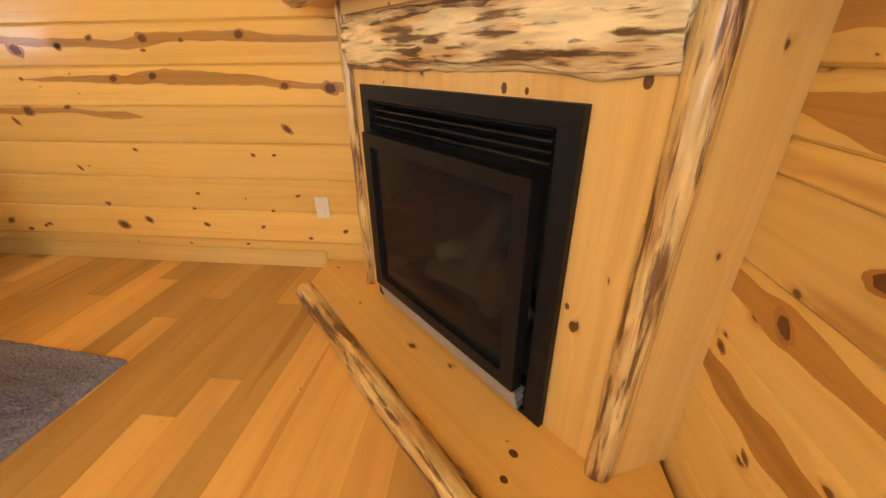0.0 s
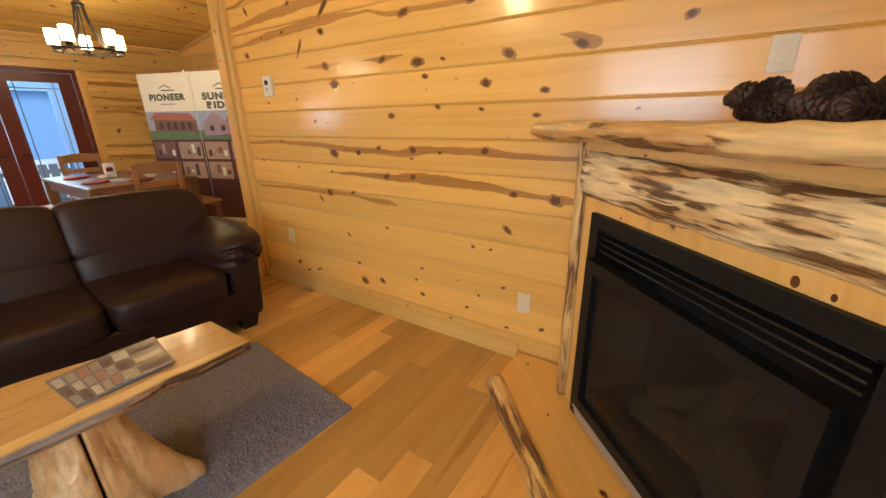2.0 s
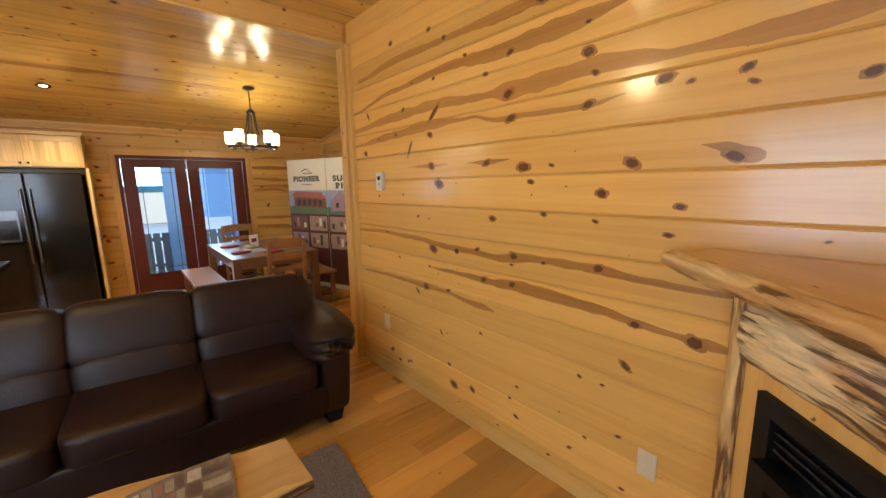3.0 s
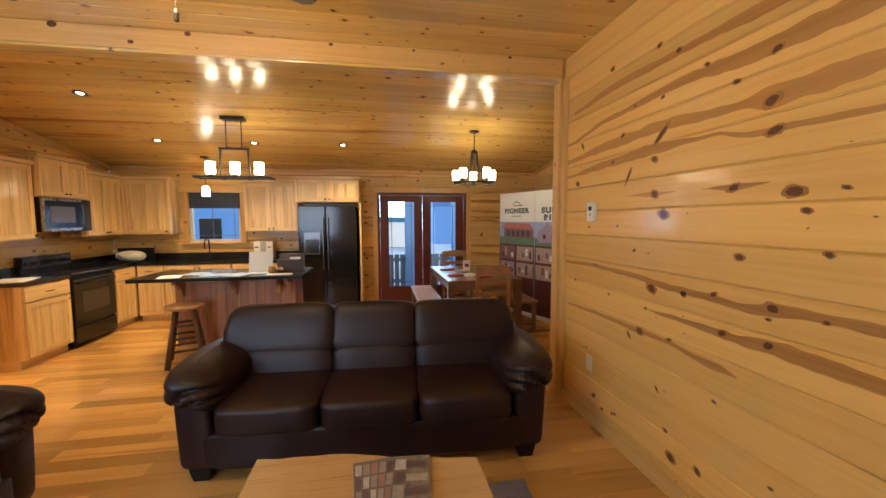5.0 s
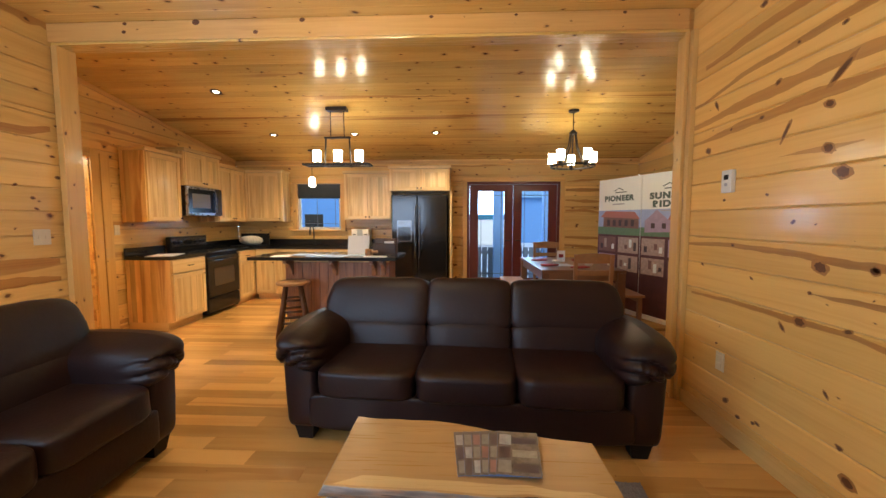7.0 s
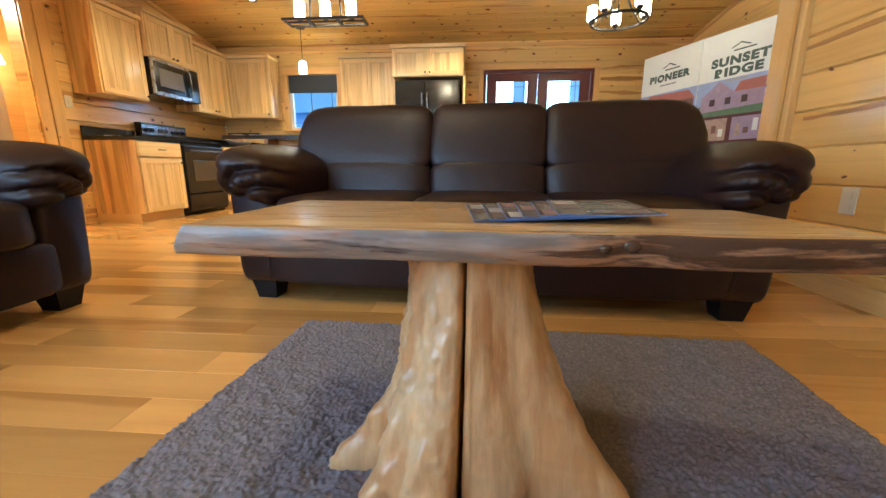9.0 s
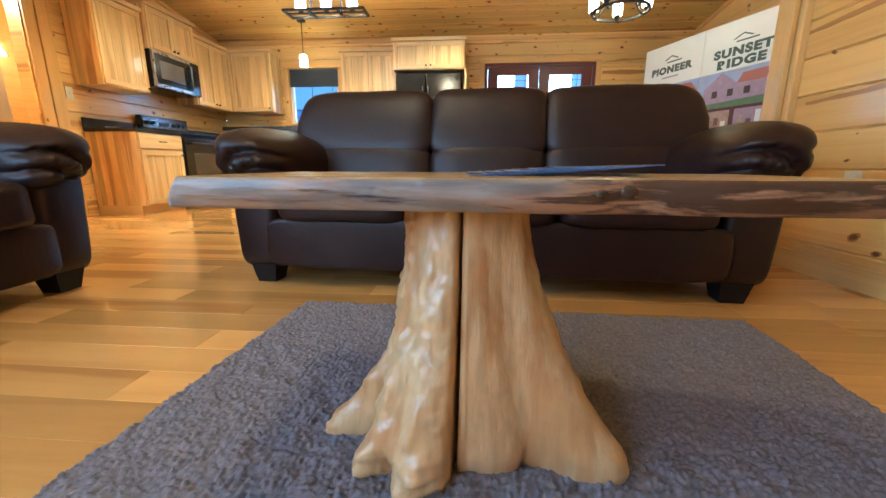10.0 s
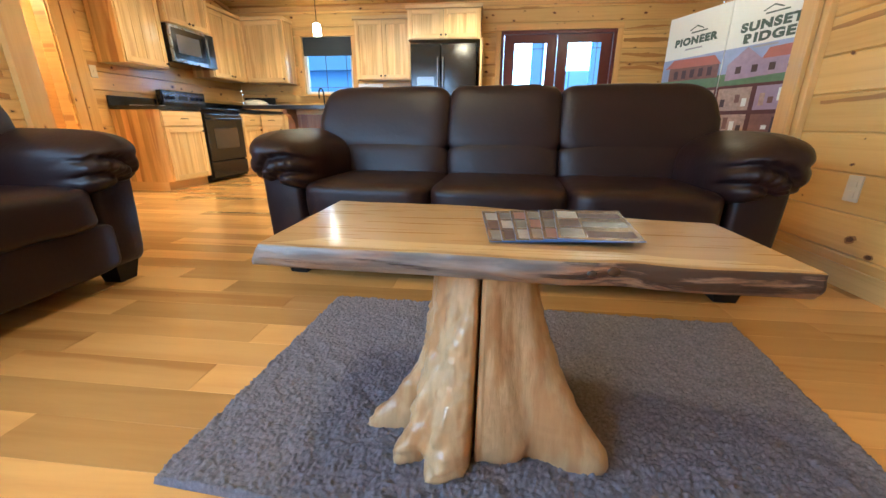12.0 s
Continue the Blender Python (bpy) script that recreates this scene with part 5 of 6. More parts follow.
INK = plain("dark_green_ink", (0.085, 0.125, 0.10), rough=0.5)
BROWN_INK = plain("dark_maroon_wood_print", (0.11, 0.035, 0.035), rough=0.5, var=0.5, scale=8)
SKYP = plain("printed_sky", (0.38, 0.46, 0.68), rough=0.5, var=0.25, scale=5)
GRASS = plain("printed_grass", (0.14, 0.24, 0.13), rough=0.5, var=0.3)
BRICKP = plain("printed_cabin_wood", (0.22, 0.11, 0.09), rough=0.5, var=0.5, scale=12)
ROOFP = plain("printed_red_roof", (0.46, 0.17, 0.13), rough=0.5)
MAUVE = plain("printed_mauve_siding", (0.40, 0.30, 0.40), rough=0.5, var=0.3)
TANP = plain("printed_interior", (0.46, 0.33, 0.26), rough=0.5, var=0.7, scale=22)
PORCHP = plain("printed_shadow", (0.08, 0.05, 0.05), rough=0.5)


def banner(m, w, h, lines, scene_kind, label):
    """x from 0 to w, facing -y."""
    b = thing("banner", label, "banner", m)
    part("panel", boxes((0, w, 0, 0.012, 0.05, h)), CLOTH, b)
    part("foot_rail", boxes((0, w, -0.03, 0.05, 0, 0.05), bevel=0.004), PLASTIC, b, "white base rail")

    def flat(nm, x0, x1, z0, z1, mat, lift=1):
        part(nm, boxes((x0 * w, x1 * w, -0.0012 * lift, -0.0012 * lift + 0.001, z0 * h, z1 * h)), mat, b)

    def poly(nm, pts, mat, lift):
        bm = bmesh.new()
        q = [bm.verts.new((x * w, -0.0012 * lift, z * h)) for x, z in pts]
        bm.faces.new(q)
        part(nm, bm, mat, b)

    flat("printed_floor", 0, 1, 0.03, 0.30, BROWN_INK)
    flat("printed_backing", 0, 1, 0.30, 0.58, BROWN_INK)
    flat("printed_sky", 0, 1, 0.60, 0.76, SKYP)
    flat("printed_lawn", 0, 1, 0.575, 0.635, GRASS, 2)
    if scene_kind == "cabin":
        poly("printed_house", [(0.14, 0.635), (0.97, 0.625), (0.97, 0.70), (0.14, 0.715)], BRICKP, 3)
        poly("printed_roof", [(0.06, 0.71), (0.99, 0.695), (0.88, 0.745), (0.2, 0.755)], ROOFP, 4)
        for k in range(5):
            flat("printed_window", 0.24 + 0.14 * k, 0.31 + 0.14 * k, 0.642, 0.688, PORCHP, 5)
    else:
        poly("printed_house", [(0.08, 0.60), (0.95, 0.615), (0.95, 0.69), (0.5, 0.69), (0.3, 0.755), (0.08, 0.68)], MAUVE, 3)
        poly("printed_roof", [(0.5, 0.688), (0.97, 0.688), (0.92, 0.74), (0.56, 0.735)], ROOFP, 4)
        for k in range(3):
            flat("printed_window", 0.2 + 0.2 * k, 0.27 + 0.2 * k, 0.63, 0.665, PORCHP, 5)
    k = 0
    for r in range(2):
        for c in range(2):
            x0, x1 = (0.03, 0.46) if c == 0 else (0.52, 0.97)
            z0 = 0.445 - 0.135 * r
            mt = (BRICKP, TANP, MAUVE, TANP)[(r * 2 + c + (0 if scene_kind == "cabin" else 1)) % 4]
            flat("printed_photo", x0, x1, z0, z0 + 0.115, mt, 2)
            for j in range(4):
                u = x0 + (x1 - x0) * (0.12 + 0.22 * j)
                flat("printed_detail", u, u + 0.06, z0 + 0.02 + 0.01 * ((j * 7 + r) % 3), z0 + 0.06 + 0.02 * ((j * 5 + c) % 3), (PORCHP, TANP, BRICKP, CLOTH)[(j + r + c) % 4], 3)
            k += 1
    # emblem: a small roof outline over a bar
    poly("emblem_roof", [(0.38, 0.908), (0.5, 0.930), (0.62, 0.908), (0.60, 0.905), (0.5, 0.923), (0.40, 0.905)], INK, 2)
    flat("emblem_bar", 0.42, 0.68, 0.890, 0.897, INK, 2)
    z = 0.884
    for ln, size in lines:
        cu = bpy.data.curves.new("lettering", "FONT")
        cu.body, cu.align_x, cu.size, cu.extrude, cu.offset, cu.space_character = ln, "CENTER", size, 0.0005, 0.0065, 1.16
        ob = new("lettering", cu)
        dg = bpy.context.evaluated_depsgraph_get()
        me = bpy.data.meshes.new_from_object(ob.evaluated_get(dg))
        bpy.data.objects.remove(ob)
        me.materials.clear()
        me.materials.append(INK)
        ob = new("lettering", me)
        ob.parent = b
        z -= size * 0.8 / h + 0.01
        span = max(v.co.x for v in me.vertices) - min(v.co.x for v in me.vertices)
        wide = min(0.115 * len(ln), 0.70) * w / span
        ob.matrix_basis = Matrix.Translation((w / 2, -0.003, z * h)) @ Matrix.Rotation(math.pi / 2, 4, "X") @ Matrix.Diagonal((wide, 1.02, 1, 1))
    flat("small_print", 0.36, 0.64, z - 0.03, z - 0.022, GREY_STEEL, 2)
    return b


def between(p, q):
    d = (q[0] - p[0], q[1] - p[1])
    return frame_of(p, d), math.hypot(*d)


m1, l1 = between((2.45, 6.98), (2.735, 6.17))
m2, l2 = between((2.74, 6.165), (3.05, 5.36))
banner(m1, l1, 1.99, [("PIONEER", 0.104)], "cabin", "tall cream display banner lettered PIONEER with printed cabin pictures")
banner(m2, l2, 1.99, [("SUNSET", 0.110), ("RIDGE", 0.110)], "house", "tall cream display banner lettered SUNSET RIDGE with printed house pictures")

# ---- lamps ----
SHADE = glow("lit_frosted_glass", (1.0, 0.86, 0.62), 13.5)
GLOBE = glow("lit_opal_glass", (1.0, 0.76, 0.46), 52)
CAN = glow("lit_downlight", (1.0, 0.85, 0.60), 9)


def shade_part(parent, x, y, z, r=0.043, h=0.125):
    s = part("shade", turned(bmesh.new(), [(r * 0.92, 0), (r, 0.01), (r, h), (r - 0.004, h), (r - 0.004, 0.012), (0.0, 0.008)], 18, Matrix.Translation((x, y, z)), close=True), SHADE, parent, "frosted glass cylinder shade, lit", smooth=True)
    part("socket", turned(bmesh.new(), [(0.02, -0.035), (0.028, -0.02), (0.036, -0.002), (0.0, -0.001)], 14, Matrix.Translation((x, y, z))), BRONZE, parent)
    return s


il = thing("island_pendant", "rectangular bronze pendant with three lit glass shades over the island", "pendant lamp", pose(-1.33, 5.56, 0))
kz = kceil(5.56)
part("canopy", boxes((-0.13, 0.13, -0.055, 0.055, kz - 0.045, kz - 0.002), bevel=0.004), BRONZE, il)
zb = 2.06
for x in (-0.085, 0.085):
    part("chain_rod", rod(bmesh.new(), (x, 0, 2.41), (x, 0, kz - 0.04), 0.006), BRONZE, il)
part("top_bar", boxes((-0.17, 0.17, -0.014, 0.014, 2.39, 2.415), bevel=0.003), BRONZE, il)
for x in (-0.15, 0.15):
    part("upright", rod(bmesh.new(), (x, 0, 2.41), (x * 1.12, 0, zb - 0.02), 0.011), BRONZE, il)
fb = boxes((-0.42, 0.42, -0.115, -0.095, zb - 0.01, zb + 0.012), (-0.42, 0.42, 0.095, 0.115, zb - 0.01, zb + 0.012), (-0.42, -0.40, -0.095, 0.095, zb - 0.01, zb + 0.012), (0.40, 0.42, -0.095, 0.095, zb - 0.01, zb + 0.012))
part("frame", fb, BRONZE, il)
for x in (-0.15, 0.15):
    part("cross_bar", boxes((x - 0.01, x + 0.01, -0.094, 0.094, zb - 0.02, zb + 0.005)), BRONZE, il)
part("spine", boxes((-0.40, 0.40, -0.01, 0.01, zb - 0.004, zb + 0.01)), BRONZE, il)
for x in (-0.27, 0, 0.27):
    shade_part(il, x, 0, zb + 0.045, 0.052, 0.14)

cl = thing("chandelier", "round bronze chandelier with five lit glass shades over the dining table", "chandelier", pose(1.65, 5.72, 0))
kz = kceil(5.72)
part("canopy", turned(bmesh.new(), [(0.065, kz - 0.002), (0.065, kz - 0.02), (0.02, kz - 0.035), (0.0, kz - 0.036)], 20), BRONZE, cl)
part("chain_rod", rod(bmesh.new(), (0, 0, 2.5), (0, 0, kz - 0.03), 0.006), BRONZE, cl)
part("hub", turned(bmesh.new(), [(0.0, 2.44), (0.05, 2.45), (0.05, 2.47), (0.02, 2.5), (0.0, 2.51)], 16), BRONZE, cl)
zr = 2.05
part("ring", turned(bmesh.new(), [(0.255, zr - 0.012), (0.275, zr - 0.012), (0.275, zr + 0.012), (0.255, zr + 0.012), (0.255, zr - 0.012)], 40, close=True), BRONZE, cl)
for k in range(5):
    a = TAU * k / 5 + 2.618
    c_, s_ = math.cos(a), math.sin(a)
    pts = [Vector((0.035 * c_, 0.035 * s_, 2.46)), Vector((0.06 * c_, 0.06 * s_, 2.3)), Vector((0.13 * c_, 0.13 * s_, 2.15)), Vector((0.22 * c_, 0.22 * s_, 2.03)), Vector((0.262 * c_, 0.262 * s_, 2.045))]
    bm = bmesh.new()
    for p, q in zip(pts, pts[1:]):
        rod(bm, p, q, 0.009, 8)
    part("arm", bm, BRONZE, cl)
    shade_part(cl, 0.265 * c_, 0.265 * s_, zr + 0.05, 0.048, 0.13)

pn = thing("sink_pendant", "small bronze pendant with a lit glass shade over the sink", "pendant lamp", pose(-2.27, 7.1, 0))
kz = kceil(7.1)
part("canopy", turned(bmesh.new(), [(0.06, kz - 0.002), (0.06, kz - 0.02), (0.0, kz - 0.03)], 18), BRONZE, pn)
part("stem", rod(bmesh.new(), (0, 0, 2.1), (0, 0, kz - 0.025), 0.005), BRONZE, pn)
part("shade", turned(bmesh.new(), [(0.02, 2.09), (0.05, 2.07), (0.055, 1.93), (0.05, 1.93), (0.045, 2.06), (0.0, 2.08)], 18, close=True), SHADE, pn, "frosted glass shade, lit", smooth=True)

for i, (x, y) in enumerate(((-2.60, 5.12), (-2.57, 6.42), (-1.35, 6.42), (-0.14, 6.40))):
    z = kceil(y)
    tilt = Matrix.Translation((x, y, z)) @ Matrix.Rotation(-math.atan(0.155), 4, "X")
    d = thing("downlight", "small recessed ceiling downlight, lit", "downlight", tilt, "downlights")
    part("trim_ring", turned(bmesh.new(), [(0.062, -0.001), (0.062, -0.008), (0.036, -0.008), (0.034, -0.001)], 24, close=True), BRONZE, d)
    part("lens", turned(bmesh.new(), [(0.0, -0.004), (0.033, -0.004), (0.033, -0.001), (0.0, -0.001)], 20), CAN, d)
    spot = new("downlight_beam", bpy.data.lights.new("downlight_beam", "SPOT"))
    spot.data.energy, spot.data.spot_size, spot.data.spot_blend = 85, radians(115), 0.8
    spot.data.shadow_soft_size, spot.data.color = 0.04, (1.0, 0.74, 0.44)
    spot.matrix_basis = Matrix.Translation((x, y, z - 0.012))

# ceiling fan
fan = thing("ceiling_fan", "dark bronze four-blade ceiling fan with a lit opal bowl", "ceiling fan", pose(-0.48, 2.27, 0))
part("canopy", turned(bmesh.new(), [(0.07, CEIL - 0.002), (0.07, CEIL - 0.03), (0.02, CEIL - 0.06), (0.0, CEIL - 0.061)], 22), BRONZE, fan)
part("downrod", rod(bmesh.new(), (0, 0, 2.72), (0, 0, CEIL - 0.05), 0.012), BRONZE, fan)
part("motor", turned(bmesh.new(), [(0.0, 2.735), (0.09, 2.73), (0.11, 2.70), (0.11, 2.64), (0.07, 2.60), (0.05, 2.585), (0.0, 2.585)], 28), BRONZE, fan, smooth=True)
part("light_bowl", turned(bmesh.new(), [(0.0, 2.412), (0.055, 2.422), (0.10, 2.455), (0.118, 2.51), (0.10, 2.57), (0.0, 2.584)], 28), GLOBE, fan, "lit opal glass bowl", smooth=True)
BLADE = plain("dark_walnut_blade", (0.045, 0.028, 0.02), rough=0.35)
for k in range(4):
    a = radians(43 + 90 * k)
    mt = Matrix.Translation((0, 0, 2.655)) @ Matrix.Rotation(a, 4, "Z") @ Matrix.Rotation(radians(12), 4, "X")
    bm = prism(bmesh.new(), [(0.17, -0.045), (0.3, -0.06), (0.6, -0.072), (0.645, -0.06), (0.66, 0.0), (0.645, 0.06), (0.6, 0.072), (0.3, 0.06), (0.17, 0.045)], -0.004, 0.004)
    ob = part("blade", bm, BLADE, fan, "dark walnut blade")
    ob.matrix_basis = mt
    ob = part("blade_iron", boxes((0.09, 0.22, -0.02, 0.02, -0.011, -0.005)), BRONZE, fan)
    ob.matrix_basis = mt
for x, dz in ((-0.04, 0.11), (0.04, 0.03)):
    bm = rod(bmesh.new(), (x, 0.02, 2.33 + dz), (x, 0.02, 2.585), 0.0018, 6)
    turned(bm, [(0.0, 2.285), (0.009, 2.29), (0.010, 2.32), (0.006, 2.335), (0.0, 2.336)], 10, Matrix.Translation((x, 0.02, dz)))
    part("pull_chain", bm, BRONZE, fan)

# hall lamp
hl = thing("wall_lamp", "small lit glass wall lamp in the hall", "wall lamp", pose(-5.355, 5.62, 1.84))
part("plate", boxes((0, 0.02, -0.05, 0.05, -0.05, 0.05), bevel=0.004), BRONZE, hl)
part("arm", rod(bmesh.new(), (0.02, 0, 0), (0.12, 0, 0.03), 0.008), BRONZE, hl)
part("shade", turned(bmesh.new(), [(0.03, 0.02), (0.07, -0.10), (0.065, -0.10), (0.0, 0.01)], 20, Matrix.Translation((0.13, 0, 0.02)), close=True), SHADE, hl, "lit glass bell shade", smooth=True)
# unseen fill, added apart from the wall lamp to brighten the hall
point("hall_fill", (-4.9, 4.0, 2.3), 26, 0.08, (1.0, 0.90, 0.66))

# ---- small fittings on the walls ----
def plate(m, w, h, slots, label, name, mat=ALMOND):
    """On a wall: x along it, -y towards the room."""
    o = thing(name, label, name.replace("_", " "), m)
    part("cover", boxes((-w / 2, w / 2, -0.007, 0, -h / 2, h / 2), bevel=0.002), mat, o)
    for x, z, a, b in slots:
        part("insert", boxes((x - a, x + a, -0.010, -0.0065, z - b, z + b), bevel=0.001), mat, o)
    return o


on_e = frame_of((XR - 0.001, 0), (0, -1))


def wall_e(y, z):
    return Matrix.Translation((XR - 0.001, y, z)) @ Matrix.Rotation(-math.pi / 2, 4, "Z")


plate(wall_e(1.131, 0.37), 0.075, 0.12, [(0, 0.024, 0.017, 0.015), (0, -0.024, 0.017, 0.015)], "cream duplex outlet plate low on the pine wall", "outlet")
plate(wall_e(3.20, 0.455), 0.075, 0.12, [(0, 0.024, 0.017, 0.015), (0, -0.024, 0.017, 0.015)], "cream duplex outlet plate near the opening", "outlet")
plate(wall_e(0.26, 1.55), 0.075, 0.12, [(0, 0, 0.017, 0.033)], "cream plate on the wall above the mantel", "outlet")
plate(Matrix.Translation((XL + 0.001, 3.50, 1.235)) @ Matrix.Rotation(math.pi / 2, 4, "Z"), 0.12, 0.12, [(-0.025, 0, 0.006, 0.014), (0.025, 0, 0.006, 0.014)], "cream double light switch beside the opening", "light_switch")
plate(Matrix.Translation((KL + 0.001, 5.125, 1.245)) @ Matrix.Rotation(math.pi / 2, 4, "Z"), 0.075, 0.12, [(0, 0, 0.006, 0.014)], "cream light switch at the end of the kitchen wall", "light_switch")
th_ = thing("thermostat", "white wall thermostat with a small dark screen", "thermostat", wall_e(3.20, 1.605))
part("body", boxes((-0.045, 0.045, -0.028, 0, -0.07, 0.07), bevel=0.005), PLASTIC, th_)
part("screen", boxes((-0.02, 0.02, -0.0295, -0.0275, 0.01, 0.04)), BLACK, th_, "small dark display")
part("button", boxes((-0.012, 0.012, -0.030, -0.0275, -0.03, -0.01), bevel=0.001), GREY_STEEL, th_)

# brochures on the coffee table
GREY_INK = plain("printed_grey", (0.34, 0.32, 0.30), rough=0.3, var=0.6, scale=40)
PRINT = plain("brochure_print", (0.16, 0.135, 0.12), rough=0.25, var=0.9, scale=26, coat=0.6)
PRINT_B = plain("brochure_blue", (0.10, 0.22, 0.50), rough=0.3)
SALMON = plain("brochure_salmon", (0.50, 0.27, 0.20), rough=0.3)
PALE_INK = plain("brochure_pale", (0.27, 0.25, 0.22), rough=0.25, var=0.4, scale=30, coat=0.5)


def bent(x0, x1, y0, y1, lift, thick=0.0003):
    """A sheet whose right edge curls up."""
    bm = bmesh.new()
    rows = []
    for k in range(9):
        x = x0 + (x1 - x0) * k / 8
        z = lift + 0.004 * max(0.0, (x + 0.075) / 0.15) ** 3
        rows.append([bm.verts.new(p) for p in ((x, y0, z), (x, y1, z), (x, y1, z + thick), (x, y0, z + thick))])
    for p, q in zip(rows, rows[1:]):
        for n_ in range(4):
            bm.faces.new((p[n_], p[(n_ + 1) % 4], q[(n_ + 1) % 4], q[n_]))
    bm.faces.new(rows[0])
    bm.faces.new(list(reversed(rows[-1])))
    bmesh.ops.recalc_face_normals(bm, faces=bm.faces[:])
    return bm


for i in range(6):
    b = thing("brochure", "glossy brochure with dark photographs, fanned on the slab coffee table", "brochure", pose(0.275 + 0.030 * i, 2.06 - 0.003 * i, 0.5215 + 0.0022 * i, 0, 0, 4 - 2.2 * i), "fanned brochures")
    part("back_page", bent(-0.075, 0.075, -0.131, 0.131, 0.0, 0.0009), PRINT_B, b)
    part("cover", bent(-0.0745, 0.0745, -0.13, 0.13, 0.0010), PRINT, b)
    for k in range(3):
        y0_ = -0.118 + 0.080 * k
        wide = 0.03 + 0.028 * ((k * 3 + i * 2) % 3) / 2
        part("photo", bent(-0.068, -0.068 + wide, y0_, y0_ + 0.066, 0.0014), (PALE_INK, PORCHP, GREY_INK, PALE_INK, BRICKP)[(k + i) % 5], b)
        part("photo", bent(-0.064 + wide, 0.066, y0_ + 0.008, y0_ + 0.050, 0.0014), (PORCHP, PALE_INK, PORCHP, GREY_INK, PALE_INK)[(k + 2 * i) % 5], b)
    if i == 1:
        part("title_block", bent(-0.03, 0.05, -0.12, -0.07, 0.0019), SALMON, b)

# the pale sapwood band and the dark knot on the slab's near edge
SAP = wood("pale_sapwood", (0.60, 0.42, 0.20), (0.50, 0.32, 0.13), plane="xy", knots=0.0, streaks=0.0, contrast=0.5, rough=0.22, coat=0.4, grain=14)
bm = bmesh.new()
rows = []
for k in range(81):
    x = -0.195 + 0.90 * k / 80
    wide = 0.050 + 0.020 * noise.noise(Vector((x * 4, 6, 0))) - 0.03 * max(0.0, (x - 0.3) / 0.4)
    rows.append((bm.verts.new((x, near_y(x) + 0.013, top_z + 0.0008)), bm.verts.new((x, near_y(x) + 0.013 + wide * min(1, k / 8, (80 - k) / 8), top_z + 0.0008))))
for p, q in zip(rows, rows[1:]):
    if p[1].co.y - p[0].co.y > 1e-5 or q[1].co.y - q[0].co.y > 1e-5:
        bm.faces.new((p[0], q[0], q[1], p[1]))
part("sapwood_band", bm, SAP, table, "paler sapwood band along the near edge")
for x, r, zz in ((0.413, 0.011, 0.503), (0.378, 0.008, 0.500)):
    bm = bmesh.new()
    bmesh.ops.create_uvsphere(bm, u_segments=20, v_segments=12, radius=1, matrix=Matrix.Translation((x, near_y(x) + 0.002, zz)) @ Matrix.Diagonal((r, 0.004, r * 0.75, 1)))
    part("edge_knot", bm, plain("blackened_knot", (0.06, 0.035, 0.024), rough=0.22, coat=0.5), table, "dark polished knot", smooth=True)

# pine cones on the mantel
CONE = plain("pine_cone_brown", (0.045, 0.018, 0.010), rough=0.6, var=0.5)
cone_bm = bmesh.new()
for j in range(9):
    z = 0.008 + 0.009 * j
    r = 0.034 * math.sin(math.pi * (j + 1.3) / 11)
    for k in range(9):
        a = TAU * (k + 0.5 * (j % 2)) / 9
        c_, s_ = math.cos(a), math.sin(a)
        w = 0.009
        p = [(0.3 * r * c_, 0.3 * r * s_, z), (r * c_ - w * s_, r * s_ + w * c_, z + 0.007), (1.12 * r * c_, 1.12 * r * s_, z + 0.013), (r * c_ + w * s_, r * s_ - w * c_, z + 0.007)]
        q = [cone_bm.verts.new(v) for v in p] + [cone_bm.verts.new((v[0] * 0.97, v[1] * 0.97, v[2] - 0.003)) for v in p]
        cone_bm.faces.new(q[:4])
        cone_bm.faces.new(list(reversed(q[4:])))
        for n_ in range(4):
            cone_bm.faces.new((q[n_], q[4 + n_], q[4 + (n_ + 1) % 4], q[(n_ + 1) % 4]))
turned(cone_bm, [(0.0, 0.004), (0.012, 0.008), (0.016, 0.04), (0.006, 0.08), (0.0, 0.082)], 10)
first = thing("pine_cone", "open brown pine cone lying on the mantel", "pine cone", None, "pine cones on the mantel")
part("cone", cone_bm, CONE, first)
rc = random.Random(5)
spots = []
for i in range(22):
    u = -0.04 + 0.43 * i / 21
    spots.append((u, 0.05 + rc.uniform(-0.045, 0.05), 0.0 if i % 3 else 0.03))
for i, (u, v, dz) in enumerate(spots):
    p = FM @ Vector((u, v, 0))
    m = Matrix.Translation((p.x, p.y, 1.336 + 0.028 + dz)) @ Matrix.Rotation(rc.uniform(0, TAU), 4, "Z") @ Matrix.Rotation(radians(rc.uniform(75, 100)), 4, "Y") @ Matrix.Translation((0, 0, -0.04))
    if i == 0:
        first.matrix_basis = m
    else:
        copy_thing(first, m)

# ---- outdoors beyond the glass ----
fence = thing("fence", "grey picket porch railing outside the french doors", "fence", pose(0, YB + 2.0, 0))
part("rail", boxes((-1.2, 4.5, -0.02, 0.02, 0.58, 0.65), bevel=0.004), GREY_DECK, fence)
part("rail", boxes((-1.2, 4.5, -0.02, 0.02, 0.08, 0.15), bevel=0.004), GREY_DECK, fence)
for i in range(42):
    part("picket", boxes((-1.15 + 0.135 * i, -1.15 + 0.135 * i + 0.112, -0.045, -0.022, -0.03, 0.74), bevel=0.003), GREY_DECK, fence)
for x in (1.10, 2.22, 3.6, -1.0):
    ps = thing("porch_post", "square porch post with bluish daylight mixed into its colour", "post", pose(x, YB + 1.9, 0), "porch posts")
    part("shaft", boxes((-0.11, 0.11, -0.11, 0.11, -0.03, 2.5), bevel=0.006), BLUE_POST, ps)
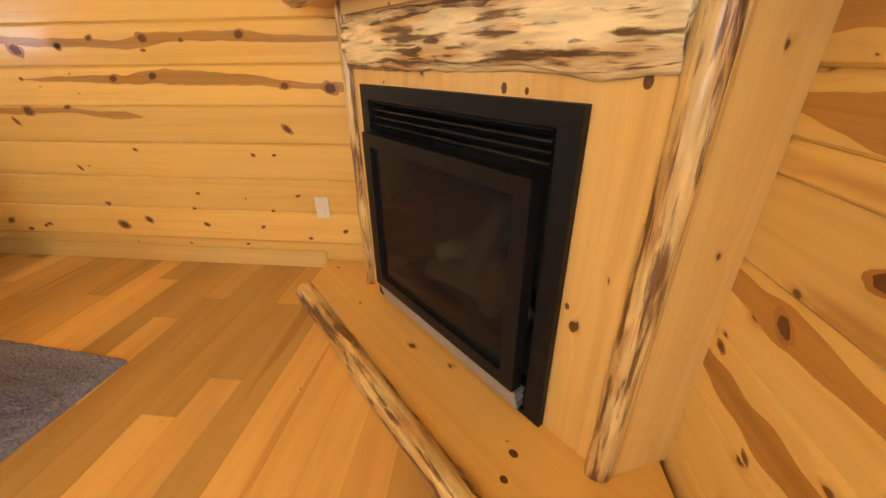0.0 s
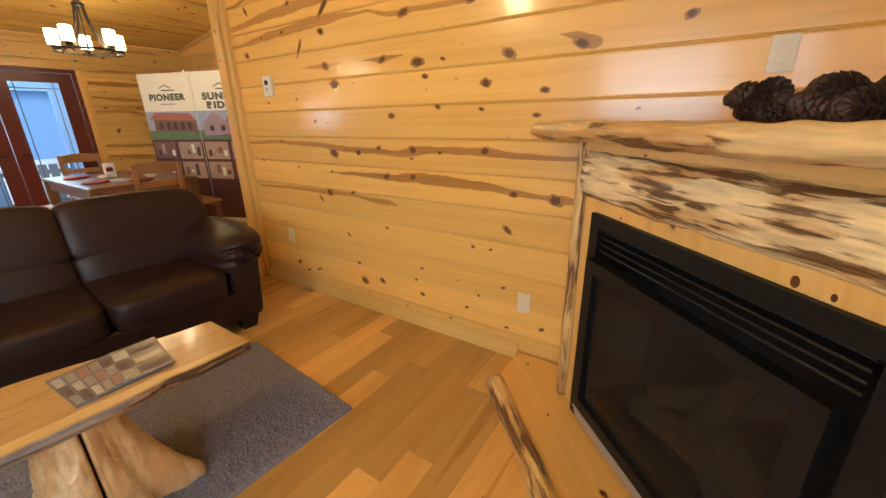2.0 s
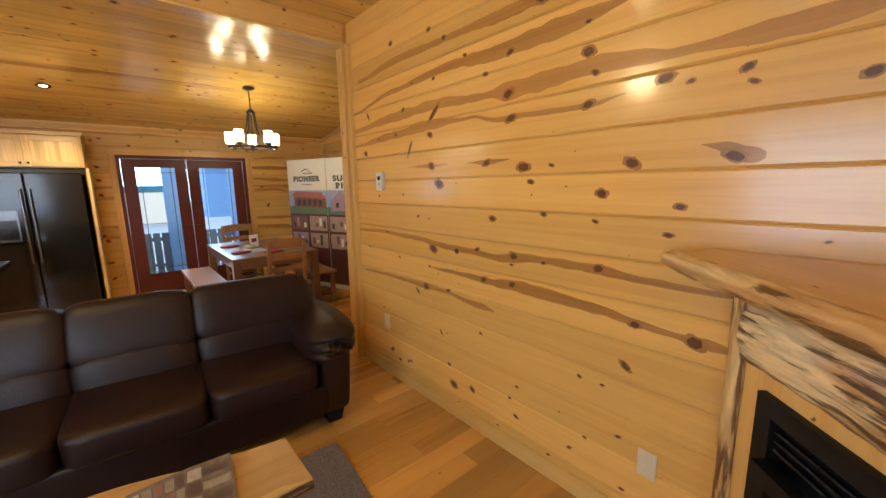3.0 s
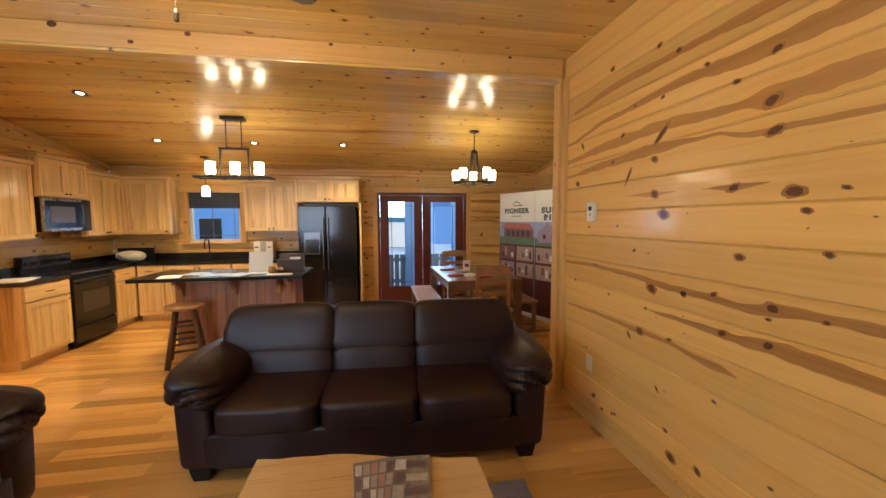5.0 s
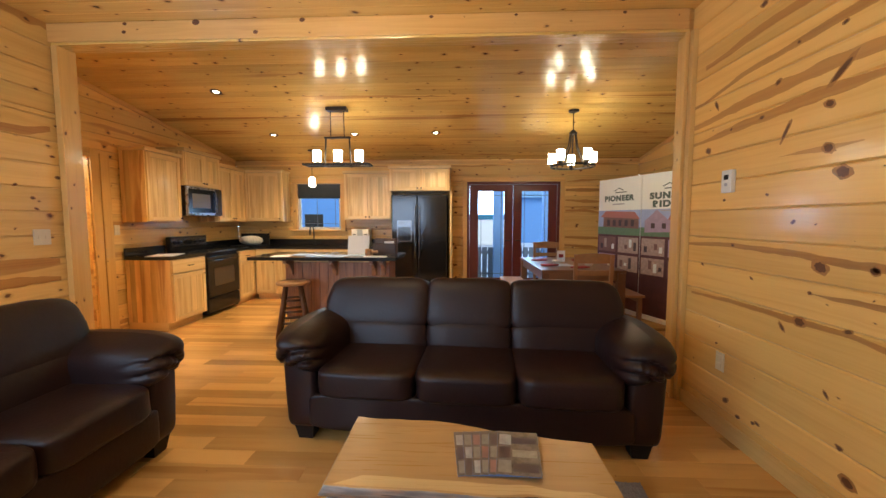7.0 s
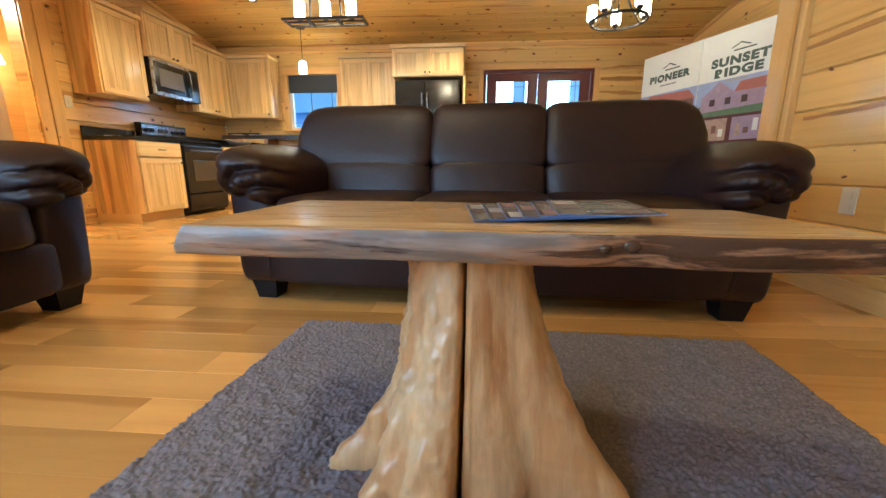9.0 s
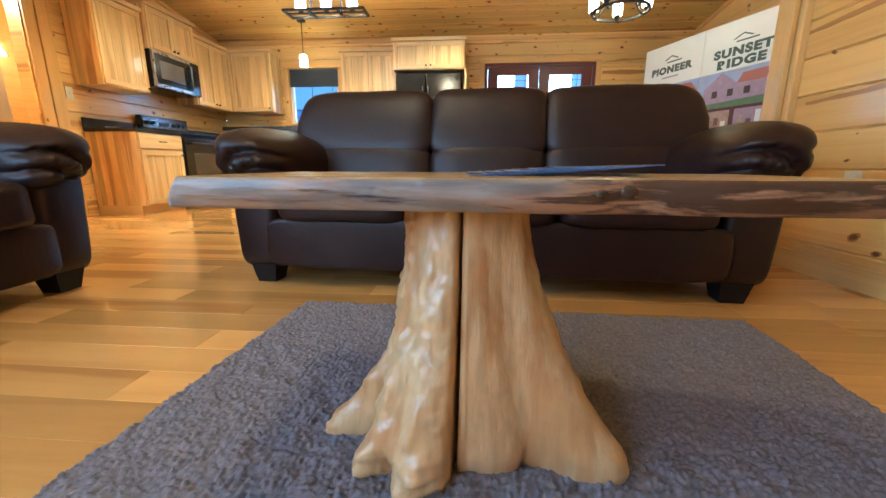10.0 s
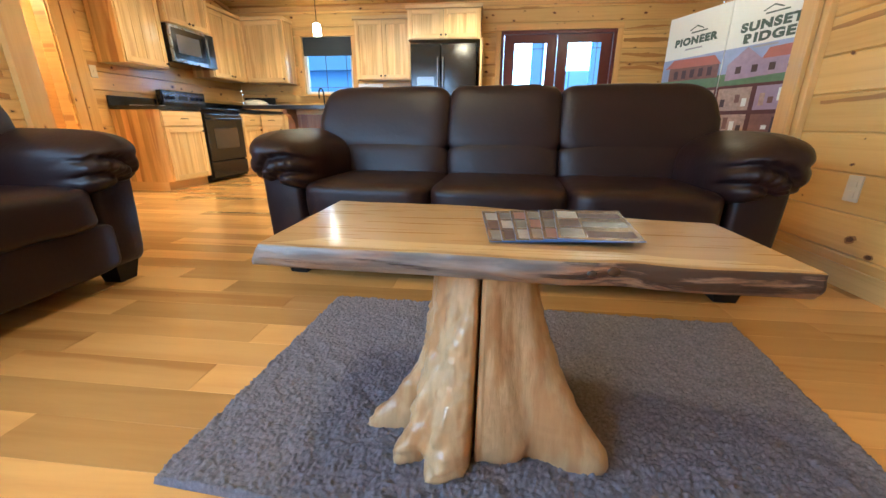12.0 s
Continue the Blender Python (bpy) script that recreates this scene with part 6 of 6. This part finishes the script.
# siding blue is deepened to hold the cool daylight cast
WHITE_SIDE = plain("siding_blue_cast", (0.13, 0.29, 0.58), rough=0.7)
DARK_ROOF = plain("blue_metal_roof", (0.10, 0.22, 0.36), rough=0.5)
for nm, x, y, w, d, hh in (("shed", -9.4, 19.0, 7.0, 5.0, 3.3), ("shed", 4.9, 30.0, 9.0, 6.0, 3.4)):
    hs = thing(nm, "timber shed across the yard, bluish daylight mixed into its siding colour", "shed", pose(x, y, -0.35))
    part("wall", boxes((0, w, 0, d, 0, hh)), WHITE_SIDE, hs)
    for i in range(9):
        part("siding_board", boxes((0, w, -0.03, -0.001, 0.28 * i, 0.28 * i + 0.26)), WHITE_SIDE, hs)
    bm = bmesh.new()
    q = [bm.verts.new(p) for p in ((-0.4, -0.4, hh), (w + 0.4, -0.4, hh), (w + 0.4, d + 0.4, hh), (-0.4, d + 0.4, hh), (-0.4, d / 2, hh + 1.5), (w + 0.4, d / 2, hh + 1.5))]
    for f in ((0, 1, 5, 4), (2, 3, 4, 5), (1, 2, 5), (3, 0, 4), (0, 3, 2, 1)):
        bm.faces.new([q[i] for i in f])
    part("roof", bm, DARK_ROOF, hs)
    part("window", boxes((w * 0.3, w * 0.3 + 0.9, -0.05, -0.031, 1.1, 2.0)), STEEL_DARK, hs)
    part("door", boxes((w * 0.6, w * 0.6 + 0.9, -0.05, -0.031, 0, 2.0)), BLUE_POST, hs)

trailer = thing("trailer", "low white utility trailer with a teal roof band across the yard", "trailer", pose(-1.6, 27.0, -0.35))
part("body", boxes((0, 5.0, 0, 2.0, 0.02, 1.75), bevel=0.03), PLASTIC, trailer)
part("roof", boxes((-0.05, 5.05, -0.06, 2.06, 1.755, 2.1), bevel=0.03), plain("teal_roof_band", (0.03, 0.16, 0.24), rough=0.5), trailer)
# glowing sheet added to brighten the view and send daylight indoors
sky_sheet = part("backdrop", boxes((-60, 90, 70, 70.2, -2, 40)), glow("glowing_sky_stand_in", (0.38, 0.66, 1.0), 4.5))
tagged(sky_sheet, label="glowing pale blue sheet added as bright sky beyond the yard", category="backdrop", kind="structure")

# ---- wall boards ----
BH = 0.1825
board_meshes = {}


def board_mesh(length, h, mat=PINE):
    key = (round(length, 3), round(h, 3), mat.name)
    if key not in board_meshes:
        t, c, g = 0.019, 0.0085, 0.0005
        c = min(c, h / 3)
        sec = [(0, g), (-t + c, g), (-t, c), (-t, h - c), (-t + c, h - g), (0, h - g)]
        vs = [(x, y, z) for x in (0, length) for y, z in sec]
        k = len(sec)
        fs = [(i, (i + 1) % k, k + (i + 1) % k, k + i) for i in range(k)] + [tuple(range(k))[::-1], tuple(range(k, 2 * k))]
        me = bpy.data.meshes.new("board")
        me.from_pydata(vs, [], [f[::-1] for f in fs])
        me.update()
        me.materials.append(mat)
        board_meshes[key] = me
    return board_meshes[key]


for ob, length, top, holes in WALLS:
    z = -0.029
    while z < top:
        a, b = max(z, 0.0), min(z + BH, top)
        if b - a > 0.01:
            for u0, u1, q0, q1 in cells(length, a, b, holes):
                if q1 - q0 < 0.006 or u1 - u0 < 0.02:
                    continue
                bd = new("board", board_mesh(u1 - u0 - 0.0005, q1 - q0, PINE_CALM if ob is wall_east else PINE))
                bd.parent = ob
                bd.matrix_basis = Matrix.Translation((u0, 0.0185, q0))
        z += BH

# the knots and heart streaks that mark the walls, as flush inlays
def place_e(y, z):
    return YO - y, z


def place_s(x, z):
    return XR - x, z


def inlay(name, outline, mat, wall_ob, place, lift):
    me = bpy.data.meshes.new(name)
    n = len(outline)
    pts = [place(*p) for p in outline]
    me.from_pydata([(u, -lift, z) for u, z in pts], [], [tuple(range(n))])
    me.update()
    me.materials.append(mat)
    o = new(name, me)
    o.parent = wall_ob


def knots(rows, wall_ob, place, rk):
    """Rows of a place on the wall and the knot's half length, with an optional slant in degrees and a slimness."""
    for y, z, a, *more in rows:
        tw = radians(more[0]) if more else rk.uniform(-0.5, 0.5)
        b = a * (more[1] if len(more) > 1 else rk.uniform(0.55, 0.8))
        for sc, mt, lift in ((1.3, RING, 0.0013), (0.9, KNOT, 0.0016)):
            pts = []
            for k in range(16):
                t = TAU * k / 16
                w = 1 + 0.14 * rk.uniform(-1, 1)
                c_, s_ = a * w * sc * (1.15 if sc > 1 else 1) * math.cos(t), b * w * sc * math.sin(t)
                pts.append((y + c_ * math.cos(tw) - s_ * math.sin(tw), z + c_ * math.sin(tw) + s_ * math.cos(tw)))
            inlay("knot" if mt is KNOT else "knot_ring", pts, mt, wall_ob, place, lift)


def heart(rows, wall_ob, place, lift=0.0009):
    """Each streak: centre line and half widths at even steps, in a list of (place along, height, half width)."""
    for row in rows:
        fine = []
        for (y0_, z0_, w0_), (y1_, z1_, w1_) in zip(row, row[1:]):
            m = max(3, int(abs(y1_ - y0_) / 0.02))
            for k in range(m):
                s_ = k / m
                e_ = s_ * s_ * (3 - 2 * s_)
                y = y0_ + (y1_ - y0_) * s_
                w = (w0_ + (w1_ - w0_) * e_) * (1 + 0.3 * noise.noise(Vector((y * 13, z0_ * 7, 2))))
                fine.append((y, z0_ + (z1_ - z0_) * e_ + 0.004 * noise.noise(Vector((y * 9, z0_ * 5, 8))), max(w, 0.001)))
        n = len(fine)
        pts = [place(y, z + w) for y, z, w in fine] + [place(y, z - w) for y, z, w in fine]
        me = bpy.data.meshes.new("heart_streak")
        me.from_pydata([(u, -lift, z) for u, z in pts], [], [(k, k + 1, n + k + 1, n + k) for k in range(n - 1)])
        me.update()
        me.materials.append(STREAK)
        o = new("heart_streak", me)
        o.parent = wall_ob


rk = random.Random(4)
east_knots = [(1.92, 2.23, 0.022), (2.09, 2.16, 0.016), (1.93, 2.03, 0.03, -20), (1.91, 1.907, 0.032, -12), (2.08, 1.69, 0.026), (2.575, 1.694, 0.026), (2.5, 1.577, 0.033, 15, 0.75), (1.823, 1.655, 0.034, 0, 0.62),
              (1.776, 1.58, 0.018), (2.033, 1.379, 0.02, 8), (2.91, 1.504, 0.009), (2.572, 1.144, 0.034, 25), (2.34, 1.155, 0.018), (2.155, 1.186, 0.017), (1.877, 1.182, 0.026), (1.892, 1.133, 0.011)]
east_knots += [(2.985, 1.029, 0.011), (2.615, 1.013, 0.01), (2.1, 1.012, 0.024), (2.423, 0.878, 0.017), (1.886, 1.022, 0.024), (2.659, 0.859, 0.03), (2.76, 0.807, 0.022, 50, 0.45), (3.137, 0.227, 0.021), (3.027, 0.175, 0.015), (2.878, 0.213, 0.014),
               (2.5, 0.562, 0.016, 50, 0.5), (2.124, 0.667, 0.011), (2.419, 0.354, 0.012), (2.377, 0.224, 0.03), (2.199, 0.262, 0.02, 35), (2.813, 1.822, 0.045, -62, 0.22), (2.54, 2.026, 0.062, -42, 0.24), (2.585, 1.895, 0.022, 20), (2.981, 1.936, 0.016), (2.882, 2.093, 0.017)]
east_knots += [(2.736, 1.353, 0.010), (2.538, 2.231, 0.012), (2.77, 2.249, 0.010), (2.435, 2.44, 0.018), (2.579, 2.528, 0.016), (2.251, 2.297, 0.014), (3.011, 2.561, 0.02), (3.367, 2.114, 0.026, 60, 0.4), (3.43, 1.831, 0.022), (3.219, 1.927, 0.010), (3.248, 1.491, 0.01),
               (1.489, 2.123, 0.026), (1.455, 2.032, 0.017), (1.482, 1.905, 0.026), (1.496, 2.244, 0.013), (1.734, 2.419, 0.03), (1.176, 1.951, 0.03), (1.09, 1.923, 0.012), (0.93, 1.934, 0.018), (0.909, 1.887, 0.013), (1.279, 1.648, 0.028), (1.399, 1.524, 0.023)]
east_knots += [(1.657, 1.657, 0.013), (1.091, 1.477, 0.018), (1.123, 1.366, 0.016), (1.693, 1.42, 0.015), (1.422, 1.401, 0.013), (0.94, 1.655, 0.030, 20, 0.6), (1.397, 1.189, 0.026), (1.686, 1.174, 0.013), (1.221, 0.976, 0.022), (0.999, 0.964, 0.03), (1.25, 0.777, 0.026, 40, 0.5),
               (1.462, 0.646, 0.010), (1.348, 0.647, 0.010), (1.842, 0.244, 0.015), (2.33, 1.16, 0.016), (3.15, 1.21, 0.013), (1.5, 0.24, 0.012), (1.54, 0.03, 0.012), (1.62, 0.13, 0.011), (1.26, 0.43, 0.012), (1.84, 0.43, 0.010), (1.23, 0.18, 0.011), (1.02, 0.23, 0.013)]
east_knots += [(2.73, 1.36, 0.008), (2.91, 0.2, 0.012), (1.98, 0.12, 0.008), (1.42, 0.34, 0.009), (1.89, 0.34, 0.009), (2.43, 0.36, 0.008), (3.43, 1.06, 0.012), (3.25, 0.56, 0.01), (0.65, 1.86, 0.02), (0.55, 1.71, 0.018), (0.4, 2.1, 0.024), (0.2, 1.9, 0.02)]
knots(east_knots, wall_east, place_e, rk)
heart([[(3.6, 1.196, 0.010), (3.19, 1.209, 0.014), (2.765, 1.198, 0.016), (2.425, 1.172, 0.018), (2.216, 1.168, 0.018), (1.99, 1.157, 0.020), (1.85, 1.178, 0.030), (1.75, 1.188, 0.020), (1.39, 1.186, 0.022), (1.24, 1.172, 0.016), (0.98, 1.168, 0.012), (0.7, 1.18, 0.002)],
       [(2.62, 1.01, 0.002), (2.41, 1.011, 0.012), (2.206, 1.011, 0.016), (2.036, 1.006, 0.022), (1.87, 1.02, 0.030), (1.73, 1.015, 0.034), (1.38, 1.002, 0.024), (1.214, 0.984, 0.016), (1.077, 0.974, 0.012), (0.97, 0.97, 0.022), (0.8, 0.96, 0.004)],
       [(3.54, 0.846, 0.008), (3.06, 0.862, 0.013), (2.705, 0.86, 0.016), (2.435, 0.866, 0.012), (2.242, 0.843, 0.014), (2.12, 0.842, 0.020), (1.995, 0.829, 0.003)],
       [(3.6, 1.90, 0.010), (3.0, 1.935, 0.028), (2.6, 1.955, 0.030), (2.2, 1.95, 0.008), (2.0, 1.91, 0.012), (1.48, 1.903, 0.012), (1.30, 1.925, 0.002)],
       [(3.6, 2.02, 0.016), (3.0, 2.06, 0.030), (2.54, 2.075, 0.034), (2.1, 2.05, 0.020), (1.9, 2.045, 0.046), (1.45, 2.06, 0.036), (1.1, 2.03, 0.018), (0.8, 2.03, 0.034), (0.5, 2.04, 0.01)],
       [(3.6, 2.16, 0.010), (3.0, 2.24, 0.016), (2.4, 2.27, 0.024), (2.0, 2.25, 0.038), (1.6, 2.26, 0.044), (1.3, 2.28, 0.010)],
       [(3.5, 2.40, 0.014), (2.9, 2.44, 0.026), (2.4, 2.43, 0.018), (1.9, 2.42, 0.030), (1.4, 2.43, 0.016)],
       [(1.04, 1.70, 0.002), (0.99, 1.69, 0.012), (0.95, 1.67, 0.030), (0.89, 1.655, 0.032), (0.84, 1.65, 0.004)],
       [(2.85, 1.698, 0.001), (2.6, 1.696, 0.014), (2.4, 1.70, 0.002)], [(2.25, 1.696, 0.001), (2.08, 1.694, 0.015), (1.9, 1.70, 0.002)]], wall_east, place_e)
knots([(0.54, 0.81, 0.022), (0.87, 0.70, 0.02), (0.65, 0.65, 0.025, 40), (0.93, 1.28, 0.024), (0.77, 0.5, 0.014), (0.6, 0.36, 0.012), (0.45, 1.1, 0.02), (0.2, 0.7, 0.02), (-0.1, 1.2, 0.022), (-0.4, 0.6, 0.018), (0.35, 1.5, 0.024)], wall_south, place_s, rk)
heart([[(1.0, 1.16, 0.012), (0.78, 1.155, 0.035), (0.5, 1.15, 0.045), (0.1, 1.16, 0.02)], [(0.95, 0.99, 0.01), (0.80, 1.01, 0.02), (0.6, 1.0, 0.04), (0.2, 0.99, 0.02)],
       [(0.9, 0.655, 0.02), (0.62, 0.65, 0.035), (0.3, 0.64, 0.012)], [(0.95, 0.45, 0.02), (0.6, 0.43, 0.04), (0.2, 0.44, 0.02)]], wall_south, place_s)

def place_w(y, z):
    return y - YS, z


def place_n(x, z):
    return x - KL, z


rw = random.Random(8)
knots([(3.57, 1.40, 0.018), (3.48, 1.45, 0.013), (3.46, 1.53, 0.014), (3.65, 1.70, 0.016), (3.62, 1.86, 0.014), (3.35, 1.62, 0.013), (3.1, 1.28, 0.018), (2.9, 2.0, 0.02), (3.3, 0.68, 0.016)], wall_west, place_w, rw)
heart([[(2.6, 1.02, 0.02), (3.0, 1.05, 0.03), (3.34, 1.05, 0.034), (3.64, 1.04, 0.022)], [(2.7, 0.90, 0.02), (3.33, 0.915, 0.036), (3.64, 0.90, 0.016)],
       [(2.5, 1.95, 0.01), (3.0, 2.0, 0.03), (3.42, 2.02, 0.03), (3.64, 2.07, 0.02)], [(2.9, 0.62, 0.006), (3.3, 0.60, 0.02), (3.64, 0.60, 0.016)]], wall_west, place_w)
heart([[(2.12, 2.05, 0.006), (2.4, 2.07, 0.020), (2.75, 2.08, 0.006)], [(2.10, 1.90, 0.022), (2.45, 1.90, 0.036), (2.76, 1.90, 0.016)], [(2.10, 1.72, 0.014), (2.5, 1.70, 0.028), (2.8, 1.69, 0.008)],
       [(2.10, 1.535, 0.016), (2.4, 1.54, 0.028), (2.78, 1.49, 0.012)], [(2.1, 1.06, 0.018), (2.5, 1.05, 0.026), (2.8, 1.04, 0.012)], [(2.1, 0.92, 0.02), (2.5, 0.89, 0.03), (2.8, 0.86, 0.01)], [(2.1, 0.65, 0.02), (2.7, 0.63, 0.018)],
       [(-1.5, 2.335, 0.003), (-1.0, 2.33, 0.012), (-0.3, 2.34, 0.016), (0.5, 2.33, 0.010), (1.1, 2.335, 0.003)]], wall_north, place_n)
knots([(0.14, z, 0.022) for z in (1.88, 1.70, 1.50, 0.86, 0.55, 0.32)] + [(1.09, 2.27, 0.018), (0.21, 2.26, 0.016), (2.35, 2.24, 0.02), (-2.9, 2.3, 0.018), (2.3, 1.25, 0.016)], wall_north, place_n, rw)

# knots in the header's face board
for x, z, r in ((-1.79, 2.86, 0.03), (-2.35, 2.86, 0.017), (-2.36, 2.8, 0.018), (-1.33, 2.78, 0.02), (-0.97, 2.86, 0.022), (0.62, 2.86, 0.013), (1.4, 2.86, 0.015), (-0.0, 2.86, 0.016)):
    kb = bmesh.new()
    kb.faces.new([kb.verts.new((x + r * math.cos(TAU * k / 12), YO - 0.0226, z + 0.7 * r * math.sin(TAU * k / 12))) for k in range(12)])
    part("knot", kb, KNOT, bpy.data.objects["wall_header"])

# knots in the fireplace panel and hearth
for u, z, r in ((0.246, 1.018, 0.014), (0.319, 1.015, 0.009), (0.596, 1.045, 0.014), (0.535, 0.464, 0.017), (0.51, 0.514, 0.010)):
    kb = bmesh.new()
    kb.faces.new([kb.verts.new((u + 0.7 * r * math.cos(TAU * k / 12), -0.0008, z + r * math.sin(TAU * k / 12))) for k in range(12)])
    part("knot", kb, KNOT, fp)
for x, y, r in ((1.21, 0.53, 0.012), (0.78, 0.15, 0.015), (0.70, 0.18, 0.013), (0.64, -0.07, 0.02), (1.80, 1.05, 0.010)):
    u, v = to_f(x, y)
    kb = bmesh.new()
    kb.faces.new([kb.verts.new((u + r * math.cos(TAU * k / 12), v + 0.8 * r * math.sin(TAU * k / 12), 0.0558)) for k in range(12)])
    part("knot", kb, KNOT, fp)

# ---- floor planks ----
rp = random.Random(11)
PW = 0.13
plank_meshes = {}


def plank_mesh(L):
    L = round(L, 2)
    if L not in plank_meshes:
        c = 0.0005
        x0, x1, y0, y1 = 0.0002, L - 0.0002, 0.0002, PW - 0.0002
        vs = [(x0, y0, -0.004), (x1, y0, -0.004), (x1, y1, -0.004), (x0, y1, -0.004), (x0, y0, -0.0006), (x1, y0, -0.0006), (x1, y1, -0.0006), (x0, y1, -0.0006), (x0 + c, y0 + c, 0), (x1 - c, y0 + c, 0), (x1 - c, y1 - c, 0), (x0 + c, y1 - c, 0)]
        fs = [(8, 9, 10, 11), (0, 1, 5, 4), (1, 2, 6, 5), (2, 3, 7, 6), (3, 0, 4, 7), (4, 5, 9, 8), (5, 6, 10, 9), (6, 7, 11, 10), (7, 4, 8, 11)]
        me = bpy.data.meshes.new("plank")
        me.from_pydata(vs, [], fs)
        me.update()
        me.materials.append(FLOOR)
        plank_meshes[L] = me
    return plank_meshes[L]


planks = []
y = YS
while y < YB:
    x = KL - 1.45 + rp.uniform(-0.9, 0) if y > YO - PW else XL + rp.uniform(-0.9, 0)
    end = KR if y > YO - 0.02 else XR
    while x < end:
        L = rp.choice((0.5, 0.7, 0.9, 1.1, 1.3, 1.5, 1.8))
        lo = (XL if y < YO - PW else (KL - 1.45 if 3.54 < y < 6.0 else KL)) + 0.001
        u0, u1 = max(x, lo), min(x + L, end - 0.001)
        if u1 - u0 > 0.03:
            planks.append((u0, y, round(u1 - u0 - 0.004, 2)))
        x += L
    y += PW
planks.sort(key=lambda p: math.hypot(p[0] + p[2] / 2 - 0.2, p[1] - 2.2))
for x, y, L in planks[:300]:
    o = new("plank", plank_mesh(L))
    o.parent = floor
    o.matrix_basis = Matrix.Translation((x, y, 0))
vs, fs = [], []
for x, y, L in planks[300:]:
    me = plank_mesh(L)
    base = len(vs)
    vs += [(v.co.x + x, v.co.y + y, v.co.z) for v in me.vertices]
    fs += [tuple(i + base for i in p.vertices) for p in me.polygons]
far = bpy.data.meshes.new("far_planks")
far.from_pydata(vs, [], fs)
far.update()
FLOOR_FAR = FLOOR.copy()
FLOOR_FAR.name = "hickory_floor_far"
for nd in [n_ for n_ in FLOOR_FAR.node_tree.nodes if n_.bl_idname == "ShaderNodeObjectInfo"]:
    geo = FLOOR_FAR.node_tree.nodes.new("ShaderNodeNewGeometry")
    for lk in list(nd.outputs["Random"].links):
        to = lk.to_socket
        FLOOR_FAR.node_tree.links.new(geo.outputs["Random Per Island"], to)
far.materials.append(FLOOR_FAR)
fo = new("planks", far)
fo.parent = floor
tagged(fo, kind="stuff")
